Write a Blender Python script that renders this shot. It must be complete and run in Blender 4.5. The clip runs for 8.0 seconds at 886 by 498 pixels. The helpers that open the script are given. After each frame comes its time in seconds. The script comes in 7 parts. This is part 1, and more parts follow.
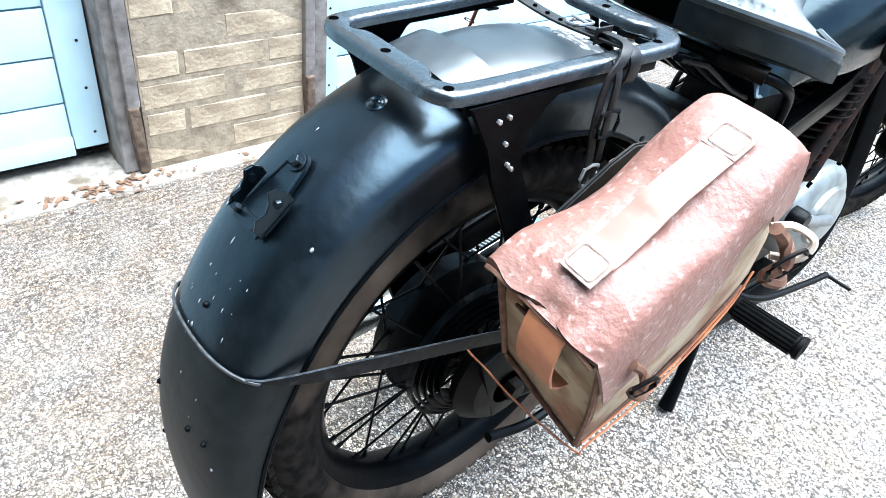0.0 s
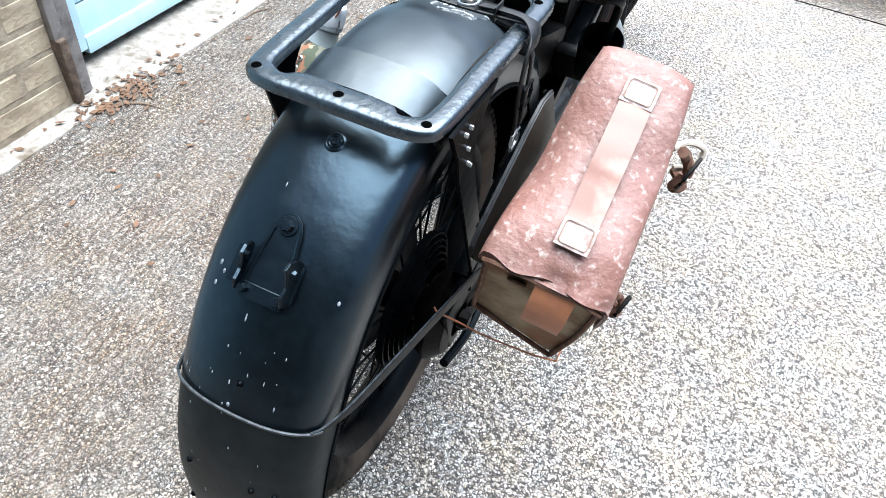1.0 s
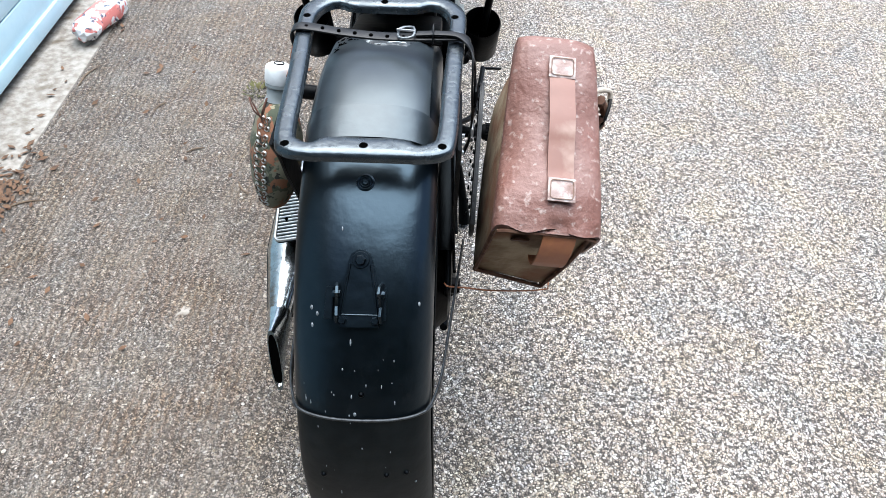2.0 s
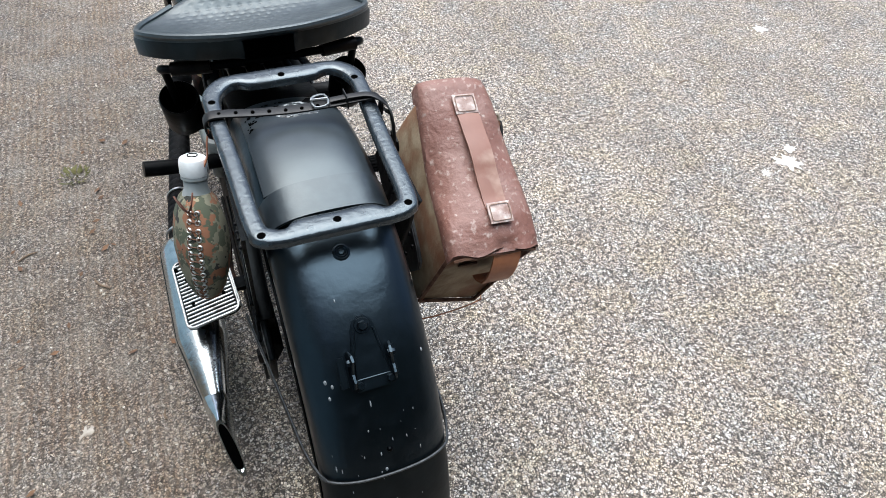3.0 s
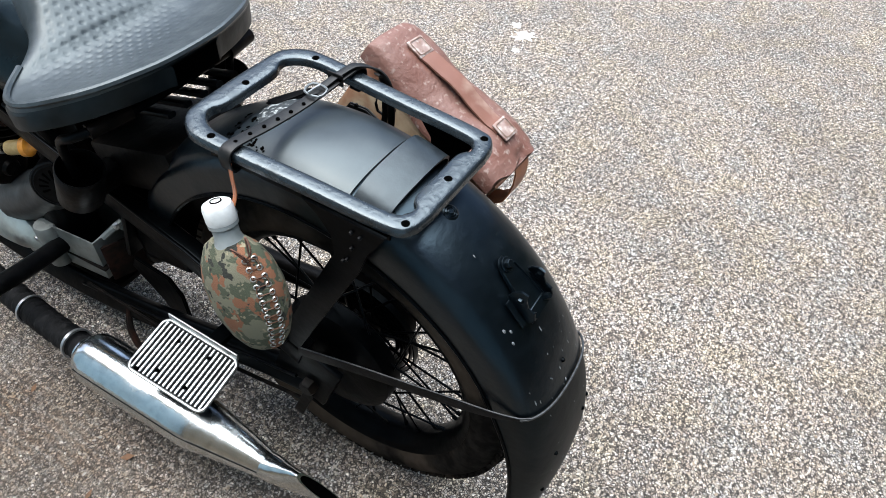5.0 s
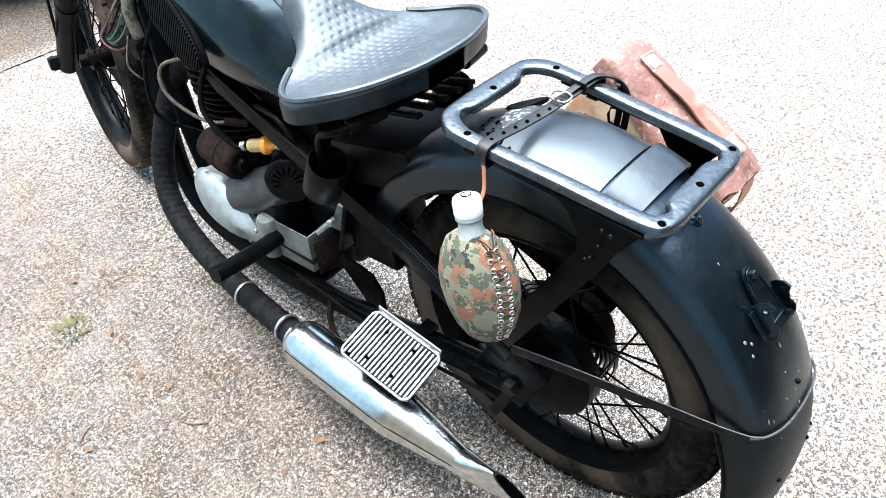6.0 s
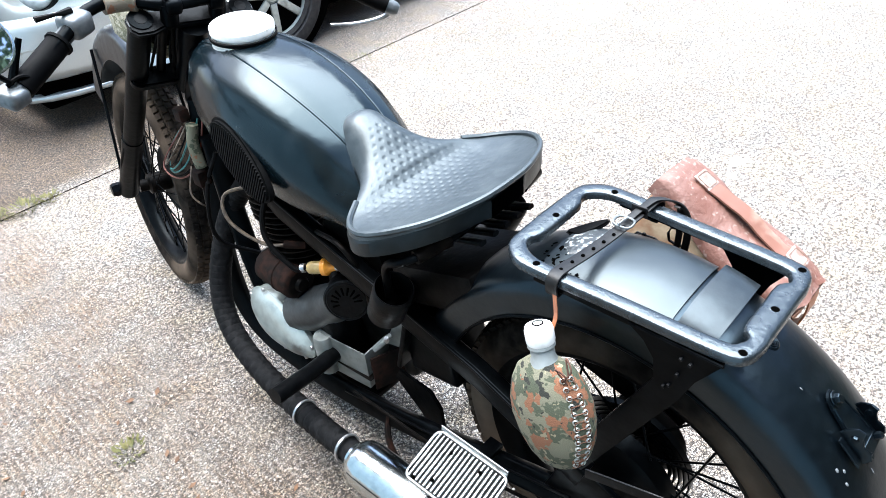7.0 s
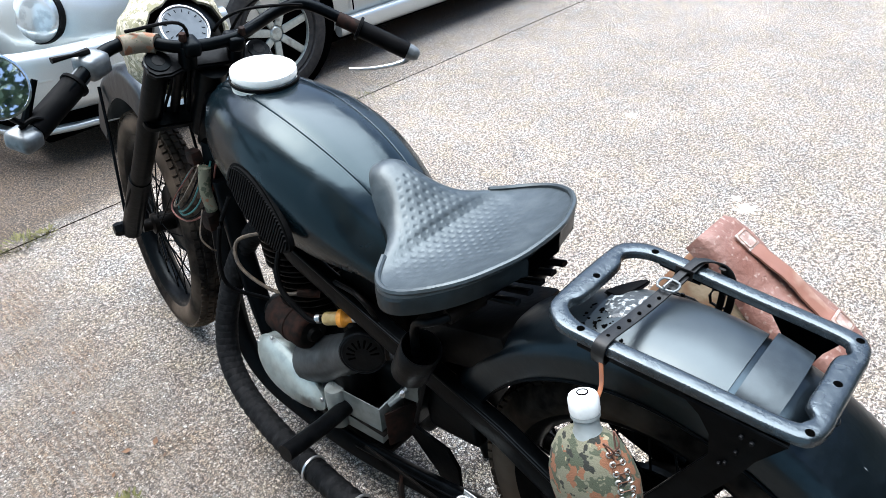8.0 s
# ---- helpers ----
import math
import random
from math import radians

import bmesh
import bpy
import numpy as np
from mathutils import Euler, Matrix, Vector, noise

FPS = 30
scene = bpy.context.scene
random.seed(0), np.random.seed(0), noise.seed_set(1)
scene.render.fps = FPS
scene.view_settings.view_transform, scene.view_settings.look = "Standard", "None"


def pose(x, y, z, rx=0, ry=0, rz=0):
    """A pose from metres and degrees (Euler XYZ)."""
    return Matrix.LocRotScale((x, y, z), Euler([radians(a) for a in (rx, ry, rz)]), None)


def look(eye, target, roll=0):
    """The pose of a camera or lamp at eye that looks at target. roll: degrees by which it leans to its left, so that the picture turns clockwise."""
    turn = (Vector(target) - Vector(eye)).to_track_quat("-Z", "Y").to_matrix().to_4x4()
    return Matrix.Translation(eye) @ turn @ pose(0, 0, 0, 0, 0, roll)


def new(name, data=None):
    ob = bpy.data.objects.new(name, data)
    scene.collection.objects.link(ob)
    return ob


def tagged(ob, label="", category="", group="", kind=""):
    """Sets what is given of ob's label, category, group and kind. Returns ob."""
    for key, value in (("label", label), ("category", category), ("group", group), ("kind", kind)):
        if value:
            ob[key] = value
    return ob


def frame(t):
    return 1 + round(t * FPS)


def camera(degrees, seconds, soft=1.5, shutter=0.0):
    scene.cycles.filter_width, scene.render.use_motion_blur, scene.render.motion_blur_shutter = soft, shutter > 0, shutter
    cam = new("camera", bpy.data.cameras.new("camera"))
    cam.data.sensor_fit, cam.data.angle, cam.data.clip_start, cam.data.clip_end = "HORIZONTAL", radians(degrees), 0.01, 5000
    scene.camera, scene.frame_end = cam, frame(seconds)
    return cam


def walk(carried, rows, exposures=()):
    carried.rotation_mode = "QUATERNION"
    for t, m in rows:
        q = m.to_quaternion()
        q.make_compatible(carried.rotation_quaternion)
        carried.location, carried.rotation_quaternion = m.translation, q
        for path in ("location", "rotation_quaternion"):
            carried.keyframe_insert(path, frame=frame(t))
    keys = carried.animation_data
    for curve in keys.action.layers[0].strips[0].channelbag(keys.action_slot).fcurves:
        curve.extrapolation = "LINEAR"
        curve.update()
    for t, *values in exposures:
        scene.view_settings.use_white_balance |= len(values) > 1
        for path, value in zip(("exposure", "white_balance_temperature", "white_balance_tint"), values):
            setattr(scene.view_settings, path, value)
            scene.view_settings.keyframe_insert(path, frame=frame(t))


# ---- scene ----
cam = camera(65.8, 8.0, soft=0.8)
PATH = [
    (0, (0.491, -0.363, 1.019), (-0.664, 0.748, -0.178), 8.5),
    (0.1, (0.476, -0.362, 1.052), (-0.642, 0.69, -0.229), 5.9),
    (0.2, (0.455, -0.382, 1.072), (-0.602, 0.683, -0.251), 5.9),
    (0.3, (0.427, -0.396, 1.081), (-0.516, 0.712, -0.291), 6.7),
    (0.4, (0.391, -0.4, 1.08), (-0.386, 0.795, -0.323), 8.5),
    (0.5, (0.365, -0.406, 1.079), (-0.315, 0.794, -0.368), 8.8),
    (0.7, (0.322, -0.429, 1.092), (-0.206, 0.784, -0.408), 11.1),
    (0.8, (0.304, -0.44, 1.113), (-0.209, 0.791, -0.378), 9.5),
    (1, (0.279, -0.467, 1.146), (-0.163, 0.855, -0.288), 8.5),
    (1.2, (0.229, -0.498, 1.194), (-0.051, 0.787, -0.312), 7.3),
    (2.3, (0.037, -0.619, 1.304), (0.146, 0.725, -0.173), 4.2),
    (2.5, (-0.011, -0.607, 1.322), (0.236, 0.72, -0.154), 8.5),
    (2.7, (-0.051, -0.597, 1.324), (0.312, 0.695, -0.159), 7.6),
    (3, (-0.122, -0.58, 1.351), (0.446, 0.677, -0.096), 4.4),
    (3.3, (-0.168, -0.556, 1.344), (0.593, 0.558, -0.132), 6.0),
    (3.5, (-0.184, -0.505, 1.327), (0.599, 0.581, -0.159), 4.1),
    (3.8, (-0.214, -0.443, 1.336), (0.581, 0.592, -0.179), 3.2),
    (4, (-0.239, -0.412, 1.324), (0.623, 0.558, -0.199), 4.8),
    (4.2, (-0.28, -0.382, 1.32), (0.682, 0.538, -0.173), 3.6),
    (5.3, (-0.581, -0.263, 1.307), (0.628, 0.348, -0.165), 5.2),
    (5.5, (-0.592, -0.249, 1.298), (0.547, 0.481, -0.175), 2.2),
    (5.8, (-0.643, -0.223, 1.295), (0.409, 0.667, -0.155), -0.6),
    (6, (-0.66, -0.201, 1.302), (0.376, 0.77, -0.107), -1.8),
    (6.3, (-0.677, -0.181, 1.312), (0.374, 0.862, -0.032), -3.3),
    (6.5, (-0.675, -0.16, 1.33), (0.38, 0.918, 0.017), -4.2),
    (6.7, (-0.693, -0.153, 1.339), (0.392, 0.972, 0.091), -4.6),
    (7, (-0.679, -0.143, 1.359), (0.434, 0.991, 0.144), -5.4),
    (7.3, (-0.704, -0.133, 1.369), (0.439, 1.054, 0.236), -5.3),
    (7.5, (-0.699, -0.123, 1.38), (0.444, 1.077, 0.261), -5.7),
    (7.7, (-0.7, -0.114, 1.388), (0.465, 1.08, 0.286), -5.5),
    (8, (-0.682, -0.057, 1.366), (0.501, 1.086, 0.228), -3.6),
]
EXPOSURES = [(0, 3.9, 5750, 4), (1, 3.35, 5800, 5), (2.5, 2.5, 6100, 8), (4, 2.3, 6300, 8), (5.5, 2.9, 6150, 8), (6.2, 3.8, 6050, 8), (7, 3.45, 6050, 8), (8, 2.92, 6050, 8)]
walk(cam, [(t, look(eye, at, roll)) for t, eye, at, roll in PATH], EXPOSURES)

# world and light: bright overcast
world = bpy.data.worlds.new("world")
scene.world = world
world.use_nodes = True
wn = world.node_tree
sky = wn.nodes.new("ShaderNodeTexSky")
sky.sky_type = "NISHITA"
sky.sun_disc = False
sky.sun_elevation, sky.sun_rotation = radians(66), radians(-20)
sky.air_density, sky.dust_density = 1.0, 4.0
wn.nodes["Background"].inputs["Strength"].default_value = 0.055
wn.links.new(sky.outputs[0], wn.nodes["Background"].inputs["Color"])
sun = new("sun", bpy.data.lights.new("sun", "SUN"))
sun.data.energy, sun.data.angle, sun.data.color = 1.7, radians(70), (0.95, 0.98, 1.0)
sun.matrix_world = look((0.4, 0.5, 3), (0, 0, 0))


# ---------------------------------------------------------------- materials
def mat(name, base, rough=0.5, metal=0.0, second=None, scale=30.0, detail=6.0, lo=0.4, hi=0.65,
        bump=0.0, bscale=None, third=None, tscale=6.0, tlo=0.55, thi=0.7, rough2=None, coat=0.0, spec=0.5, tint=None):
    """Two-scale noise material: base mixed with second (fine) and third (broad patches)."""
    m = bpy.data.materials.new(name)
    m.use_nodes = True
    nt = m.node_tree
    b = nt.nodes["Principled BSDF"]
    b.inputs["Roughness"].default_value, b.inputs["Metallic"].default_value = rough, metal
    b.inputs["Coat Weight"].default_value = coat
    b.inputs["Specular IOR Level"].default_value = spec
    if tint:
        b.inputs["Specular Tint"].default_value = (*tint, 1)
    co = nt.nodes.new("ShaderNodeTexCoord")

    def noise_ramp(sc, lo, hi):
        n = nt.nodes.new("ShaderNodeTexNoise")
        n.inputs["Scale"].default_value, n.inputs["Detail"].default_value = sc, detail
        nt.links.new(co.outputs["Object"], n.inputs["Vector"])
        r = nt.nodes.new("ShaderNodeMapRange")
        r.inputs["From Min"].default_value, r.inputs["From Max"].default_value = lo, hi
        nt.links.new(n.outputs["Fac"], r.inputs["Value"])
        return n, r

    def mix(a, c, fac):
        x = nt.nodes.new("ShaderNodeMix")
        x.data_type = "RGBA"
        nt.links.new(fac, x.inputs["Factor"])
        for k, v in ((6, a), (7, c)):
            if isinstance(v, tuple):
                x.inputs[k].default_value = (*v, 1)
            else:
                nt.links.new(v, x.inputs[k])
        return x.outputs[2]

    col = base
    if second:
        n, r = noise_ramp(scale, lo, hi)
        col = mix(col, second, r.outputs[0])
    if third:
        n3, r3 = noise_ramp(tscale, tlo, thi)
        col = mix(col, third, r3.outputs[0])
        if rough2 is not None:
            q = nt.nodes.new("ShaderNodeMapRange")
            q.inputs["To Min"].default_value, q.inputs["To Max"].default_value = rough, rough2
            nt.links.new(r3.outputs[0], q.inputs["Value"])
            nt.links.new(q.outputs[0], b.inputs["Roughness"])
    if isinstance(col, tuple):
        b.inputs["Base Color"].default_value = (*col, 1)
    else:
        nt.links.new(col, b.inputs["Base Color"])
    if bump:
        n, r = noise_ramp(bscale or scale, 0, 1)
        k = nt.nodes.new("ShaderNodeBump")
        k.inputs["Strength"].default_value, k.inputs["Distance"].default_value = 1.0, bump
        nt.links.new(n.outputs["Fac"], k.inputs["Height"])
        nt.links.new(k.outputs[0], b.inputs["Normal"])
    return m


M_BLACK = mat("black_paint", (0.0006, 0.0007, 0.0009), 0.3, 0, (0.0014, 0.0017, 0.002), 40, bump=0.0008, bscale=45, third=(0.0025, 0.003, 0.0036), tscale=7, rough2=0.42, spec=0.045, tint=(0.8, 0.93, 1.0))
M_RACK = mat("worn_rack_paint", (0.008, 0.0105, 0.013), 0.27, 0, (0.016, 0.02, 0.0245), 90, lo=0.5, hi=0.7, bump=0.0008, bscale=120, third=(0.004, 0.005, 0.006), tscale=45, tlo=0.58, rough2=0.4, spec=0.75, tint=(0.82, 0.94, 1.0))
M_RUBBER = mat("rubber", (0.0014, 0.0014, 0.0016), 0.6, 0, (0.003, 0.003, 0.003), 40, bump=0.001, spec=0.05)
M_TYRE = mat("dusty_tyre", (0.0042, 0.0038, 0.0034), 0.8, 0, (0.014, 0.012, 0.0105), 60, bump=0.001, third=(0.115, 0.087, 0.065), tscale=4, tlo=0.43, thi=0.72, spec=0.03)
M_DIRTY = mat("oily_metal", (0.0014, 0.0013, 0.0012), 0.45, 0.1, (0.005, 0.004, 0.0034), 60, bump=0.001, third=(0.012, 0.008, 0.0055), tscale=14, tlo=0.58, spec=0.07)
M_RUST = mat("rusty_metal", (0.022, 0.009, 0.006), 0.75, 0.05, (0.006, 0.0042, 0.003), 70, bump=0.001, third=(0.003, 0.0026, 0.0024), tscale=18, tlo=0.46, spec=0.12)
M_ALLOY = mat("dull_alloy", (0.38, 0.42, 0.40), 0.38, 0.5, (0.30, 0.33, 0.315), 40, bump=0.0006, third=(0.16, 0.16, 0.15), tscale=9, tlo=0.62)
M_CAST = mat("grey_cast_alloy", (0.15, 0.162, 0.168), 0.40, 0.4, (0.10, 0.11, 0.115), 60, bump=0.0008, third=(0.04, 0.042, 0.044), tscale=22, tlo=0.58)
M_CHROME = mat("tired_chrome", (0.56, 0.60, 0.61), 0.17, 1.0, (0.40, 0.44, 0.45), 60, lo=0.45, hi=0.75, bump=0.0005, bscale=60, third=(0.50, 0.52, 0.52), tscale=9, tlo=0.5, rough2=0.34)
M_STEEL = mat("bare_steel", (0.5, 0.5, 0.5), 0.35, 0.9, (0.3, 0.3, 0.3), 60)
M_SADDLE = mat("saddle_rubber", (0.017, 0.022, 0.025), 0.40, 0, (0.026, 0.032, 0.036), 70, bump=0.0006, third=(0.04, 0.047, 0.05), tscale=12, spec=0.5, tint=(0.88, 0.98, 1.0))
# saddle rubber again, darkened for the shaded sides
M_SADDLE_SHADED = mat("saddle_rubber_shaded", (0.0035, 0.005, 0.0062), 0.42, 0, (0.007, 0.009, 0.0105), 60, bump=0.0006, spec=0.25, tint=(0.8, 0.96, 1.0))
M_TANK = mat("tank_paint", (0.0016, 0.004, 0.0058), 0.2, 0, (0.003, 0.0062, 0.0082), 30, bump=0.0006, bscale=40, third=(0.006, 0.010, 0.013), tscale=8, rough2=0.33, spec=0.33, tint=(0.75, 0.94, 1.0))
M_LEATHER = mat("worn_leather", (0.125, 0.056, 0.042), 0.5, 0, (0.165, 0.093, 0.076), 16, lo=0.36, hi=0.70, bump=0.0018, bscale=120, third=(0.29, 0.225, 0.195), tscale=105, tlo=0.58, thi=0.74, spec=0.3)
M_PATCH = mat("bleached_patch", (0.26, 0.19, 0.165), 0.6, 0, (0.16, 0.09, 0.07), 60, bump=0.0014, bscale=120, third=(0.40, 0.35, 0.32), tscale=90, tlo=0.5)
M_TAN = mat("tan_leather", (0.34, 0.125, 0.05), 0.5, 0, (0.27, 0.095, 0.045), 40, bump=0.001, third=(0.2, 0.075, 0.04), tscale=14)
M_CANVAS = mat("faded_hide", (0.27, 0.215, 0.145), 0.8, 0, (0.17, 0.115, 0.07), 22, bump=0.0014, bscale=90, third=(0.17, 0.08, 0.045), tscale=11, tlo=0.5, thi=0.68, spec=0.25)
# near-black: paints the shade inside openings, also plain black bits
M_DARK = mat("black_and_deep_shade", (0.0008, 0.0008, 0.0008), 0.95, spec=0.0)
M_WHITE = mat("white_plastic", (0.72, 0.73, 0.72), 0.4, 0, (0.55, 0.56, 0.55), 40)
M_GREYPL = mat("clear_grey_plastic", (0.25, 0.27, 0.27), 0.35, 0, (0.18, 0.2, 0.2), 40)
M_AMBERCLEAR = mat("pale_amber_plastic", (0.42, 0.31, 0.13), 0.3, 0, (0.30, 0.20, 0.07), 60)
M_AMBER = mat("amber_plastic", (0.75, 0.3, 0.03), 0.35, 0, (0.5, 0.18, 0.02), 60)
M_STRAP = mat("black_strap", (0.0022, 0.0022, 0.0025), 0.45, 0, (0.007, 0.007, 0.007), 60, bump=0.001, spec=0.25)
M_WRAP = mat("exhaust_wrap", (0.0025, 0.0027, 0.003), 0.7, 0, (0.008, 0.008, 0.0085), 60, bump=0.002, bscale=90, spec=0.1)

M_GUARD = mat("chipped_black_enamel", (0.0005, 0.0010, 0.0016), 0.29, 0, (0.0013, 0.0022, 0.0032), 60, bump=0.0012, bscale=26, third=(0.0025, 0.0034, 0.0044), tscale=9, rough2=0.42, spec=0.42, tint=(0.6, 0.83, 1.0))
M_TAIL = mat("dusty_dull_enamel", (0.0013, 0.0018, 0.0021), 0.5, 0, (0.0034, 0.0043, 0.0047), 50, bump=0.001, bscale=30, third=(0.0065, 0.007, 0.0068), tscale=14, tlo=0.56, spec=0.16, tint=(0.75, 0.93, 1.0))
M_BAND = mat("satin_black_band", (0.008, 0.0105, 0.013), 0.36, 0, (0.014, 0.018, 0.021), 60, bump=0.0005, spec=0.5, tint=(0.85, 0.96, 1.0))
M_STAY = mat("scuffed_black_strip", (0.002, 0.0024, 0.003), 0.42, 0, (0.012, 0.0135, 0.015), 90, lo=0.54, hi=0.74, bump=0.0005, spec=0.09)
M_SPECK = mat("white_paint_specks", (0.17, 0.19, 0.20), 0.6, 0, (0.06, 0.07, 0.075), 300)
M_PLATE = mat("satin_grey_black", (0.010, 0.013, 0.016), 0.34, 0, (0.015, 0.019, 0.022), 22, bump=0.0006, bscale=25, third=(0.006, 0.008, 0.010), tscale=9, tlo=0.6, rough2=0.5, spec=0.55, tint=(0.85, 0.97, 1.0))
M_IRON = mat("black_iron", (0.0013, 0.0015, 0.0018), 0.38, 0.05, (0.0038, 0.004, 0.0043), 70, bump=0.0008, spec=0.08)
M_CASE = mat("oily_castings", (0.009, 0.0095, 0.0092), 0.42, 0.2, (0.003, 0.0029, 0.0027), 30, bump=0.001, third=(0.022, 0.022, 0.021), tscale=10, spec=0.25)
M_TUNNEL = mat("dull_dark_casting", (0.04, 0.044, 0.046), 0.45, 0.2, (0.022, 0.0235, 0.0245), 40, bump=0.001, third=(0.012, 0.0115, 0.011), tscale=14)
M_TRAY = mat("grey_metal_tray", (0.21, 0.225, 0.215), 0.42, 0.35, (0.13, 0.138, 0.132), 25, bump=0.0006, third=(0.06, 0.045, 0.034), tscale=14, tlo=0.60)
M_BOARD = mat("worn_alloy_board", (0.46, 0.48, 0.48), 0.36, 0.8, (0.32, 0.33, 0.33), 60, bump=0.0005, third=(0.18, 0.18, 0.18), tscale=30, tlo=0.6)
M_CAP = mat("pale_cap_finish", (0.78, 0.79, 0.76), 0.35, 0, (0.66, 0.66, 0.62), 30, third=(0.5, 0.49, 0.45), tscale=40, tlo=0.62)
M_LEAD = mat("faded_lead", (0.085, 0.062, 0.04), 0.6, 0, (0.03, 0.022, 0.016), 80)
M_TEAL = mat("teal_wire", (0.03, 0.16, 0.15), 0.5, 0, (0.02, 0.09, 0.09), 60)
M_REDW = mat("red_brown_wire", (0.16, 0.04, 0.025), 0.5, 0, (0.08, 0.03, 0.02), 60)
M_DIAL = mat("speedo_dial", (0.085, 0.10, 0.115), 0.35, 0, (0.06, 0.072, 0.084), 40, spec=0.25)
M_MIRROR = mat("mirror_glass", (0.82, 0.85, 0.85), 0.02, 1.0)


def camo_material(name, base, patches, scale=32.0, bump=0.0008):
    """Woven cloth printed with overlapping blotches, each (colour, offset, threshold)."""
    m = bpy.data.materials.new(name)
    m.use_nodes = True
    nt = m.node_tree
    b = nt.nodes["Principled BSDF"]
    b.inputs["Roughness"].default_value = 0.9
    co = nt.nodes.new("ShaderNodeTexCoord")
    col = base
    for c, off, th, sc in patches:
        mp = nt.nodes.new("ShaderNodeMapping")
        mp.inputs["Location"].default_value = (off, off * 1.7, off * 0.6)
        nt.links.new(co.outputs["Object"], mp.inputs["Vector"])
        n = nt.nodes.new("ShaderNodeTexNoise")
        n.inputs["Scale"].default_value, n.inputs["Detail"].default_value, n.inputs["Roughness"].default_value = scale * sc, 3, 0.6
        nt.links.new(mp.outputs[0], n.inputs["Vector"])
        r = nt.nodes.new("ShaderNodeMapRange")
        r.inputs["From Min"].default_value, r.inputs["From Max"].default_value = th, th + 0.02
        nt.links.new(n.outputs["Fac"], r.inputs["Value"])
        x = nt.nodes.new("ShaderNodeMix")
        x.data_type = "RGBA"
        nt.links.new(r.outputs[0], x.inputs["Factor"])
        if isinstance(col, tuple):
            x.inputs[6].default_value = (*col, 1)
        else:
            nt.links.new(col, x.inputs[6])
        x.inputs[7].default_value = (*c, 1)
        col = x.outputs[2]
    nt.links.new(col, b.inputs["Base Color"])
    n = nt.nodes.new("ShaderNodeTexNoise")
    n.inputs["Scale"].default_value = 500
    nt.links.new(co.outputs["Object"], n.inputs["Vector"])
    k = nt.nodes.new("ShaderNodeBump")
    k.inputs["Distance"].default_value = bump
    nt.links.new(n.outputs["Fac"], k.inputs["Height"])
    nt.links.new(k.outputs[0], b.inputs["Normal"])
    return m


M_CAMO = camo_material("camouflage_canvas", (0.13, 0.125, 0.085), [((0.048, 0.056, 0.034), 3.1, 0.5, 1.0), ((0.17, 0.072, 0.036), 7.7, 0.55, 0.8), ((0.21, 0.185, 0.12), 11.3, 0.63, 1.2), ((0.014, 0.015, 0.011), 5.2, 0.62, 1.1)], 36.0)
M_CAMO2 = camo_material("faded_camouflage", (0.30, 0.275, 0.20), [((0.17, 0.16, 0.095), 2.1, 0.5, 1.6), ((0.46, 0.41, 0.31), 4.7, 0.56, 2.0), ((0.09, 0.085, 0.055), 9.3, 0.62, 2.4)])

M_CAMO3 = camo_material("browned_camouflage", (0.16, 0.135, 0.10), [((0.13, 0.115, 0.08), 2.1, 0.5, 1.2), ((0.19, 0.085, 0.045), 6.7, 0.58, 1.3), ((0.05, 0.045, 0.035), 9.3, 0.64, 2.0)])
M_STRIP = mat("smooth_tan_leather", (0.165, 0.078, 0.056), 0.45, 0, (0.15, 0.07, 0.05), 30, bump=0.0006, third=(0.24, 0.155, 0.12), tscale=20, spec=0.3)
M_THREAD = mat("waxed_thread", (0.16, 0.10, 0.07), 0.8)
M_PIPING = mat("dark_piping", (0.075, 0.035, 0.022), 0.7, 0, (0.13, 0.07, 0.045), 60, bump=0.001, spec=0.2)
M_PALE = mat("bleached_strap", (0.42, 0.36, 0.29), 0.7, 0, (0.25, 0.2, 0.15), 50, bump=0.001)
M_EYELET = mat("zinc_eyelet", (0.55, 0.55, 0.52), 0.35, 0.8, (0.35, 0.35, 0.33), 80)
M_PACKET = camo_material("printed_film", (0.72, 0.70, 0.69), [((0.62, 0.20, 0.17), 3.3, 0.5, 0.8), ((0.10, 0.10, 0.13), 7.1, 0.6, 2.2)], 26.0)
M_LACE = mat("brown_lace", (0.13, 0.05, 0.03), 0.8, 0, (0.06, 0.03, 0.02), 60)
M_BLUE = mat("pale_blue_gloss", (0.40, 0.56, 0.63), 0.45, 0, (0.46, 0.61, 0.67), 9, bump=0.0006, bscale=60, third=(0.47, 0.59, 0.64), tscale=5)
M_BRICK = mat("buff_brick", (0.38, 0.305, 0.21), 0.9, 0, (0.28, 0.215, 0.145), 26, bump=0.003, bscale=90, third=(0.15, 0.11, 0.072), tscale=9, tlo=0.52, thi=0.76)
M_MORTAR = mat("sandy_mortar", (0.34, 0.28, 0.20), 0.95, 0, (0.24, 0.19, 0.135), 40, bump=0.002, bscale=120, third=(0.15, 0.115, 0.08), tscale=9)
M_POST = mat("weathered_timber", (0.2, 0.18, 0.165), 0.85, 0, (0.11, 0.095, 0.085), 26, bump=0.0025, bscale=50, third=(0.27, 0.25, 0.235), tscale=8)
M_ROT = mat("rotten_timber", (0.06, 0.038, 0.026), 0.95, 0, (0.13, 0.09, 0.06), 40, bump=0.004, bscale=70)
M_SILL = mat("worn_concrete_strip", (0.34, 0.305, 0.26), 0.95, 0, (0.21, 0.175, 0.14), 45, bump=0.004, bscale=70, third=(0.12, 0.09, 0.06), tscale=10, tlo=0.56)
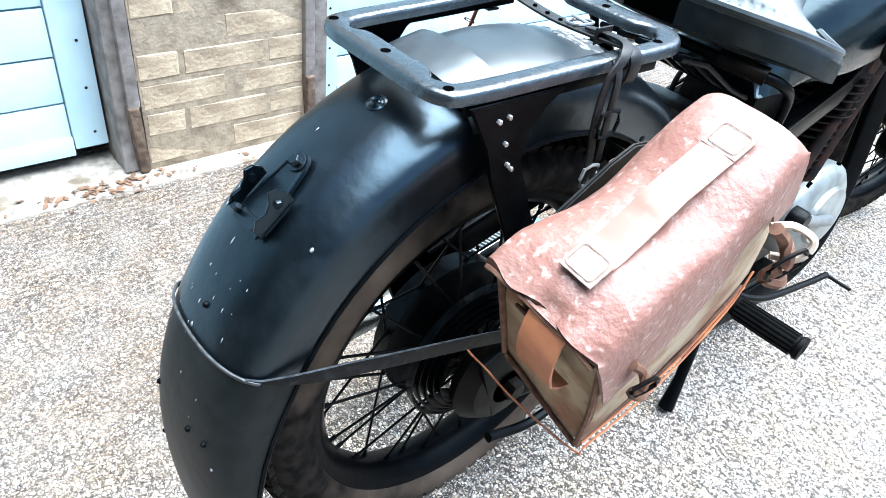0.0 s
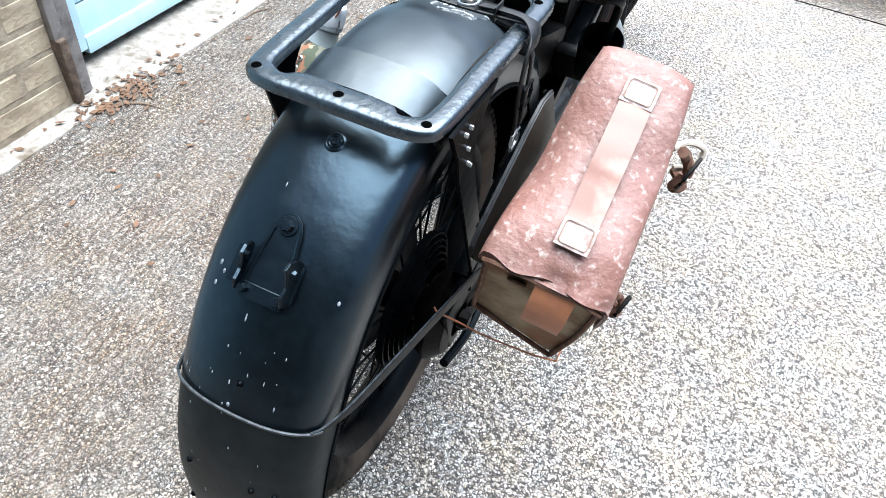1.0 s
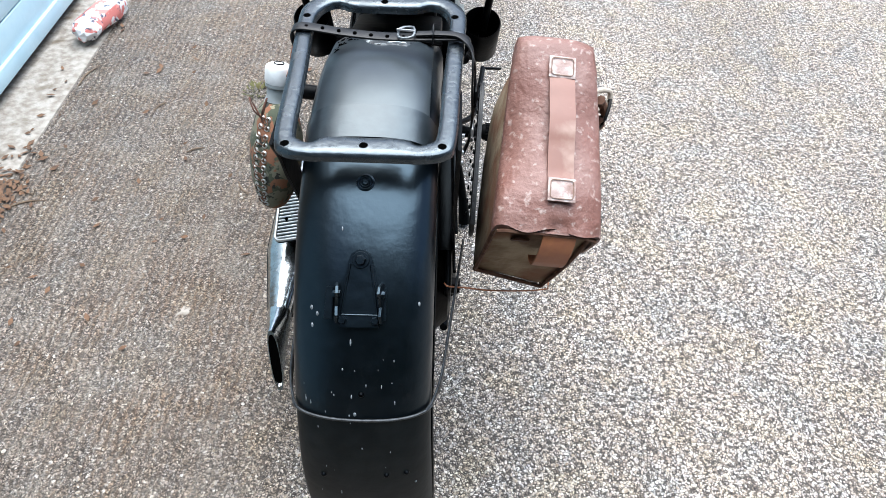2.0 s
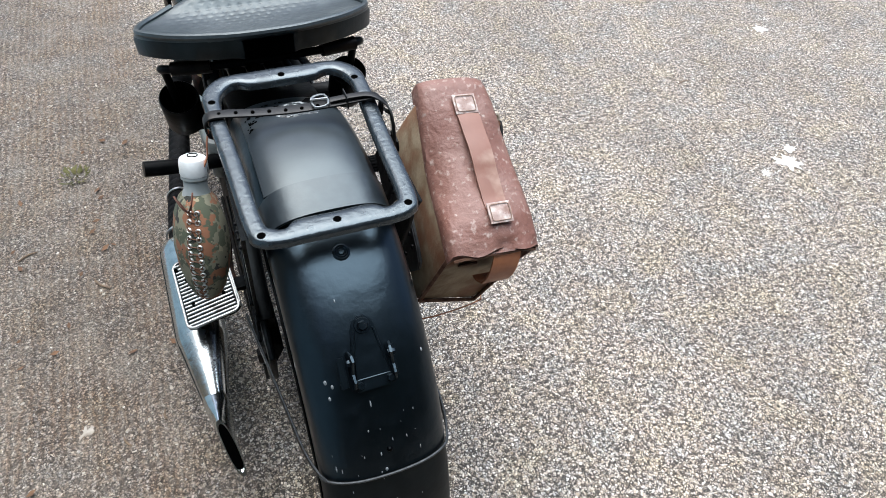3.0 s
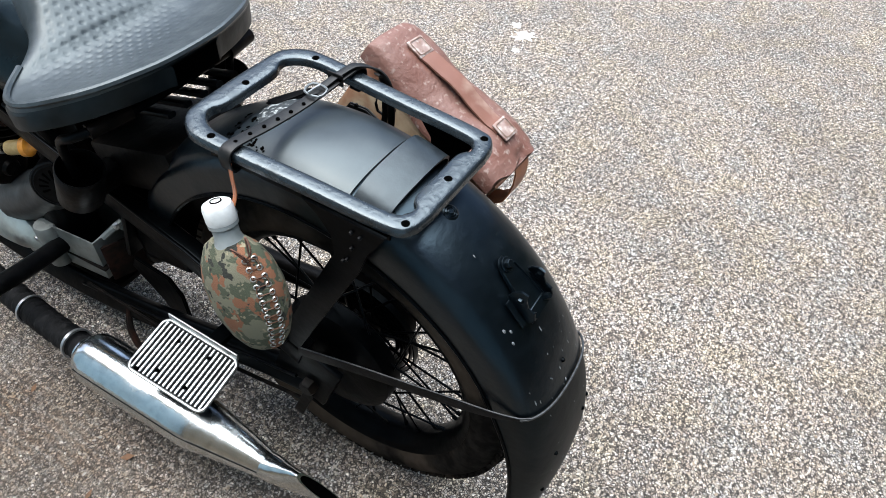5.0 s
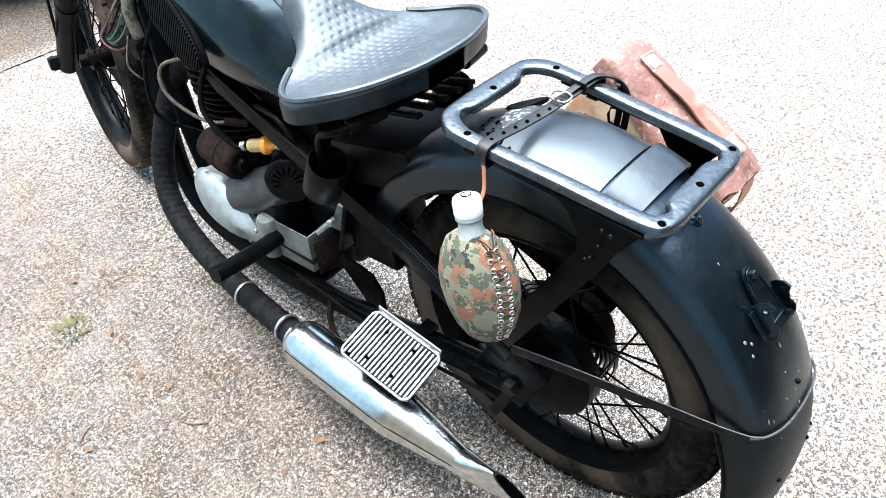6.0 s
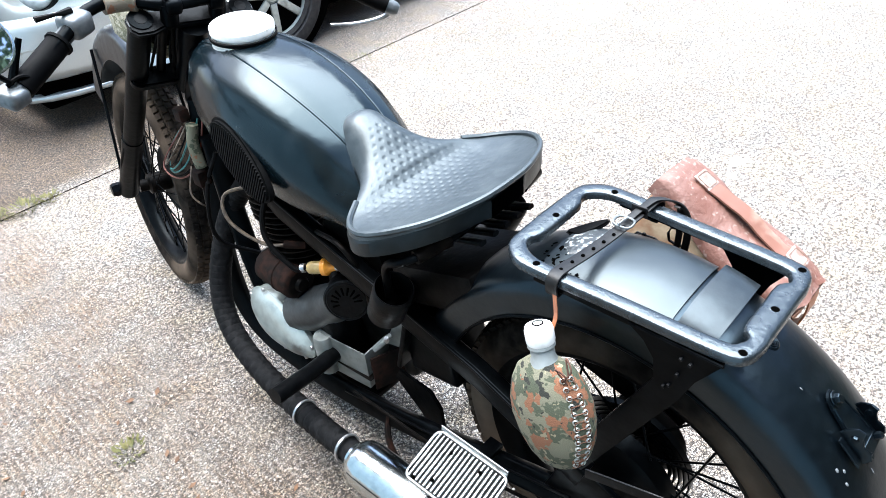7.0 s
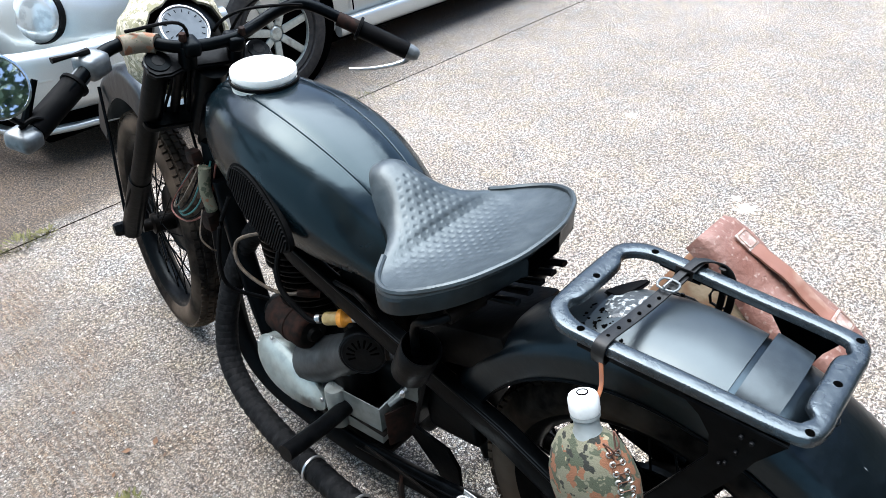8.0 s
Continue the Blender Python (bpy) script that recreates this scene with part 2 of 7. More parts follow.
M_SILVER = mat("silver_car_paint", (0.42, 0.45, 0.45), 0.3, 0.55, (0.46, 0.49, 0.49), 300, coat=0.6)
M_GLASS = mat("dark_car_glass", (0.02, 0.025, 0.03), 0.06)
M_CARTYRE = mat("car_tyre", (0.02, 0.02, 0.021), 0.7, 0, (0.035, 0.034, 0.033), 40, bump=0.001, spec=0.2)
M_LENS = mat("clear_lamp", (0.50, 0.55, 0.57), 0.16, 0.5, (0.34, 0.38, 0.40), 22, lo=0.45, hi=0.6, coat=0.8)
M_WEED = mat("weed_green", (0.085, 0.088, 0.026), 0.8, 0, (0.16, 0.14, 0.05), 60)
M_TWIG = mat("dry_twig", (0.13, 0.09, 0.06), 0.9, 0, (0.2, 0.14, 0.09), 80)
M_LEAF = mat("dead_leaf", (0.16, 0.085, 0.045), 0.9, 0, (0.09, 0.05, 0.03), 50)
M_SPLASH = mat("white_splash", (0.62, 0.63, 0.62), 0.7, 0, (0.42, 0.41, 0.38), 90, bump=0.001)

M_BLOCK_WALL = mat("brown_block_wall", (0.24, 0.19, 0.15), 0.9, 0, (0.17, 0.13, 0.10), 6, bump=0.003, third=(0.3, 0.26, 0.22), tscale=1.5)


def island_material(name, stops, rough=0.8):
    """Stone colours that vary from piece to piece."""
    m = bpy.data.materials.new(name)
    m.use_nodes = True
    nt = m.node_tree
    b = nt.nodes["Principled BSDF"]
    b.inputs["Roughness"].default_value = rough
    g = nt.nodes.new("ShaderNodeNewGeometry")
    r = nt.nodes.new("ShaderNodeValToRGB")
    els = r.color_ramp.elements
    els[0].position, els[0].color = stops[0][0], (*stops[0][1], 1)
    els[1].position, els[1].color = stops[-1][0], (*stops[-1][1], 1)
    for p, c in stops[1:-1]:
        els.new(p).color = (*c, 1)
    nt.links.new(g.outputs["Random Per Island"], r.inputs[0])
    nt.links.new(r.outputs[0], b.inputs["Base Color"])
    return m


M_PEBBLE = island_material("yard_pebbles", [(0, (0.2, 0.15, 0.105)), (0.35, (0.34, 0.28, 0.21)), (0.6, (0.29, 0.265, 0.24)), (0.88, (0.42, 0.37, 0.30)), (1, (0.62, 0.59, 0.53))])


# ---------------------------------------------------------------- mesh helpers
def part(name, bm, material, parent=None, label="", angle=38):
    bmesh.ops.recalc_face_normals(bm, faces=bm.faces)
    me = bpy.data.meshes.new(name)
    bm.to_mesh(me)
    bm.free()
    me.materials.append(material)
    me.polygons.foreach_set("use_smooth", [True] * len(me.polygons))
    me.set_sharp_from_angle(angle=radians(angle))
    ob = new(name, me)
    if parent:
        ob.parent = parent
    if label:
        ob["label"] = label
    return ob


def thing(name, label, category, at=(0, 0, 0), group="", kind=""):
    ob = new(name)
    ob.empty_display_size = 0.1
    ob.location = at
    return tagged(ob, label, category, group, kind)


def smooth_path(pts, n=6, closed=False):
    """Catmull-Rom through the points."""
    P = [Vector(p) for p in pts]
    out = []
    m = len(P)
    for i in range(m if closed else m - 1):
        if closed:
            a, b, c, d = P[i - 1], P[i], P[(i + 1) % m], P[(i + 2) % m]
        else:
            b, c = P[i], P[i + 1]
            a = P[i - 1] if i else b * 2 - c
            d = P[i + 2] if i + 2 < m else c * 2 - b
        for k in range(n):
            t = k / n
            out.append(0.5 * (2 * b + (c - a) * t + (2 * a - 5 * b + 4 * c - d) * t * t + (3 * b - a - 3 * c + d) * t ** 3))
    if not closed:
        out.append(P[-1])
    return out


def loft(bm, loops, closed_loop=True, caps=True, ring=False):
    """Skins a list of loops of points."""
    V = [[bm.verts.new(p) for p in L] for L in loops]
    n = len(V[0])
    pairs = list(zip(V, V[1:])) + ([(V[-1], V[0])] if ring else [])
    for A, B in pairs:
        for i in range(n if closed_loop else n - 1):
            j = (i + 1) % n
            bm.faces.new((A[i], A[j], B[j], B[i]))
    if caps and not ring and closed_loop:
        bm.faces.new(V[0][::-1])
        bm.faces.new(V[-1])
    return bm


def sweep(bm, pts, section, closed=False, up=(0, 0, 1), caps=True, scales=None):
    """Sweeps a closed 2D section (side, up) along points; keeps 'up' as well as it can."""
    P = [Vector(p) for p in pts]
    loops = []
    m = len(P)
    up = Vector(up)
    prev = None
    for i, p in enumerate(P):
        a = P[i - 1] if (i or closed) else p
        b = P[(i + 1) % m] if (i < m - 1 or closed) else p
        d = (b - a).normalized()
        if prev is None:
            side = d.cross(up)
            if side.length < 0.05:
                side = d.cross(Vector((0, 1, 0.3)))
        else:
            side = prev - d * prev.dot(d)
            if abs(d.dot(up)) < 0.9:
                s2 = d.cross(up).normalized()
                side = s2 if s2.dot(side) > 0 or len(section) < 9 else side
        side.normalize()
        prev = side
        u = side.cross(d)
        k = scales[i] if scales else 1.0
        loops.append([p + side * (x * k) + u * (y * k) for x, y in section])
    return loft(bm, loops, caps=caps, ring=closed)


def circle(r, n=12, ry=None):
    ry = ry or r
    return [(r * math.cos(2 * math.pi * i / n), ry * math.sin(2 * math.pi * i / n)) for i in range(n)]


def round_rect(w, h, r, n=3):
    out = []
    for cx, cy, a0 in ((w / 2 - r, h / 2 - r, 0), (-w / 2 + r, h / 2 - r, 90), (-w / 2 + r, -h / 2 + r, 180), (w / 2 - r, -h / 2 + r, 270)):
        for k in range(n + 1):
            a = radians(a0 + 90 * k / n)
            out.append((cx + r * math.cos(a), cy + r * math.sin(a)))
    return out


def tube(pts, r, n=10, closed=False, smooth=6, bm=None, radii=None):
    P = smooth_path(pts, smooth, closed) if smooth else [Vector(p) for p in pts]
    bm = bm or bmesh.new()
    sc = None
    if radii:
        m = len(P)
        sc = [float(np.interp(i / (m - 1) * (len(radii) - 1), range(len(radii)), radii)) for i in range(m)]
        r = 1.0
    return sweep(bm, P, circle(r, n), closed, scales=sc)


def lathe(profile, m=None, n=24, bm=None, arc=360):
    """Revolves (radius, height) round z, then places by m."""
    bm = bm or bmesh.new()
    m = m or Matrix()
    loops = []
    for i in range(n):
        a = radians(arc) * i / n
        loops.append([m @ Vector((r * math.cos(a), r * math.sin(a), z)) for r, z in profile])
    V = [[bm.verts.new(p) for p in L] for L in loops]
    k = len(profile)
    shut = profile[0] == profile[-1]
    for i in range(n):
        A, B = V[i], V[(i + 1) % n]
        for j in range(k - 1):
            bm.faces.new((A[j], A[j + 1], B[j + 1], B[j]))
    bmesh.ops.remove_doubles(bm, verts=bm.verts, dist=1e-6)
    return bm


def box(sx, sy, sz, m=None, bevel=0.003, seg=2, bm=None):
    b2 = bmesh.new()
    bmesh.ops.create_cube(b2, size=1)
    for v in b2.verts:
        v.co = Vector((v.co.x * sx, v.co.y * sy, v.co.z * sz))
    if bevel:
        bmesh.ops.bevel(b2, geom=list(b2.edges), offset=bevel, segments=seg, affect="EDGES", profile=0.6)
    if m:
        bmesh.ops.transform(b2, matrix=m, verts=b2.verts)
    if bm is None:
        return b2
    return merge(bm, b2)


def merge(bm, other):
    me = bpy.data.meshes.new("tmp")
    other.to_mesh(me)
    other.free()
    bm.from_mesh(me)
    bpy.data.meshes.remove(me)
    return bm


def prism(outline, depth, m=None, bevel=0.0, seg=2):
    """A plate: 2D outline in xy, thickness along z, centred."""
    bm = bmesh.new()
    loft(bm, [[Vector((x, y, -depth / 2)) for x, y in outline], [Vector((x, y, depth / 2)) for x, y in outline]])
    bmesh.ops.recalc_face_normals(bm, faces=bm.faces)
    if bevel:
        ed = [e for e in bm.edges if abs(e.verts[0].co.z - e.verts[1].co.z) < 1e-6]
        bmesh.ops.bevel(bm, geom=ed, offset=bevel, segments=seg, affect="EDGES")
    if m:
        bmesh.ops.transform(bm, matrix=m, verts=bm.verts)
    return bm


def basis(origin, xdir, zdir):
    """A pose whose z axis is zdir and whose x axis lies towards xdir."""
    z = Vector(zdir).normalized()
    x = Vector(xdir)
    x = (x - z * x.dot(z)).normalized()
    y = z.cross(x)
    m = Matrix((x, y, z)).transposed().to_4x4()
    m.translation = Vector(origin)
    return m


def bolt(at, normal, r=0.006, h=0.005, bm=None):
    m = basis(at, (0.3, 0.5, 0.8), normal)
    return lathe([(0, h), (r * 0.8, h), (r, h * 0.7), (r, -h * 0.5), (0, -h * 0.5)], m, 6, bm)


# ---------------------------------------------------------------- ground
def ground_material():
    m = bpy.data.materials.new("exposed_aggregate_concrete")
    m.use_nodes = True
    nt = m.node_tree
    N, L = nt.nodes.new, nt.links.new
    b = nt.nodes["Principled BSDF"]
    b.inputs["Roughness"].default_value = 0.85
    co = N("ShaderNodeTexCoord")
    warp = N("ShaderNodeTexNoise")
    warp.inputs["Scale"].default_value, warp.inputs["Detail"].default_value = 60, 2
    L(co.outputs["Object"], warp.inputs["Vector"])
    add = N("ShaderNodeVectorMath")
    add.operation = "MULTIPLY_ADD"
    add.inputs[1].default_value = (0.013, 0.013, 0.013)
    L(warp.outputs["Color"], add.inputs[0])
    L(co.outputs["Object"], add.inputs[2])
    vor = N("ShaderNodeTexVoronoi")
    vor.inputs["Scale"].default_value, vor.inputs["Randomness"].default_value = 175, 1.0
    L(add.outputs[0], vor.inputs["Vector"])
    ramp = N("ShaderNodeValToRGB")
    els = ramp.color_ramp.elements
    els[0].position, els[0].color = 0.0, (0.075, 0.062, 0.052, 1)
    els[1].position, els[1].color = 1.0, (0.74, 0.71, 0.65, 1)
    for p, c in ((0.15, (0.25, 0.21, 0.17)), (0.35, (0.40, 0.345, 0.28)), (0.5, (0.345, 0.32, 0.295)), (0.68, (0.48, 0.415, 0.335)), (0.84, (0.44, 0.41, 0.38)), (0.93, (0.60, 0.55, 0.475))):
        els.new(p).color = (*c, 1)
    sep = N("ShaderNodeSeparateColor")
    L(vor.outputs["Color"], sep.inputs[0])
    L(sep.outputs[0], ramp.inputs[0])
    # dark dirt in the joints between the stones, broken up so that they never close into a net
    edge = N("ShaderNodeTexVoronoi")
    edge.feature = "DISTANCE_TO_EDGE"
    edge.inputs["Scale"].default_value, edge.inputs["Randomness"].default_value = 175, 1.0
    L(add.outputs[0], edge.inputs["Vector"])
    brk = N("ShaderNodeTexNoise")
    brk.inputs["Scale"].default_value, brk.inputs["Detail"].default_value = 95, 2
    L(co.outputs["Object"], brk.inputs["Vector"])
    wide = N("ShaderNodeMapRange")
    wide.inputs["From Min"].default_value, wide.inputs["From Max"].default_value = 0.35, 0.65
    wide.inputs["To Min"].default_value, wide.inputs["To Max"].default_value = 0.015, 0.30
    L(brk.outputs["Fac"], wide.inputs["Value"])
    gap = N("ShaderNodeMath")
    gap.operation = "DIVIDE"
    L(edge.outputs["Distance"], gap.inputs[0])
    L(wide.outputs[0], gap.inputs[1])
    cut = N("ShaderNodeMapRange")
    cut.inputs["From Min"].default_value, cut.inputs["From Max"].default_value = 1.0, 0.35
    L(gap.outputs[0], cut.inputs["Value"])
    mixc = N("ShaderNodeMix")
    mixc.data_type = "RGBA"
    mixc.inputs[7].default_value = (0.047, 0.04, 0.034, 1)
    L(cut.outputs[0], mixc.inputs["Factor"])
    L(ramp.outputs[0], mixc.inputs[6])
    # patches of warmer and pinker stone
    hue = N("ShaderNodeTexNoise")
    hue.inputs["Scale"].default_value, hue.inputs["Detail"].default_value = 9, 3
    L(co.outputs["Object"], hue.inputs["Vector"])
    hr = N("ShaderNodeValToRGB")
    h = hr.color_ramp.elements
    h[0].position, h[0].color = 0.34, (0.96, 0.99, 1.03, 1)
    h[1].position, h[1].color = 0.66, (1.05, 1.0, 0.90, 1)
    h.new(0.5).color = (1.03, 0.99, 0.98, 1)
    L(hue.outputs["Fac"], hr.inputs[0])
    mix2 = N("ShaderNodeMix")
    mix2.data_type, mix2.blend_type = "RGBA", "MULTIPLY"
    mix2.inputs["Factor"].default_value = 1.0
    L(mixc.outputs[2], mix2.inputs[6])
    L(hr.outputs[0], mix2.inputs[7])
    mixc = mix2
    # broad stains
    big = N("ShaderNodeTexNoise")
    big.inputs["Scale"].default_value, big.inputs["Detail"].default_value = 2.2, 5
    L(co.outputs["Object"], big.inputs["Vector"])
    bm_ = N("ShaderNodeMapRange")
    bm_.inputs["From Min"].default_value, bm_.inputs["From Max"].default_value = 0.3, 0.7
    bm_.inputs["To Min"].default_value, bm_.inputs["To Max"].default_value = 0.86, 1.12
    L(big.outputs["Fac"], bm_.inputs["Value"])
    mul = N("ShaderNodeMix")
    mul.data_type, mul.blend_type = "RGBA", "MULTIPLY"
    mul.inputs["Factor"].default_value = 1.0
    L(mixc.outputs[2], mul.inputs[6])
    L(bm_.outputs[0], mul.inputs[7])
    inv = N("ShaderNodeMath")
    inv.operation = "MINIMUM"
    inv.inputs[1].default_value = 0.3
    L(edge.outputs["Distance"], inv.inputs[0])
    fine = N("ShaderNodeTexNoise")
    fine.inputs["Scale"].default_value, fine.inputs["Detail"].default_value = 260, 3
    L(co.outputs["Object"], fine.inputs["Vector"])
    hsum = N("ShaderNodeMath")
    hsum.operation = "MULTIPLY_ADD"
    hsum.inputs[1].default_value = 0.5
    L(fine.outputs["Fac"], hsum.inputs[0])
    L(inv.outputs[0], hsum.inputs[2])
    # tamped ridges left of the motorcycle, running along it
    sx = N("ShaderNodeSeparateXYZ")
    L(add.outputs[0], sx.inputs[0])
    side = N("ShaderNodeMapRange")
    side.inputs["From Min"].default_value, side.inputs["From Max"].default_value = -0.12, -0.34
    L(sx.outputs[0], side.inputs["Value"])
    fore = N("ShaderNodeMapRange")
    fore.inputs["From Min"].default_value, fore.inputs["From Max"].default_value = -0.9, -0.2
    L(sx.outputs[1], fore.inputs["Value"])
    both2 = N("ShaderNodeMath")
    both2.operation = "MULTIPLY"
    L(side.outputs[0], both2.inputs[0])
    L(fore.outputs[0], both2.inputs[1])
    side = both2
    wave = N("ShaderNodeTexWave")
    wave.inputs["Scale"].default_value, wave.inputs["Distortion"].default_value, wave.inputs["Detail"].default_value = 15.0, 5.0, 3.0
    wave.inputs["Detail Scale"].default_value = 3.0
    L(co.outputs["Object"], wave.inputs["Vector"])
    wm = N("ShaderNodeMath")
    wm.operation = "MULTIPLY"
    L(wave.outputs["Fac"], wm.inputs[0])
    L(side.outputs[0], wm.inputs[1])
    hs2 = N("ShaderNodeMath")
    hs2.operation = "MULTIPLY_ADD"
    hs2.inputs[1].default_value = 0.85
    L(wm.outputs[0], hs2.inputs[0])
    L(hsum.outputs[0], hs2.inputs[2])
    hsum = hs2
    # red-brown dirt of that side, its colour strongest in the troughs of the ridges
    dn = N("ShaderNodeTexNoise")
    dn.inputs["Scale"].default_value, dn.inputs["Detail"].default_value = 4.5, 6
    L(co.outputs["Object"], dn.inputs["Vector"])
    dr = N("ShaderNodeMapRange")
    dr.inputs["From Min"].default_value, dr.inputs["From Max"].default_value = 0.25, 0.62
    L(dn.outputs["Fac"], dr.inputs["Value"])
    tro = N("ShaderNodeMapRange")
    tro.inputs["To Min"].default_value, tro.inputs["To Max"].default_value = 1.0, 0.3
    L(wave.outputs["Fac"], tro.inputs["Value"])
    d1 = N("ShaderNodeMath")
    d1.operation = "MULTIPLY"
    L(dr.outputs[0], d1.inputs[0])
    L(tro.outputs[0], d1.inputs[1])
    d2 = N("ShaderNodeMath")
    d2.operation = "MULTIPLY"
    L(d1.outputs[0], d2.inputs[0])
    L(side.outputs[0], d2.inputs[1])
    film = N("ShaderNodeMix")
    film.data_type = "RGBA"
    fn_ = N("ShaderNodeTexNoise")
    fn_.inputs["Scale"].default_value, fn_.inputs["Detail"].default_value = 13, 7
    L(co.outputs["Object"], fn_.inputs["Vector"])
    fr_ = N("ShaderNodeMapRange")
    fr_.inputs["From Min"].default_value, fr_.inputs["From Max"].default_value = 0.35, 0.65
    fr_.inputs["To Min"].default_value, fr_.inputs["To Max"].default_value = 0.3, 0.6
    L(fn_.outputs["Fac"], fr_.inputs["Value"])
    fc_ = N("ShaderNodeValToRGB")
    fc_.color_ramp.elements[0].position, fc_.color_ramp.elements[0].color = 0.40, (0.162, 0.134, 0.108, 1)
    fc_.color_ramp.elements[1].position, fc_.color_ramp.elements[1].color = 0.68, (0.285, 0.248, 0.206, 1)
    L(fn_.outputs["Fac"], fc_.inputs[0])
    L(fc_.outputs[0], film.inputs[7])
    fm_ = N("ShaderNodeMath")
    fm_.operation = "MULTIPLY"
    L(fr_.outputs[0], fm_.inputs[1])
    L(side.outputs[0], fm_.inputs[0])
    L(fm_.outputs[0], film.inputs["Factor"])
    # grit: small dark pits and pale grains, contrast raised to paint relief shading
    gr_ = N("ShaderNodeTexNoise")
    gr_.inputs["Scale"].default_value, gr_.inputs["Detail"].default_value = 210, 4
    L(co.outputs["Object"], gr_.inputs["Vector"])
    gm_ = N("ShaderNodeMapRange")
    gm_.inputs["From Min"].default_value, gm_.inputs["From Max"].default_value = 0.36, 0.64
    gm_.inputs["To Min"].default_value, gm_.inputs["To Max"].default_value = 0.42, 1.4
    L(gr_.outputs["Fac"], gm_.inputs["Value"])
    grit = N("ShaderNodeMix")
    grit.data_type, grit.blend_type = "RGBA", "MULTIPLY"
    grit.inputs["Factor"].default_value = 1.0
    L(film.outputs[2], grit.inputs[6])
    L(gm_.outputs[0], grit.inputs[7])
    L(mul.outputs[2], film.inputs[6])
    dirt = N("ShaderNodeMix")
    dirt.data_type, dirt.blend_type = "RGBA", "MULTIPLY"
    dirt.inputs[7].default_value = (0.72, 0.60, 0.51, 1)
    L(d2.outputs[0], dirt.inputs["Factor"])
    L(grit.outputs[2], dirt.inputs[6])
    # brown soil over the next slab, with the shade by the car's nose painted in
    soil_shade_y = N("ShaderNodeMapRange")
    soil_shade_y.inputs["From Min"].default_value, soil_shade_y.inputs["From Max"].default_value = 2.55, 2.70
    L(sx.outputs[1], soil_shade_y.inputs["Value"])
    soil_shade_x = N("ShaderNodeMapRange")
    soil_shade_x.inputs["From Min"].default_value, soil_shade_x.inputs["From Max"].default_value = 2.6, 0.5
    L(sx.outputs[0], soil_shade_x.inputs["Value"])
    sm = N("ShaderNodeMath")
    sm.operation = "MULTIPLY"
    L(soil_shade_y.outputs[0], sm.inputs[0])
    L(soil_shade_x.outputs[0], sm.inputs[1])
    soil_shade = N("ShaderNodeMix")
    soil_shade.data_type, soil_shade.blend_type = "RGBA", "MULTIPLY"
    soil_shade.inputs[7].default_value = (0.36, 0.305, 0.25, 1)
    L(sm.outputs[0], soil_shade.inputs["Factor"])
    L(dirt.outputs[2], soil_shade.inputs[6])
    L(soil_shade.outputs[2], b.inputs["Base Color"])
    k = N("ShaderNodeBump")
    k.inputs["Distance"].default_value = 0.009
    L(hsum.outputs[0], k.inputs["Height"])
    L(k.outputs[0], b.inputs["Normal"])
    return m


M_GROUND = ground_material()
bm = bmesh.new()
JY, JW = 2.585, 0.006      # slab joint
for y0, y1 in ((-60, JY - JW), (JY + JW, 60)):
    bm.faces.new([bm.verts.new(p) for p in ((-60, y0, 0), (60, y0, 0), (60, y1, 0), (-60, y1, 0))])
bm.faces.new([bm.verts.new(p) for p in ((-60, JY - JW, -0.004), (60, JY - JW, -0.004), (60, JY + JW, -0.004), (-60, JY + JW, -0.004))])
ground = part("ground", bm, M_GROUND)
tagged(ground, "pale exposed-aggregate concrete yard with a slab joint", "ground", kind="structure")


# plain unseen walls added behind and beside the camera to darken fill light and reflections
for nm, m, sx, sy in (("wall_block_right", pose(23.5, 4.0, 1.6), 0.3, 18.0), ("wall_block_rear", pose(11.0, -2.9, 1.6), 25.0, 0.3), ("wall_block_far", pose(11.0, 13.0, 2.6), 25.0, 0.3)):
    w = part(nm, box(sx, sy, 5.2 if nm == "wall_block_far" else 3.2, m, 0), M_BLOCK_WALL)
    tagged(w, "unseen plain brown wall added to darken reflections", "wall", kind="structure")

# hedge in front of the added rear wall, seen in the mirror
M_HEDGE = mat("hedge_leaf", (0.03, 0.065, 0.045), 0.5, 0, (0.07, 0.115, 0.07), 3, third=(0.12, 0.16, 0.11), tscale=1.2, spec=0.3)
M_BARK = mat("hedge_bark", (0.09, 0.07, 0.055), 0.9, 0, (0.05, 0.04, 0.03), 30, bump=0.004)
hr_ = random.Random(31)
hedge = thing("hedge", "tall loose green hedge of small trees behind the camera", "hedge", (1.6, -2.4, 0))
leaves = bmesh.new()
clumps = [Vector((hr_.uniform(-2.6, 3.2), hr_.uniform(-0.2, 0.3), hr_.uniform(0.3, 5.0))) for k in range(190)]
for k in range(20000):
    c = hr_.choice(clumps)
    p = c + Vector((hr_.gauss(0, 0.2), hr_.gauss(0, 0.12), hr_.gauss(0, 0.2)))
    p.z = max(0.05, p.z)
    u = Vector((hr_.gauss(0, 1), hr_.gauss(0, 1), hr_.gauss(0, 0.7))).normalized() * hr_.uniform(0.03, 0.06)
    w = u.orthogonal().normalized() * u.length * 0.5
    V = [leaves.verts.new(q) for q in (p - u, p + w, p + u, p - w)]
    leaves.faces.new(V)
tagged(part("leaves", leaves, M_HEDGE, hedge, angle=180), kind="stuff")
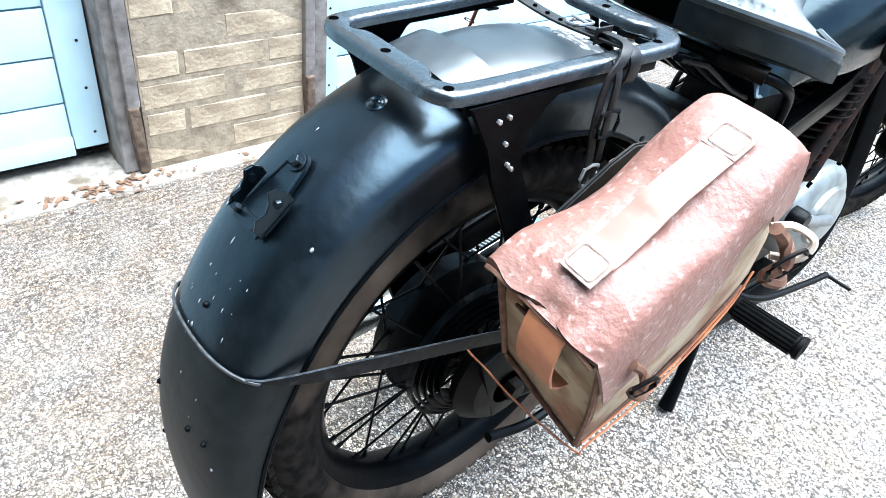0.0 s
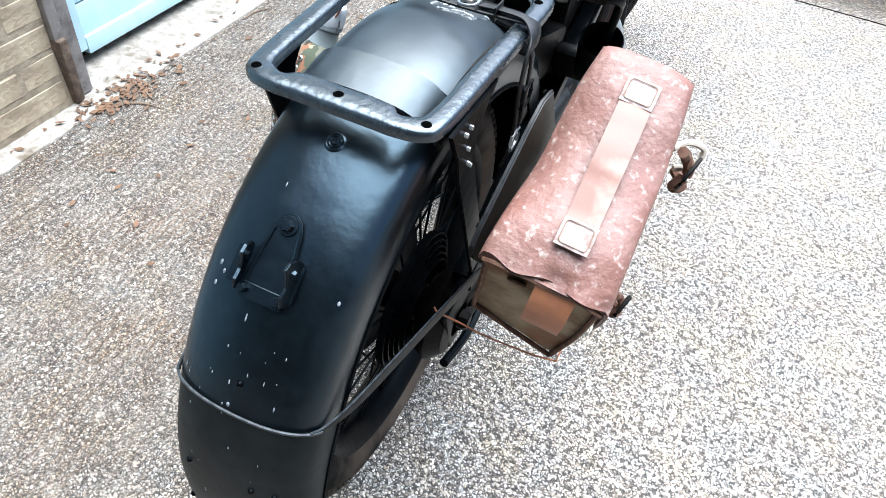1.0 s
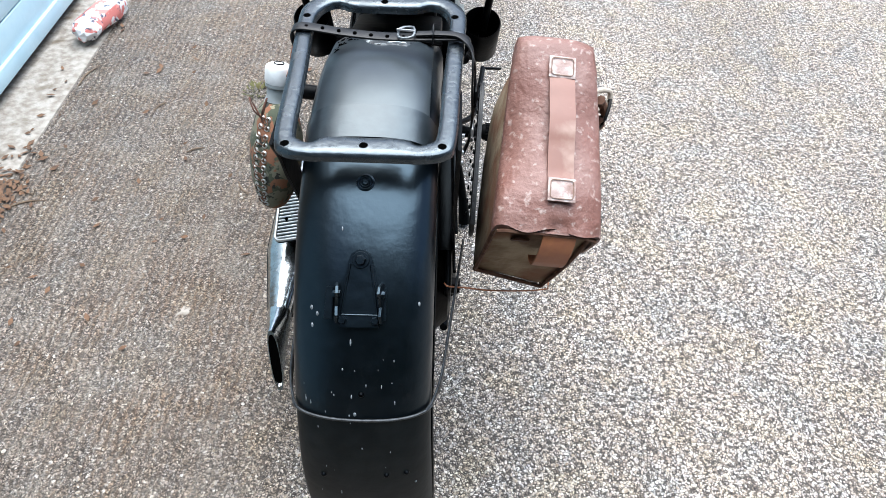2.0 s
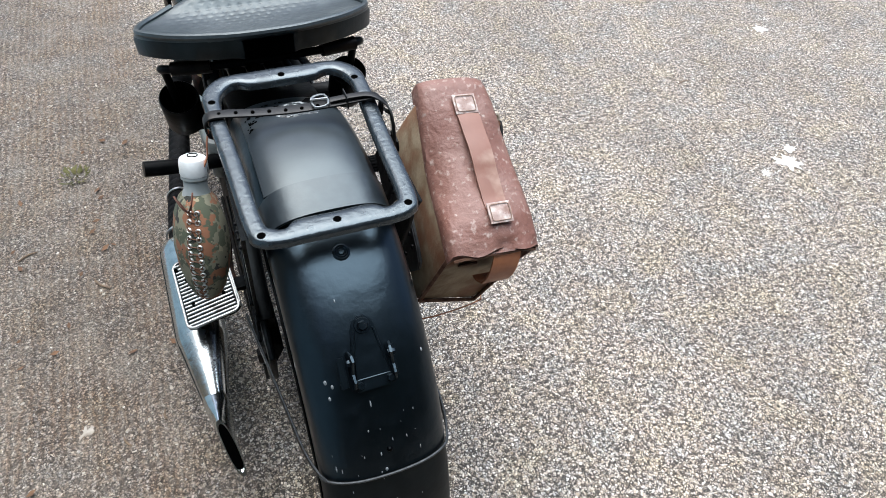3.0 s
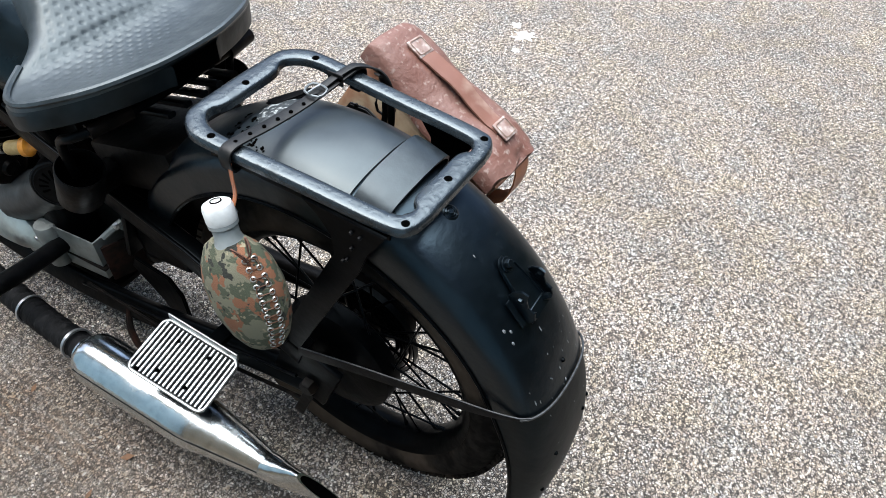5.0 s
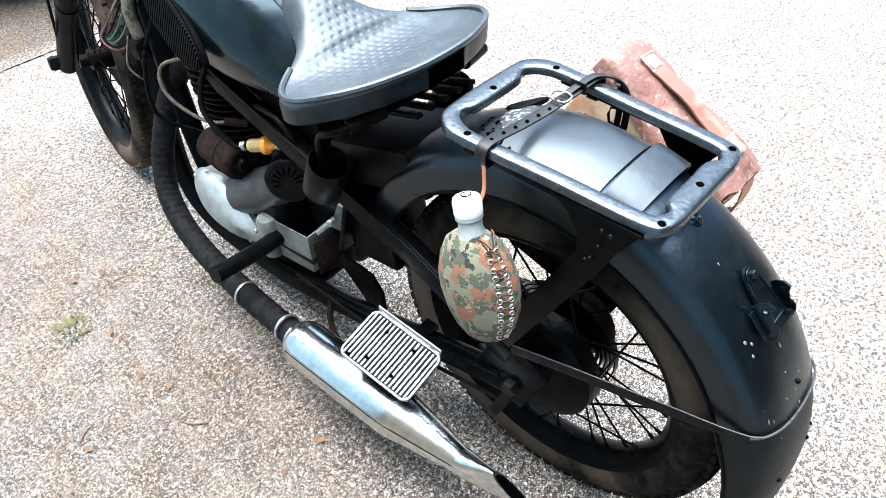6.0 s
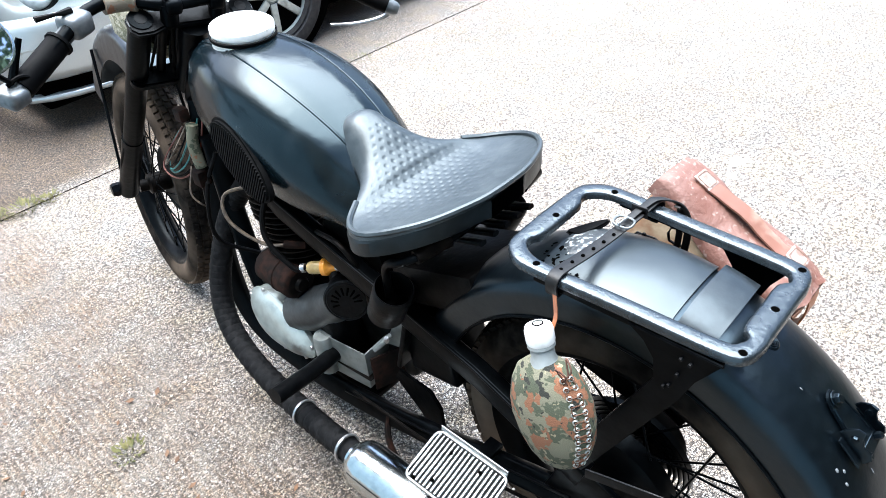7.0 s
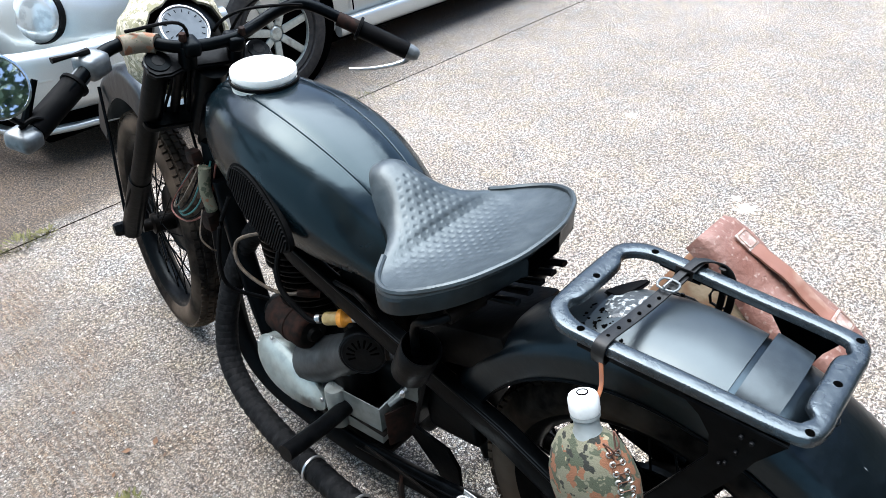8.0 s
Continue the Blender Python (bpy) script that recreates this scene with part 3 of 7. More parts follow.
for k in range(9):
    x = -2.4 + 0.68 * k + hr_.uniform(-0.1, 0.1)
    part("stem", tube([(x, 0, -0.02), (x + hr_.uniform(-0.1, 0.1), 0.05, 0.9), (x + hr_.uniform(-0.25, 0.25), 0, 2.4), (x + hr_.uniform(-0.4, 0.4), 0, 4.3)], 0.03, 8, radii=[0.04, 0.03, 0.02, 0.008]), M_BARK, hedge)


# ---------------------------------------------------------------- motorcycle
bike = thing("motorcycle", "old black motorcycle with worn paint standing on a concrete yard", "motorcycle")
AX, AZ, TR = 0.165, 0.33, 0.325     # rear axle y, z and tyre radius
FX, FZ = 1.72, 0.335                 # front axle


def wheel(name, m, drum_side, label, drum=1.0):
    """A spoked wheel, its axle along local x, at the pose m."""
    hubn = part(name, lathe([(0, -0.075), (0.018, -0.075), (0.018, -0.05), (0.03, -0.045), (0.03, 0.045), (0.018, 0.05), (0.018, 0.075), (0, 0.075)],
                            m @ pose(0, 0, 0, 0, 90, 0), 20), M_DIRTY, bike, label)
    rot = m @ pose(0, 0, 0, 0, 90, 0)
    prof = []
    for i in range(25):
        a = radians(-152 + i * 304 / 24)
        # outer carcass, round section 88 wide, 86 tall
        prof.append((TR - 0.043 + 0.043 * math.cos(a), 0.044 * math.sin(a)))
    part("tyre", lathe(prof, rot, 72), M_TYRE, hubn, "dusty black rubber tyre")
    # tread blocks
    bm = bmesh.new()
    for i in range(84):
        for row, off in ((-0.027, 0.0), (-0.009, 0.5), (0.009, 0.0), (0.027, 0.5)):
            a = 2 * math.pi * (i + off) / 84
            h = 0.0008 + TR - 0.006 * abs(row / 0.027) ** 2
            q = rot @ Matrix.Rotation(a, 4, "Z") @ pose(h - 0.002, 0, row, 0, -math.degrees(row * 14), 0)
            box(0.009, 0.017, 0.013, q, 0, bm=bm)
    tagged(part("tread", bm, M_TYRE, hubn), kind="stuff")
    rr = TR - 0.076
    part("rim", lathe([(rr, -0.034), (rr + 0.012, -0.036), (rr + 0.012, -0.03), (rr - 0.004, -0.026), (rr - 0.014, -0.014), (rr - 0.017, 0), (rr - 0.014, 0.014),
                       (rr - 0.004, 0.026), (rr + 0.012, 0.03), (rr + 0.012, 0.036), (rr, 0.034), (rr - 0.008, 0.027), (rr - 0.019, 0.013), (rr - 0.021, 0),
                       (rr - 0.019, -0.013), (rr - 0.008, -0.027), (rr, -0.034)], rot, 64), M_BLACK, hubn, "black painted steel rim")
    s = drum_side
    part("brake_drum", lathe([(0, s * 0.05), (0.03, s * 0.062), (0.085 * drum, s * 0.06), (0.098 * drum, s * 0.052), (0.1 * drum, s * 0.02), (0.092 * drum, s * 0.014), (0, s * 0.012)], rot, 40), M_BLACK, hubn,
         "black brake drum")
    for i in range(36):
        bm = bmesh.new()
        a = 2 * math.pi * i / 36
        side = 1 if i % 2 else -1
        tw = radians(38) * (1 if (i // 2) % 2 else -1)
        hr = 0.094 * drum if side == s else 0.03
        p0 = rot @ Vector((hr * math.cos(a + tw), hr * math.sin(a + tw), side * 0.032))
        p1 = rot @ Vector(((rr - 0.016) * math.cos(a), (rr - 0.016) * math.sin(a), side * 0.004))
        tube([p0, p1], 0.0021, 5, smooth=0, bm=bm)
        d = (p1 - p0).normalized()
        tube([p1 - d * 0.014, p1], 0.0036, 5, smooth=0, bm=bm)
        part("spoke", bm, M_BLACK, hubn)
    return hubn


wheel("rear_wheel", pose(0, AX, AZ), -1, "spoked rear wheel with black rim", 1.15)

# rear mudguard: arc round the wheel, then a straighter tail
FC, FR_ = Vector((0, 0.16, 0.365)), 0.402


def fender_path(a0, a1, tail, n=40):
    out = []
    for i in range(n + 1):
        a = radians(a0 + (a1 - a0) * i / n)
        out.append((Vector((0, FC.y - FR_ * math.cos(a), FC.z + FR_ * math.sin(a))), Vector((0, -math.cos(a), math.sin(a)))))
    p, nn = out[-1]
    for k in range(1, 21):
        t = k / 20
        out.append((Vector((0, p.y + 0.024 * t * t, p.z - tail * t)), Vector((0, -1, -0.04 - 0.1 * t)).normalized()))
    return out


def fender_section(half, skirt, crown=0.045, off=0.0):
    pts = []
    for i in range(-12, 13):
        ph = radians(90 * abs(i) / 12)
        x = (half - off) * math.sin(ph) ** 0.8
        d = crown * (1 - math.cos(ph) ** 0.75) + off
        pts.append((math.copysign(x, i), d))
    return [(-half + off + 0.001, skirt)] + pts + [(half - off - 0.001, skirt)]


def tail_taper(z):
    """How the guard's end is cut to a rounded tongue."""
    e = min(1.0, max(0.0, (0.285 - z) / 0.112))
    return math.sqrt(1 - 0.80 * e * e)


def fender(path, half, skirt, crown=0.045):
    loops = []
    for p, nn in path:
        # the skirt runs out towards the tail
        k = min(1.0, max(0.0, (p.z - 0.17) / 0.33)) if p.y < -0.1 else 1.0
        kx = 1 + 0.09 * (1 - k)
        fac = tail_taper(p.z) if p.y < -0.1 else 1.0
        cr = 0.003 + (crown - 0.003) * fac ** 2
        sk = max(cr + 0.001, (0.028 + (skirt - 0.028) * k) * fac)
        loop2 = fender_section(half * fac, sk, cr) + fender_section(half * fac, sk, cr, 0.003)[::-1]
        loops.append([p + Vector((x * kx, 0, 0)) - nn * d for x, d in loop2])
    return loft(bmesh.new(), loops)


HALF = 0.085
gpath = fender_path(160, 0, 0.19, 46)
guard = part("rear_mudguard", fender(gpath[:40], HALF, 0.076), M_GUARD, bike, "chipped black rear mudguard", 50)
part("tail_section", fender(gpath[39:], HALF, 0.076), M_TAIL, guard, "dull black tail section below the stay", 50)
for sx in (-1, 1):
    bead = []
    for p, nn in fender_path(160, 0, 0.19, 30):
        k = min(1.0, max(0.0, (p.z - 0.17) / 0.33)) if p.y < -0.1 else 1.0
        fac = tail_taper(p.z) if p.y < -0.1 else 1.0
        bead.append(p + Vector((sx * (HALF - 0.0005) * fac * (1 + 0.09 * (1 - k)), 0, 0)) - nn * max(0.003 + 0.042 * fac ** 2, (0.027 + 0.048 * k) * fac))
    part("edge_bead", tube(bead, 0.003, 6, smooth=0), M_BLACK, guard)


def on_guard(a, x):
    """Point and outward normal on the mudguard at angle a (degrees above the rear horizontal) and offset x."""
    if a >= 0:
        p = Vector((0, FC.y - FR_ * math.cos(radians(a)), FC.z + FR_ * math.sin(radians(a))))
        n = Vector((0, -math.cos(radians(a)), math.sin(radians(a))))
    else:
        t = min(1.0, -a / 33.5)
        p = Vector((0, FC.y - FR_ + 0.024 * t * t, FC.z - 0.19 * t))
        n = Vector((0, -1, -0.04 - 0.1 * t)).normalized()
    s = min(1.0, abs(x) / HALF)
    ph = math.asin(min(1, s ** 1.25))
    d = 0.045 * (1 - math.cos(ph) ** 0.75)
    tilt = Vector((math.copysign(s ** 2, x), 0, 0))
    k = min(1.0, max(0.0, (p.z - 0.17) / 0.33)) if p.y < -0.1 else 1.0
    return p + Vector((x * (1 + 0.09 * (1 - k)), 0, 0)) - n * d, (n + tilt).normalized()


# stay: a thin bright strip round the guard, then a flat bar on edge forward to the axle
M_EDGE = mat("paler_steel_edge", (0.032, 0.036, 0.04), 0.45, 0.0, (0.008, 0.0095, 0.011), 120, lo=0.42, hi=0.66, bump=0.0004, spec=0.3)
wrap = [on_guard(24.6 - 0.6 * (1 - u * u), HALF * u)[0] + on_guard(17, 0)[1] * 0.0025 + Vector((0.003 * u, 0, 0)) for u in (-0.98, -0.9, -0.7, -0.4, 0, 0.4, 0.7, 0.9, 0.98)]
stay = part("mudguard_stay", sweep(bmesh.new(), smooth_path(wrap, 4), round_rect(0.003, 0.004, 0.0012, 2)), M_EDGE, bike, "flat black steel stay round the mudguard")
for sx in (-1, 1):
    run = [wrap[-2] if sx > 0 else wrap[1], (wrap[-1] if sx > 0 else wrap[0]) + Vector((sx * 0.001, 0.006, 0)), Vector((sx * 0.097, -0.135, 0.513)), Vector((sx * 0.106, -0.05, 0.495)), Vector((sx * 0.117, 0.06, 0.473)), Vector((sx * 0.127, AX - 0.005, 0.45))]
    rails = smooth_path(run, 6)
    loops = []
    for i, p in enumerate(rails):
        h = 0.002 + 0.0072 * min(1.0, max(0, i - 5) / 10)
        loops.append([p + Vector((sx * x, 0, z * h)) for x, z in ((-0.0016, -1), (0.0016, -1), (0.002, 0), (0.0016, 1), (-0.0016, 1))])
    stbar = part("stay_bar", loft(bmesh.new(), loops), M_STAY, stay, "flat black bar with a paler top edge")
    part("paler_edge", tube([L_[3] + Vector((-sx * 0.0016, 0, 0.0002)) for L_ in loops], 0.0011, 5, smooth=0), M_EDGE, stbar)

# emblem boss under the rack
p, n = on_guard(65.5, 0)
part("boss", lathe([(0, 0.0025), (0.003, 0.0025), (0.0045, 0.001), (0.006, 0.002), (0.0075, 0.0006), (0.009, 0.0016), (0.011, 0.0004), (0.012, -0.004), (0, -0.004)], basis(p, (1, 0, 0), n), 24), M_GUARD, guard)

# lamp bracket
brk = bmesh.new()
outline = [(-0.004, 0.045), (0.004, 0.045), (0.011, 0.04), (0.015, 0.03), (0.026, -0.035), (0.022, -0.045), (-0.022, -0.045), (-0.026, -0.035), (-0.015, 0.03), (-0.011, 0.04)]
p, n = on_guard(47.5, 0)
LBM = basis(p + n * 0.0035, (1, 0, 0), n)
merge(brk, prism(outline, 0.004, LBM, 0.001))
bracket = part("lamp_bracket", brk, M_GUARD, bike, "bent steel lamp bracket with lugs")
for sx in (-1, 1):
    lug = [(-0.024, 0), (0.022, 0), (0.024, 0.010), (0.020, 0.022), (0.012, 0.026), (0.006, 0.019), (-0.004, 0.014), (-0.014, 0.017), (-0.023, 0.011)]
    q = LBM @ pose(sx * 0.027, -0.016, 0.0) @ basis((0, 0, 0), (0, 1, 0), (1, 0, 0.16 * sx))
    part("lug", prism(lug, 0.003, q, 0.0008), M_GUARD, bracket)
    foot = [(-0.02, 0), (0.018, 0), (0.018, 0.008), (-0.02, 0.010)]
    part("lug_foot", prism(foot, 0.0025, LBM @ pose(sx * 0.031, -0.016, 0.001) @ basis((0, 0, 0), (0, 1, 0), (0, 0, 1)), 0.0006), M_GUARD, bracket)
    part("bolt", bolt(LBM @ Vector((sx * 0.019, -0.036, 0.004)), n, 0.005, 0.007), M_GUARD, bracket)
    part("nut", bolt(LBM @ Vector((sx * 0.024, -0.006, 0.012)), (sx, 0, 0), 0.0045, 0.006), M_GUARD, bracket)
part("rib", tube([LBM @ Vector(p) for p in ((-0.012, 0.028, 0.002), (-0.021, -0.03, 0.002), (0.021, -0.03, 0.002), (0.012, 0.028, 0.002))], 0.0016, 6, smooth=0), M_GUARD, bracket)
part("bolt", bolt(LBM @ Vector((0, 0.033, 0.004)), n, 0.0065, 0.006), M_GUARD, bracket)
part("washer", lathe([(0.006, 0.0012), (0.0095, 0.0012), (0.010, 0.0), (0.006, 0.0)], basis(LBM @ Vector((0, 0.033, 0.003)), (1, 0, 0), n), 20), M_GUARD, bracket)
for a, x in ((29, 0.002), (10, 0.03), (9, -0.05), (10, 0.055), (-6, 0.06), (-6, -0.06)):
    p, n = on_guard(a, x)
    part("rivet", lathe([(0, 0.0035), (0.002, 0.003), (0.0036, 0.001), (0.004, -0.002), (0, -0.002)], basis(p, (1, 0, 0), n), 10), M_BLACK, guard)

# paint splashes and chips on the guard
rnd = random.Random(4)
bm = bmesh.new()
for k in range(34):
    a = rnd.choice((rnd.uniform(-25, 60), rnd.uniform(20, 36), rnd.uniform(20, 34)))
    x = max(-0.07, min(0.07, rnd.gauss(-0.015, 0.033)))
    p, n = on_guard(a, x)
    r = rnd.choice((0.0004, 0.0005, 0.0006, 0.0008, 0.001))
    m = basis(p + n * 0.0003, (1, 0, 0), n) @ Matrix.Diagonal((r, r * rnd.uniform(1.2, 5), 0.0005, 1))
    lathe([(0, 1), (0.7, 0.8), (1, 0)], m, 7, bm)
for a, x, r in ((44, -0.057, 0.002), (43, -0.05, 0.0018), (41, -0.056, 0.0018), (45, 0.068, 0.0017), (25, -0.006, 0.002), (6, 0.066, 0.0016)):
    p, n = on_guard(a, x)
    lathe([(0, 1), (0.7, 0.8), (1, 0)], basis(p + n * 0.0003, (1, 0, 0), n) @ Matrix.Diagonal((r, r * 1.5, 0.0008, 1)), 9, bm)
tagged(part("paint_specks", bm, M_SPECK, guard), kind="stuff")

# small tail loop on the end of the guard
p, n = on_guard(-29, -0.02)
part("reflector_plate", lathe([(0, 0.002), (0.016, 0.002), (0.019, 0.004), (0.021, 0.002), (0.021, -0.003), (0, -0.003)], basis(p, (1, 0, 0), n) @ Matrix.Diagonal((1, 0.6, 1, 1)), 24), M_BLACK, guard)

# luggage rack: pressed ring, broad at the middle of the end bars
OUT = [(0, -0.016), (0.045, -0.016), (0.065, -0.016), (0.093, -0.009), (0.106, 0.018), (0.111, 0.14), (0.117, 0.262), (0.113, 0.302), (0.09, 0.328), (0.06, 0.333), (0.045, 0.334), (0, 0.335)]
INN = [(0, 0.017), (0.045, 0.017), (0.060, 0.006), (0.073, 0.010), (0.083, 0.028), (0.0875, 0.14), (0.0935, 0.25), (0.090, 0.286), (0.076, 0.306), (0.062, 0.308), (0.045, 0.301), (0, 0.300)]


def mirrored(L):
    return L + [(-x, y) for x, y in L[-2:0:-1]]


def rack_z(y):
    return 0.7695 + 0.024 * y


oo = smooth_path([(x, y, 0) for x, y in mirrored(OUT)], 4, True)
ii = smooth_path([(x, y, 0) for x, y in mirrored(INN)], 4, True)
loops = []
for a, b in zip(oo, ii):
    c, w = (a + b) / 2, (b - a) / 2
    L = []
    for x, z in ((-1, 0.0), (-0.99, 0.006), (-0.92, 0.0095), (-0.75, 0.0115), (-0.3, 0.0122), (0.3, 0.0122), (0.75, 0.0115), (0.92, 0.0095), (0.99, 0.006), (1, 0.0), (0.9, 0.0), (0.75, 0.006), (0, 0.007), (-0.75, 0.006), (-0.9, 0.0)):
        q = c + w * x
        L.append(Vector((q.x, q.y, rack_z(q.y) + z)))
    loops.append(L)
rack = part("luggage_rack", loft(bmesh.new(), loops, ring=True), M_RACK, bike, "worn black pressed-steel luggage rack", 50)
# black discs on the ring stand for the shaded holes
for x, y in ((-0.105, 0.27), (0.101, 0.277), (-0.0895, 0.0), (0.0895, 0.002), (0, 0), (0, 0.312)):
    z = rack_z(y) + 0.0105
    part("hole_disc", lathe([(0, 0.0019), (0.0044, 0.0019), (0.0046, 0.0022), (0.0052, 0.0017), (0.0055, -0.004), (0, -0.004)], pose(x, y, z), 18), M_DARK, rack)
for sx in (-1, 1):
    # flange under the side rail and strut to the axle
    bm = sweep(bmesh.new(), [(sx * 0.101, 0.012, 0.764), (sx * 0.105, 0.14, 0.766), (sx * 0.109, 0.27, 0.769)], round_rect(0.004, 0.014, 0.0015, 2))
    part("rail_flange", bm, M_BLACK, rack)
    st = part("rack_strut", prism([(-0.044, 0.024), (0.075, 0.024), (0.052, 0.008), (0.036, -0.014), (0.032, -0.045), (0.152, -0.30), (0.126, -0.33), (-0.004, -0.06), (-0.018, -0.02), (-0.03, 0.0)], 0.005, basis((sx * 0.110, 0.055, 0.745), (0, 1, 0), (1, 0, 0)), 0.001), M_BLACK, bike,
              "black pressed steel rack strut")
    for y, z in ((0.045, 0.752), (0.057, 0.754), (0.058, 0.727), (0.066, 0.703), (0.072, 0.697)):
        part("rivet", bolt((sx * 0.1135, y, z), (sx, 0, 0), 0.0026, 0.003), M_STEEL if sx > 0 else M_STAY, st)

# saddle plate and band on the guard, inside the rack
bm = bmesh.new()
rows = []
for a in np.linspace(80.6, 110, 16):
    rows.append([on_guard(a, x)[0] + on_guard(a, 0)[1] * 0.005 for x in np.linspace(-0.072, 0.072, 17)] + [on_guard(a, x)[0] + on_guard(a, 0)[1] * 0.0005 for x in np.linspace(0.072, -0.072, 17)])
part("saddle_plate", loft(bm, rows), M_PLATE, guard, "smooth grey-black plate on the mudguard")
bm = bmesh.new()
rows = []
for a in np.linspace(72.6, 79.4, 5):
    lift = 0.019
    rows.append([on_guard(a, x)[0] + on_guard(a, 0)[1] * (lift - 0.012 * (abs(x) / 0.083) ** 6) for x in np.linspace(-0.0825, 0.0825, 21)] + [on_guard(a, x)[0] + on_guard(a, 0)[1] * (lift - 0.006 - 0.012 * (abs(x) / 0.083) ** 6) for x in np.linspace(0.0825, -0.0825, 21)])
part("rear_band", loft(bm, rows), M_BAND, guard, "flat band across the mudguard")

M_FLAKED = mat("flaking_paint", (0.018, 0.022, 0.025), 0.45, 0, (0.30, 0.32, 0.32), 130, lo=0.52, hi=0.60, bump=0.002, bscale=130, third=(0.008, 0.01, 0.012), tscale=40, tlo=0.5)
bm = bmesh.new()
ring = []
for t in np.linspace(0, 2 * math.pi, 40, endpoint=False):
    k = 1 + 0.22 * noise.noise(Vector((math.cos(t) * 1.7, math.sin(t) * 1.7, 0.3)))
    ring.append((105.2 + 3.9 * k * math.sin(t), 0.012 + 0.036 * k * math.cos(t)))
lay = lambda a, x, h: on_guard(a, x)[0] + on_guard(a, 0)[1] * (h + 0.0012 * noise.noise(Vector((x * 90, a * 1.3, 0))))
loft(bm, [[lay(105.2 + (a - 105.2) * k, 0.012 + (x - 0.012) * k, h) for a, x in ring] for k, h in ((1.05, 0.0048), (1.0, 0.0062), (0.8, 0.0068), (0.6, 0.0066), (0.4, 0.0069), (0.15, 0.0066))])
part("worn_patch", bm, M_FLAKED, guard, "wrinkled patch of flaking pale paint")
pad = [(0.034 * math.cos(t) + 0.010 * math.cos(2 * t), 0.020 * math.sin(t)) for t in np.linspace(0, 2 * math.pi, 28, endpoint=False)]
part("rubber_flap", prism(pad, 0.006, basis(on_guard(109, 0.046)[0] + on_guard(109, 0)[1] * 0.004, (1, -0.5, 0), on_guard(111, 0.03)[1]), 0.003), M_RUBBER, guard, "black rubber pad in front of the plate")

# tank
def spline_rows(rows, n):
    """Rows of numbers refined by Catmull-Rom."""
    R = [np.array(r, float) for r in rows]
    out = []
    for i in range(len(R) - 1):
        a, b, c, d = R[max(0, i - 1)], R[i], R[i + 1], R[min(len(R) - 1, i + 2)]
        for k in range(n):
            t = k / n
            out.append(tuple(0.5 * (2 * b + (c - a) * t + (2 * a - 5 * b + 4 * c - d) * t * t + (3 * b - a - 3 * c + d) * t ** 3)))
    return out + [tuple(R[-1])]


def tank_section(y, zt, w, zb):
    half = [(0, zt), (0.2 * w, zt - 0.0005), (0.38 * w, zt - 0.003), (0.41 * w, zt - 0.006), (0.44 * w, zt - 0.0075), (0.62 * w, zt - 0.016), (0.80 * w, zt - 0.034), (0.94 * w, zt - 0.066), (w, zt - 0.105), (0.97 * w, (zt - 0.11 + zb) / 2), (0.86 * w, zb)]
    return [Vector((x, y, max(z, zb))) for x, z in half] + [Vector((-x, y, max(z, zb))) for x, z in half[:0:-1]]


TS = [(1.19, 0.84, 0.042, 0.75), (1.182, 0.868, 0.066, 0.735), (1.155, 0.890, 0.088, 0.72), (1.10, 0.906, 0.108, 0.705), (1.02, 0.910, 0.128, 0.695), (0.92, 0.898, 0.143, 0.685),
      (0.82, 0.868, 0.140, 0.672), (0.74, 0.828, 0.124, 0.665), (0.68, 0.782, 0.106, 0.66), (0.64, 0.748, 0.094, 0.655), (0.61, 0.71, 0.085, 0.65)]
tank = part("fuel_tank", loft(bmesh.new(), [[*map(Vector, tank_section(*s))] for s in spline_rows(TS, 5)]), M_TANK, bike, "glossy dark blue-black teardrop fuel tank", 60)
for sx in (-1, 1):
    pts = [Vector((sx * 0.425 * s[2], s[0], s[1] - 0.0066)) for s in TS[2:10]]
    part("tank_seam", tube(pts, 0.0018, 6, smooth=4), M_TANK, tank)
    # ribbed knee pad
    KM = basis((sx * 0.146, 0.905, 0.750), (0, -0.86, -0.42), (sx, 0.06, 0.16))
    oval = [(0.105 * math.cos(t) , 0.048 * math.sin(t) * (1.0 - 0.18 * math.cos(t))) for t in np.linspace(0, 2 * math.pi, 36, endpoint=False)]
    pad = part("knee_pad", prism(oval, 0.018, KM, 0.005), M_RUBBER, tank, "ribbed black rubber knee pad")
    bm = bmesh.new()
    for k in range(-14, 15):
        u = k * 0.0066
        h = 0.041 * math.sqrt(max(0, 1 - (u / 0.1) ** 2))
        box(0.0034, 2 * h, 0.004, KM @ pose(u, 0, 0.0095), 0, bm=bm)
    part("ribs", bm, M_RUBBER, pad)
capm = pose(0.002, 1.043, 0.909, 5, 0, 0)
fc = part("filler_cap", lathe([(0, 0.028), (0.057, 0.0275), (0.061, 0.025), (0.062, 0.021), (0.062, 0.014), (0.059, 0.013), (0.059, 0.002), (0.062, 0.0), (0.062, -0.012), (0, -0.012)], capm, 56), M_CAP, tank, "large round pale filler cap")
part("gasket", lathe([(0.0625, 0.010), (0.065, 0.009), (0.065, 0.003), (0.0625, 0.002)], capm, 56), M_RUBBER, fc)

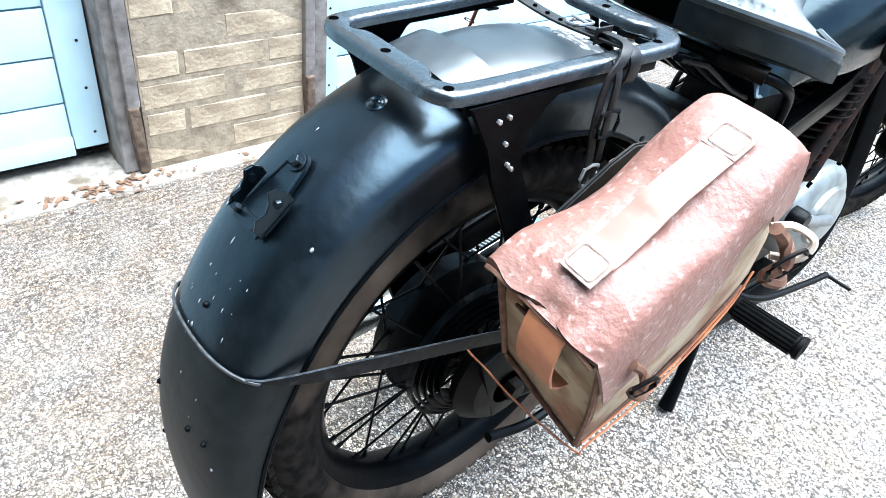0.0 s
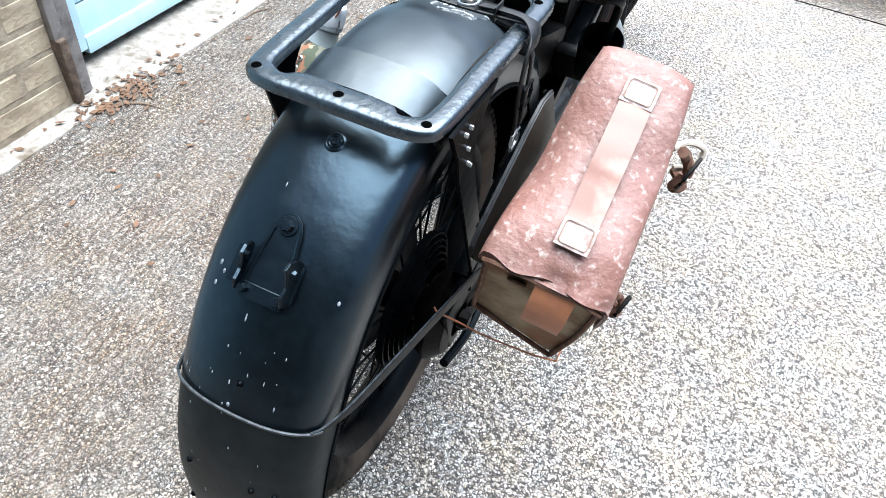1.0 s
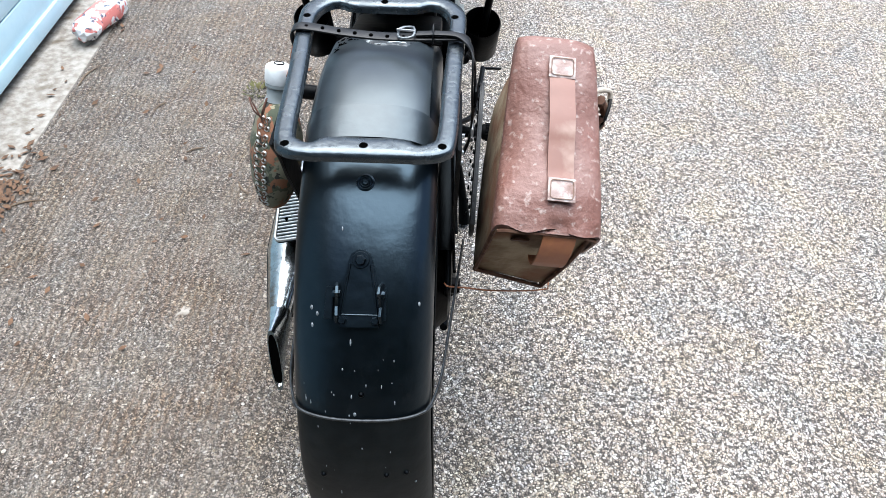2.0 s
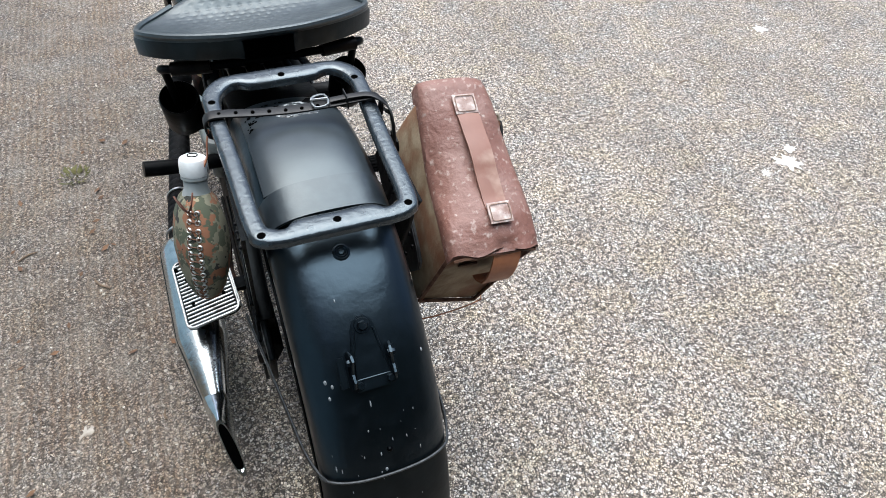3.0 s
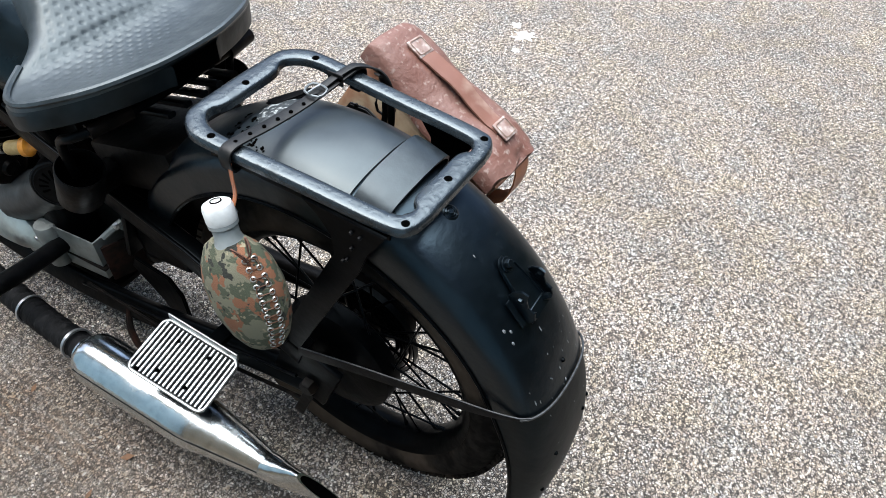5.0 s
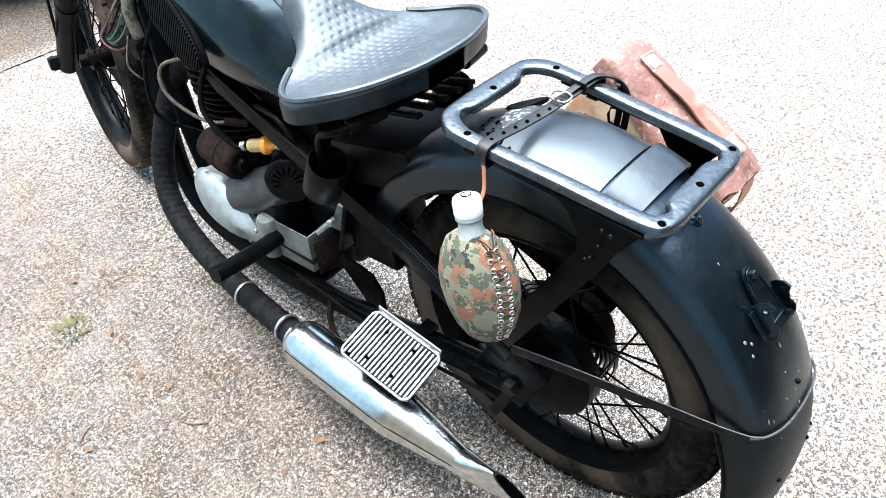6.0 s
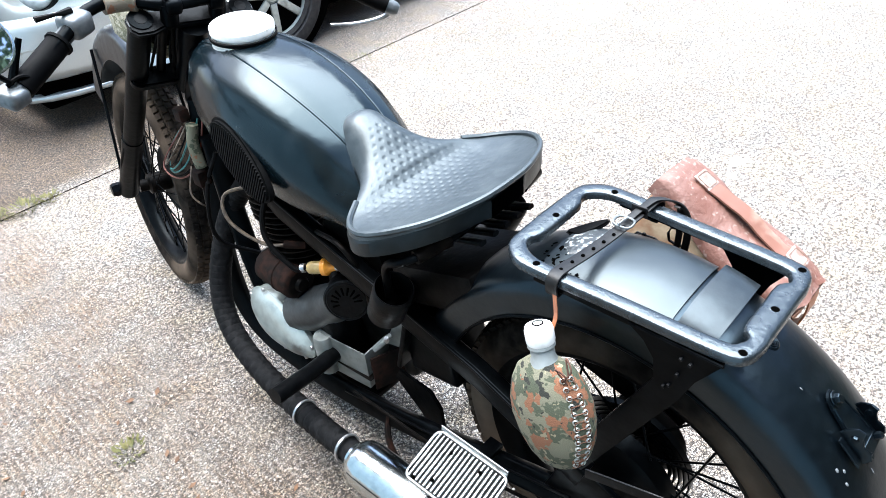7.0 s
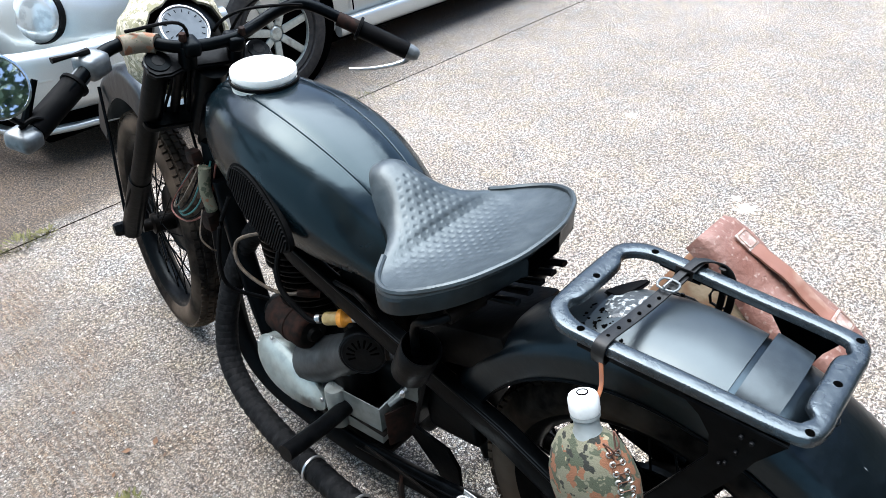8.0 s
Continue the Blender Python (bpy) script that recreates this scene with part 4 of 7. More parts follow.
# saddle
ST = [(0.768, 0.014, 0.774, 0.012), (0.761, 0.038, 0.775, 0.032), (0.744, 0.052, 0.776, 0.053), (0.715, 0.060, 0.776, 0.063), (0.684, 0.063, 0.774, 0.056), (0.656, 0.075, 0.772, 0.042), (0.63, 0.096, 0.769, 0.026), (0.605, 0.13, 0.764, 0.016), (0.585, 0.163, 0.759, 0.006),
      (0.56, 0.183, 0.762, -0.002), (0.53, 0.191, 0.77, -0.008), (0.50, 0.187, 0.78, -0.012), (0.465, 0.168, 0.792, -0.014), (0.435, 0.134, 0.80, -0.012), (0.415, 0.09, 0.805, -0.008), (0.402, 0.04, 0.808, -0.002)]


def seat_top(y, x):
    ys = [s[0] for s in ST[::-1]]
    w, z, c = (float(np.interp(y, ys, [s[k] for s in ST[::-1]])) for k in (1, 2, 3))
    t = max(-1, min(1, x / w))
    return z + c * (1 - abs(t) ** 2.6), w


def dent(x, y, w):
    """Depth of the pressed lozenges in the middle of the saddle."""
    if y > 0.68 or y < 0.45 or abs(x) > w - 0.035 or (y > 0.67 and abs(x) > 0.03):
        return 0.0
    r = math.floor((0.70 - y) / 0.0115 + 0.5)
    best = 0.0
    for j in (r - 1, r, r + 1):
        c = 0.5 * (j % 2)
        i = math.floor(x / 0.0175 - c + 0.5)
        d = 1 - abs(x - (i + c) * 0.0175) / 0.0068 - abs(y - 0.70 + j * 0.0115) / 0.0047
        best = max(best, d)
    wear = max(0.15, min(1.0, 1.15 - abs(x + 0.02) / 0.15 - max(0.0, 0.52 - y) / 0.10))
    return 0.0012 * wear * min(1.0, best * 1.7)


def saddle():
    loops = []
    T = [i / 80 for i in range(-80, 81)]
    B = [i / 10 for i in range(10, -11, -1)]
    for y, w, z, c in spline_rows(ST, 14):
        top = [Vector((w * t, y, z + c * (1 - abs(t) ** 2.6) - dent(w * t, y, w))) for t in T]
        bot = [Vector((w * t, y, z + c * (1 - abs(t) ** 2.6) - 0.034)) for t in B]
        loops.append(top + [Vector((w * 1.012, y, z - 0.006))] + bot + [Vector((-w * 1.012, y, z - 0.006))])
    return loft(bmesh.new(), loops)


seat = part("saddle", saddle(), M_SADDLE, bike, "grey rubber tractor-style saddle with diamond tread", 42)
# rubber skirt round the underside, its shade put into a darker colour
SR = spline_rows(ST, 4)
edge = [(1, q) for q in SR] + [(-1, q) for q in SR[::-1]]
loops = [[Vector((sd * q[1] * kx, q[0] + (0.003 if q is SR[0] else -0.003 if q is SR[-1] else 0), q[2] + dz)) for kx, dz in ((1.013, -0.007), (1.027, -0.011), (1.020, -0.036), (0.97, -0.038), (0.96, -0.012))] for sd, q in edge]
part("skirt", loft(bmesh.new(), loops, ring=True), M_SADDLE_SHADED, seat, "rubber skirt under the saddle edge, coloured darker for shade")
# raised rim of the saddle
rim = [Vector((sx * s[1] * 0.985, s[0], s[2] + 0.0015)) for sx, L in ((-1, ST[7:]), (1, ST[:6:-1])) for s in L]
part("rim", tube(rim, 0.005, 7, smooth=3), M_SADDLE, seat)

# saddle springs: bar behind the seat, elbows down into open cups
bm = tube([(-0.155, 0.525, 0.63), (-0.163, 0.512, 0.70), (-0.165, 0.475, 0.728), (-0.14, 0.452, 0.738), (-0.07, 0.44, 0.742), (0.07, 0.44, 0.742), (0.14, 0.452, 0.738), (0.165, 0.475, 0.728), (0.163, 0.512, 0.70), (0.155, 0.525, 0.63)], 0.007, 10)
part("saddle_spring_bar", bm, M_BLACK, bike)
for sx in (-1, 1):
    part("spring_sleeve", tube([(sx * 0.15, 0.456, 0.737), (sx * 0.09, 0.442, 0.741)], 0.0115, 10, smooth=0), M_DIRTY, bike)
    part("spring_cup", lathe([(0, 0), (0.03, 0), (0.033, 0.004), (0.034, 0.078), (0.032, 0.081), (0.030, 0.078), (0.030, 0.012), (0, 0.012)], basis((sx * 0.150, 0.548, 0.575), (1, 0, 0), (sx * 0.02, -0.42, 0.9)), 32), M_IRON, bike,
         "open black iron spring cup")
    part("cup_bracket", box(0.07, 0.03, 0.05, pose(sx * 0.115, 0.555, 0.575, 15, 0, 0), 0.008), M_IRON, bike)
for k, x in enumerate((-0.06, -0.03, 0.0, 0.03, 0.06)):
    bm = sweep(bmesh.new(), [(x, 0.40, 0.735), (x, 0.47, 0.715), (x, 0.56, 0.665), (x, 0.62, 0.64)], round_rect(0.014, 0.008, 0.003, 2))
    part("leaf_spring", bm, M_BLACK, bike)
# plain dark box added to block the bright ground, in place of clutter
part("gap_filler", box(0.13, 0.16, 0.15, pose(0, 0.725, 0.555, -14, 0, 0), 0.012), M_DIRTY, bike)
part("tool_tray", box(0.16, 0.2, 0.08, pose(0, 0.50, 0.60, -18, 0, 0), 0.01), M_DIRTY, bike)

# frame
for sx in (-1, 1):
    bm = sweep(bmesh.new(), [(sx * 0.05, 1.16, 0.69), (sx * 0.075, 0.93, 0.598), (sx * 0.085, 0.723, 0.555), (sx * 0.09, 0.40, 0.475), (sx * 0.1, AX + 0.01, 0.40)], round_rect(0.03, 0.05, 0.006))
    r = part("upper_frame_rail", bm, M_BLACK, bike, "black pressed-steel frame rail")
    bm = sweep(bmesh.new(), [(sx * 0.066, 1.16, 0.717), (sx * 0.091, 0.93, 0.625), (sx * 0.101, 0.723, 0.582), (sx * 0.106, 0.40, 0.502), (sx * 0.116, AX + 0.03, 0.435)], round_rect(0.006, 0.007, 0.002, 2))
    part("flange", bm, M_BLACK, r)
    bm = sweep(bmesh.new(), smooth_path([(sx * 0.035, 1.24, 0.74), (sx * 0.055, 1.27, 0.50), (sx * 0.078, 1.262, 0.31), (sx * 0.09, 1.225, 0.185), (sx * 0.094, 1.14, 0.125), (sx * 0.095, 0.99, 0.115), (sx * 0.096, 0.80, 0.135), (sx * 0.097, 0.55, 0.20), (sx * 0.098, 0.277, 0.292), (sx * 0.1, AX, 0.325)], 5), round_rect(0.026, 0.045, 0.006))
    r = part("lower_frame_rail", bm, M_BLACK, bike, "black pressed-steel lower rail")
    bm = sweep(bmesh.new(), [(sx * 0.109, 0.80, 0.156), (sx * 0.111, 0.55, 0.222), (sx * 0.114, 0.277, 0.313), (sx * 0.116, 0.19, 0.34)], round_rect(0.006, 0.006, 0.002, 2))
    part("flange", bm, M_BLACK, r)
    part("axle_plate", box(0.012, 0.11, 0.13, pose(sx * 0.104, AX + 0.01, 0.355, 20, 0, 0), 0.005), M_BLACK, bike)
    part("axle_nut", bolt((sx * 0.112, AX, AZ), (sx, 0, 0), 0.016, 0.014), M_DIRTY, bike)
part("head_tube", tube([(0, 1.33, 0.74), (0, 1.225, 0.90)], 0.032, 16, smooth=0), M_BLACK, bike)
part("neck_gusset", box(0.06, 0.16, 0.18, pose(0, 1.22, 0.74, 35, 0, 0), 0.02, 3), M_BLACK, bike)
part("seat_post_plate", box(0.15, 0.012, 0.28, pose(0, 0.60, 0.45, 15, 0, 0), 0.004), M_BLACK, bike)
part("cradle_plate", box(0.17, 0.34, 0.016, pose(0, 0.90, 0.15), 0.006), M_DIRTY, bike)

# engine and gearbox
eng = part("engine", box(0.15, 0.34, 0.20, pose(0, 0.99, 0.27), 0.045, 4), M_CASE, bike, "oily cast crankcase")
DM = basis((-0.075, 1.010, 0.240), (0, -1, -0.17), (-1, 0, 0.16))
dome = [(0.124 * math.cos(t), 0.064 * math.sin(t) * (1 - 0.25 * math.cos(t))) for t in np.linspace(0, 2 * math.pi, 40, endpoint=False)]
cover = bmesh.new()
loft(cover, [[DM @ Vector((x * k, y * k, z)) for x, y in dome] for k, z in ((1.0, 0), (1.0, 0.030), (1.03, 0.031), (1.03, 0.037), (0.97, 0.040), (0.92, 0.046), (0.75, 0.054), (0.45, 0.059), (0.15, 0.060))])
lid = part("timing_cover", cover, M_ALLOY, eng, "dull alloy timing cover")
for t in (0.4, 1.3, 2.2, 3.1, 4.0, 4.9, 5.8):
    i = int(t / (2 * math.pi) * 40)
    part("screw", lathe([(0, 0.005), (0.005, 0.005), (0.006, 0.003), (0.006, 0), (0, 0)], DM @ pose(dome[i][0] * 0.98, dome[i][1] * 0.98, 0.037), 10), M_STEEL, eng)
RMX = basis((0.075, 1.045, 0.318), (0, 1, 0), (1, 0, 0.1))
cover = bmesh.new()
rd = [(0.13 * math.cos(t), 0.105 * math.sin(t)) for t in np.linspace(0, 2 * math.pi, 40, endpoint=False)]
loft(cover, [[RMX @ Vector((x * k, y * k, z)) for x, y in rd] for k, z in ((1.0, 0), (1.0, 0.025), (0.96, 0.034), (0.8, 0.046), (0.6, 0.05), (0.57, 0.06), (0.2, 0.064))])
part("side_cover", cover, M_TRAY, eng, "pale alloy side cover")
for t in np.linspace(0.3, 6.0, 7):
    part("screw", lathe([(0, 0.006), (0.008, 0.006), (0.009, 0.003), (0.009, 0), (0, 0)], RMX @ pose(0.122 * math.cos(t), 0.098 * math.sin(t), 0.028), 10), M_DARK, eng)
cyl = part("cylinder", lathe([(0, 0.25), (0.055, 0.25), (0.055, 0), (0, 0)], pose(0, 0.985, 0.37, -6, 0, 0), 24), M_RUST, bike, "rusty finned cylinder")
for k in range(15):
    bm = bmesh.new()
    lathe([(0.05, 0), (0.088 if k < 9 else 0.095, 0.0), (0.088 if k < 9 else 0.095, 0.003), (0.05, 0.004)], pose(0, 0.985, 0.37, -6, 0, 0) @ pose(0, 0, 0.03 + 0.0155 * k), 28, bm)
    part("fin", bm, M_DIRTY, cyl)
part("head", box(0.13, 0.15, 0.05, pose(0, 1.01, 0.625, -6, 0, 0), 0.015, 3), M_DIRTY, cyl)
part("pushrod_tube", tube([(0.085, 0.90, 0.40), (0.075, 1.06, 0.64)], 0.012, 12, smooth=0), M_RUST, cyl)
part("pushrod_tube", tube([(0.085, 0.98, 0.40), (0.078, 1.10, 0.64)], 0.012, 12, smooth=0), M_RUST, cyl)
part("gearbox", box(0.10, 0.20, 0.16, pose(0.035, 0.76, 0.275), 0.03, 4), M_CASE, bike)
# dynamo over the timing cover and the dark casting behind it
dyn = part("dynamo", lathe([(0, 0), (0.030, 0), (0.038, 0.004), (0.042, 0.012), (0.042, 0.05), (0.044, 0.052), (0.044, 0.06), (0.042, 0.062), (0.042, 0.12), (0, 0.12)], basis((-0.082, 0.925, 0.398), (0, 0, 1), (0.04, 1, -0.03)), 32), M_RUST, eng, "oily brown dynamo barrel")
part("end_cap", lathe([(0, -0.012), (0.014, -0.012), (0.018, -0.004), (0.03, 0), (0, 0)], basis((-0.082, 0.925, 0.398), (0, 0, 1), (0.04, 1, -0.03)), 24), M_DIRTY, dyn)
part("inner_casting", box(0.09, 0.19, 0.13, pose(-0.05, 0.90, 0.28, -10, 0, 0), 0.035, 4), M_IRON, eng)
part("clutch_tunnel", tube([(-0.070, 0.965, 0.290), (-0.066, 0.905, 0.325), (-0.060, 0.850, 0.365), (-0.062, 0.800, 0.405)], 0.05, 24, radii=[0.054, 0.052, 0.046, 0.042]), M_TUNNEL, eng, "dark grey cast tunnel behind the timing cover")
part("down_tube_shroud", sweep(bmesh.new(), smooth_path([(-0.04, 1.225, 0.66), (-0.05, 1.20, 0.46), (-0.065, 1.14, 0.29), (-0.07, 1.08, 0.19)], 5), round_rect(0.05, 0.055, 0.012)), M_BLACK, bike)
part("stand_bracket", prism([(-0.07, 0.07), (-0.03, 0.085), (0.0, 0.03), (0.075, -0.03), (0.06, -0.06), (-0.03, -0.055), (-0.06, -0.02)], 0.008, basis((-0.055, 0.60, 0.215), (0, 1, 0), (-1, 0, 0.05)), 0.002), M_BLACK, bike)
part("battery_box", box(0.11, 0.13, 0.16, pose(0.0, 0.565, 0.40, -10, 0, 0), 0.012, 3), M_BLACK, bike)
# open tray on the left of the gearbox
bm = bmesh.new()
out = [(-0.088, 0.728), (0.002, 0.735), (-0.012, 0.850), (-0.104, 0.862)]
c0 = Vector((-0.064, 0.78, 0))


def inset(L, k, z):
    return [c0 + (Vector((x, y, 0)) - c0) * k + Vector((0, 0, z)) for x, y in L]


loft(bm, [inset(out, 0.88, 0.19), inset(out, 0.98, 0.212), inset(out, 1.0, 0.297), inset(out, 1.02, 0.298), inset(out, 1.02, 0.303), inset(out, 0.95, 0.303), inset(out, 0.93, 0.22)])
tray = part("open_tray", bm, M_TRAY, bike, "open grey metal tray beside the gearbox", 30)
part("tray_floor", box(0.085, 0.14, 0.004, pose(-0.056, 0.79, 0.232, 0, 0, 4), 0.001, 1), M_DIRTY, tray)
for q0, q1 in zip(out, out[1:] + out[:1]):
    a0, a1 = c0 + (Vector((*q0, 0)) - c0) * 0.925, c0 + (Vector((*q1, 0)) - c0) * 0.925
    part("lining", box((a1 - a0).length, 0.002, 0.066, basis((a0 + a1) / 2 + Vector((0, 0, 0.262)), a1 - a0, (0, 0, 1)), 0), M_DIRTY, tray)
part("spout", tube([(-0.07, 0.715, 0.312), (-0.05, 0.705, 0.326), (-0.03, 0.70, 0.334)], 0.007, 8), M_TRAY, tray)
part("bolt", bolt((-0.045, 0.70, 0.33), (0, 0, 1), 0.006, 0.008), M_STEEL, tray)
part("tab", box(0.012, 0.05, 0.07, pose(-0.01, 0.69, 0.325, 20, 0, 30), 0.004), M_TRAY, tray)
part("rear_panel", box(0.078, 0.005, 0.09, pose(-0.046, 0.705, 0.243, -4, 0, -19), 0.002), M_RUST, tray)
# foot pegs
part("peg_column", lathe([(0, 0), (0.022, 0), (0.023, 0.004), (0.023, 0.10), (0.020, 0.106), (0, 0.106)], pose(-0.104, 0.850, 0.196), 24), M_TRAY, tray, "round column cast into the tray corner")
part("foot_peg", tube([(-0.10, 0.825, 0.255), (-0.18, 0.812, 0.268), (-0.276, 0.800, 0.288)], 0.0185, 16, smooth=2), M_IRON, bike, "black iron foot peg")
pegm = basis((0.175, 0.645, 0.30), (0, 0, 1), (1, 0.02, 0.0))
peg = part("foot_peg", lathe([(0, 0), (0.017, 0), (0.018, 0.005), (0.018, 0.115), (0.021, 0.118), (0.021, 0.126), (0.008, 0.128), (0.006, 0.122), (0, 0.122)], pegm, 20), M_RUBBER, bike, "ribbed black rubber foot peg")
bm = bmesh.new()
for k in range(16):
    a = 2 * math.pi * k / 16
    tube([pegm @ Vector((0.0185 * math.cos(a), 0.0185 * math.sin(a), z)) for z in (0.008, 0.112)], 0.0026, 5, smooth=0, bm=bm)
part("ribs", bm, M_RUBBER, peg)
part("peg_arm", tube([(0.175, 0.645, 0.30), (0.13, 0.66, 0.29), (0.10, 0.74, 0.27)], 0.013, 10), M_IRON, bike)
part("brake_pedal", tube([(0.11, 0.72, 0.26), (0.16, 0.80, 0.232), (0.18, 0.95, 0.215), (0.19, 1.04, 0.212)], 0.007, 8), M_IRON, bike)
part("pedal_pin", tube([(0.188, 1.04, 0.212), (0.24, 1.06, 0.198)], 0.004, 8, smooth=0), M_IRON, bike)
part("kick_boss", lathe([(0, 0.03), (0.016, 0.03), (0.021, 0.024), (0.022, 0), (0, 0)], basis((0.135, 0.83, 0.40), (0, 1, 0), (1, 0, 0)), 20), M_IRON, bike)
part("kick_lever", tube([(0.152, 0.84, 0.398), (0.150, 0.93, 0.363), (0.146, 1.02, 0.332)], 0.009, 10, radii=[0.012, 0.010, 0.013]), M_CAST, bike, "bare alloy gear lever")
sst = part("side_stand", tube([(0.09, 0.76, 0.24), (0.12, 0.70, 0.17), (0.14, 0.66, 0.08), (0.148, 0.635, 0.012)], 0.012, 10, radii=[0.014, 0.012, 0.011, 0.016]), M_BLACK, bike, "black side stand with a worn foot")
# drive shaft on the right, rods below
part("drive_shaft", tube([(0.075, 0.66, 0.27), (0.085, 0.40, 0.285), (0.09, 0.20, 0.315)], 0.024, 16, smooth=2), M_DIRTY, bike)
part("final_drive", lathe([(0, 0), (0.05, 0), (0.07, 0.012), (0.078, 0.03), (0.06, 0.05), (0.03, 0.055), (0, 0.055)], basis((0.055, AX, AZ), (0, 1, 0), (1, 0, 0)), 32), M_DIRTY, bike)
for k in range(5):
    bm = bmesh.new()
    r = 0.074 + 0.009 * k
    lathe([(r, 0), (r + 0.0025, 0), (r + 0.0025, 0.028 - 0.004 * k), (r, 0.028 - 0.004 * k), (r, 0)], basis((0.026, AX, AZ), (0, 1, 0), (1, 0, 0)), 40, bm)
    part("drum_fin", bm, M_BLACK, bike)
part("brake_rod", tube([(-0.115, 0.19, 0.27), (-0.12, 0.45, 0.215), (-0.12, 0.75, 0.20)], 0.004, 6), M_DIRTY, bike)
part("brake_lever", box(0.006, 0.02, 0.10, pose(-0.118, 0.18, 0.27, 20, 0, 0), 0.003), M_DIRTY, bike)
part("stand_link", tube([(0.10, 0.36, 0.20), (0.105, 0.25, 0.19), (0.10, 0.16, 0.21)], 0.008, 8), M_BLACK, bike)
part("centre_stand", tube([(-0.13, 0.52, 0.12), (-0.14, 0.60, 0.10), (-0.13, 0.64, 0.14), (-0.10, 0.66, 0.18)], 0.007, 8), M_RUST, bike)

# carburettor, fuel filter, hoses
GM = basis((-0.082, 0.758, 0.44), (0, 0.3, 1), (-0.75, -0.6, 0.15))
airf = part("air_cleaner", lathe([(0, 0.008), (0.014, 0.009), (0.036, 0.005), (0.041, 0.006), (0.046, 0.003), (0.048, -0.004), (0.048, -0.03), (0, -0.03)], GM, 36), M_IRON, bike, "round slotted black air cleaner")
part("rim", lathe([(0.043, 0.005), (0.046, 0.0055), (0.049, 0.003), (0.049, -0.004), (0.045, -0.004)], GM, 36), M_STAY, airf)
# black bars stand for the dark inside of the slots
for k in range(9):
    a = radians(-100 + k * 25)
    part("slot_bar", box(0.018, 0.0045, 0.003, GM @ Matrix.Rotation(a, 4, "Z") @ pose(0.024, 0, 0.0065, 0, 7, 0), 0.001, 1), M_DARK, airf)
part("carburettor", lathe([(0, -0.05), (0.026, -0.05), (0.028, 0), (0.02, 0.02), (0.02, 0.06), (0, 0.06)], pose(-0.03, 0.84, 0.47), 20), M_DIRTY, bike)
part("intake", tube([(-0.065, 0.785, 0.445), (-0.03, 0.85, 0.455), (0, 0.95, 0.48)], 0.02, 12), M_DIRTY, bike)
FD = Vector((0.03, -0.058, 0.012)).normalized()
fm = basis((-0.104, 0.84, 0.499), (0, 0, 1), FD)
filt = part("fuel_filter", lathe([(0, 0), (0.008, 0), (0.012, 0.003), (0.0135, 0.008), (0.0135, 0.036), (0, 0.036)], fm, 20), M_AMBERCLEAR, bike, "amber plastic in-line fuel filter")
part("amber_end", lathe([(0, 0.034), (0.0135, 0.034), (0.018, 0.036), (0.018, 0.046), (0.013, 0.05), (0.009, 0.056), (0.008, 0.068), (0, 0.068)], fm, 20), M_AMBER, filt)
part("hose_clip", lathe([(0.006, -0.016), (0.0095, -0.016), (0.0095, -0.006), (0.006, -0.006)], fm, 12), M_STEEL, bike)
part("hose_clip", lathe([(0.006, 0.066), (0.0095, 0.066), (0.0095, 0.076), (0.006, 0.076)], fm, 12), M_STEEL, bike)
part("fuel_hose", tube([fm @ Vector((0, 0, -0.004)), fm @ Vector((0.005, 0.005, -0.03)), (-0.13, 0.93, 0.55), (-0.10, 0.96, 0.60), (-0.06, 0.95, 0.64)], 0.006, 8), M_RUBBER, bike)
part("plug_lead", tube([(-0.06, 0.92, 0.50), (-0.11, 0.98, 0.50), (-0.14, 1.05, 0.55), (-0.12, 1.07, 0.60), (-0.06, 1.0, 0.62)], 0.004, 7), M_LEAD, bike, "pale ignition lead")
part("spark_plug_cap", tube([(-0.055, 0.91, 0.495), (-0.085, 0.945, 0.50)], 0.009, 10, smooth=0), M_RUST, bike)
part("oil_pipe", tube([(-0.09, 0.80, 0.60), (-0.10, 0.72, 0.61), (-0.09, 0.68, 0.55), (-0.07, 0.7, 0.45)], 0.005, 8), M_DIRTY, bike)
part("oil_pipe", tube([(-0.06, 1.12, 0.38), (-0.13, 1.16, 0.45), (-0.12, 1.15, 0.58), (-0.08, 1.14, 0.66)], 0.005, 8), M_RUBBER, bike)
for k, (c, mm) in enumerate(((0.0, M_TEAL), (0.012, M_TEAL), (0.02, M_RUBBER), (-0.012, M_RUBBER), (0.03, M_LEAD), (-0.02, M_REDW))):
    part("wire", tube([(-0.05, 1.24 + c, 0.70), (-0.09 - c, 1.27, 0.60 + c), (-0.10, 1.35 + c, 0.545 + 0.5 * c), (-0.07 + c, 1.42, 0.56 + c), (-0.03, 1.38, 0.63)], 0.0022, 5), mm, bike)
part("wire", tube([(-0.10, 1.24, 0.60), (-0.13, 1.22, 0.55), (-0.12, 1.20, 0.52), (-0.10, 1.22, 0.50)], 0.0022, 5), M_LEAD, bike)
part("terminal_block", box(0.03, 0.035, 0.04, pose(-0.075, 1.265, 0.55), 0.004), M_RUST, bike)
part("terminal_block", box(0.025, 0.03, 0.03, pose(-0.07, 1.27, 0.71), 0.004), M_RUST, bike)
part("loom_wrap", tube([(-0.065, 1.245, 0.69), (-0.075, 1.25, 0.64), (-0.075, 1.245, 0.585)], 0.014, 10), M_CAMO, bike, "cloth-bound wiring loom")

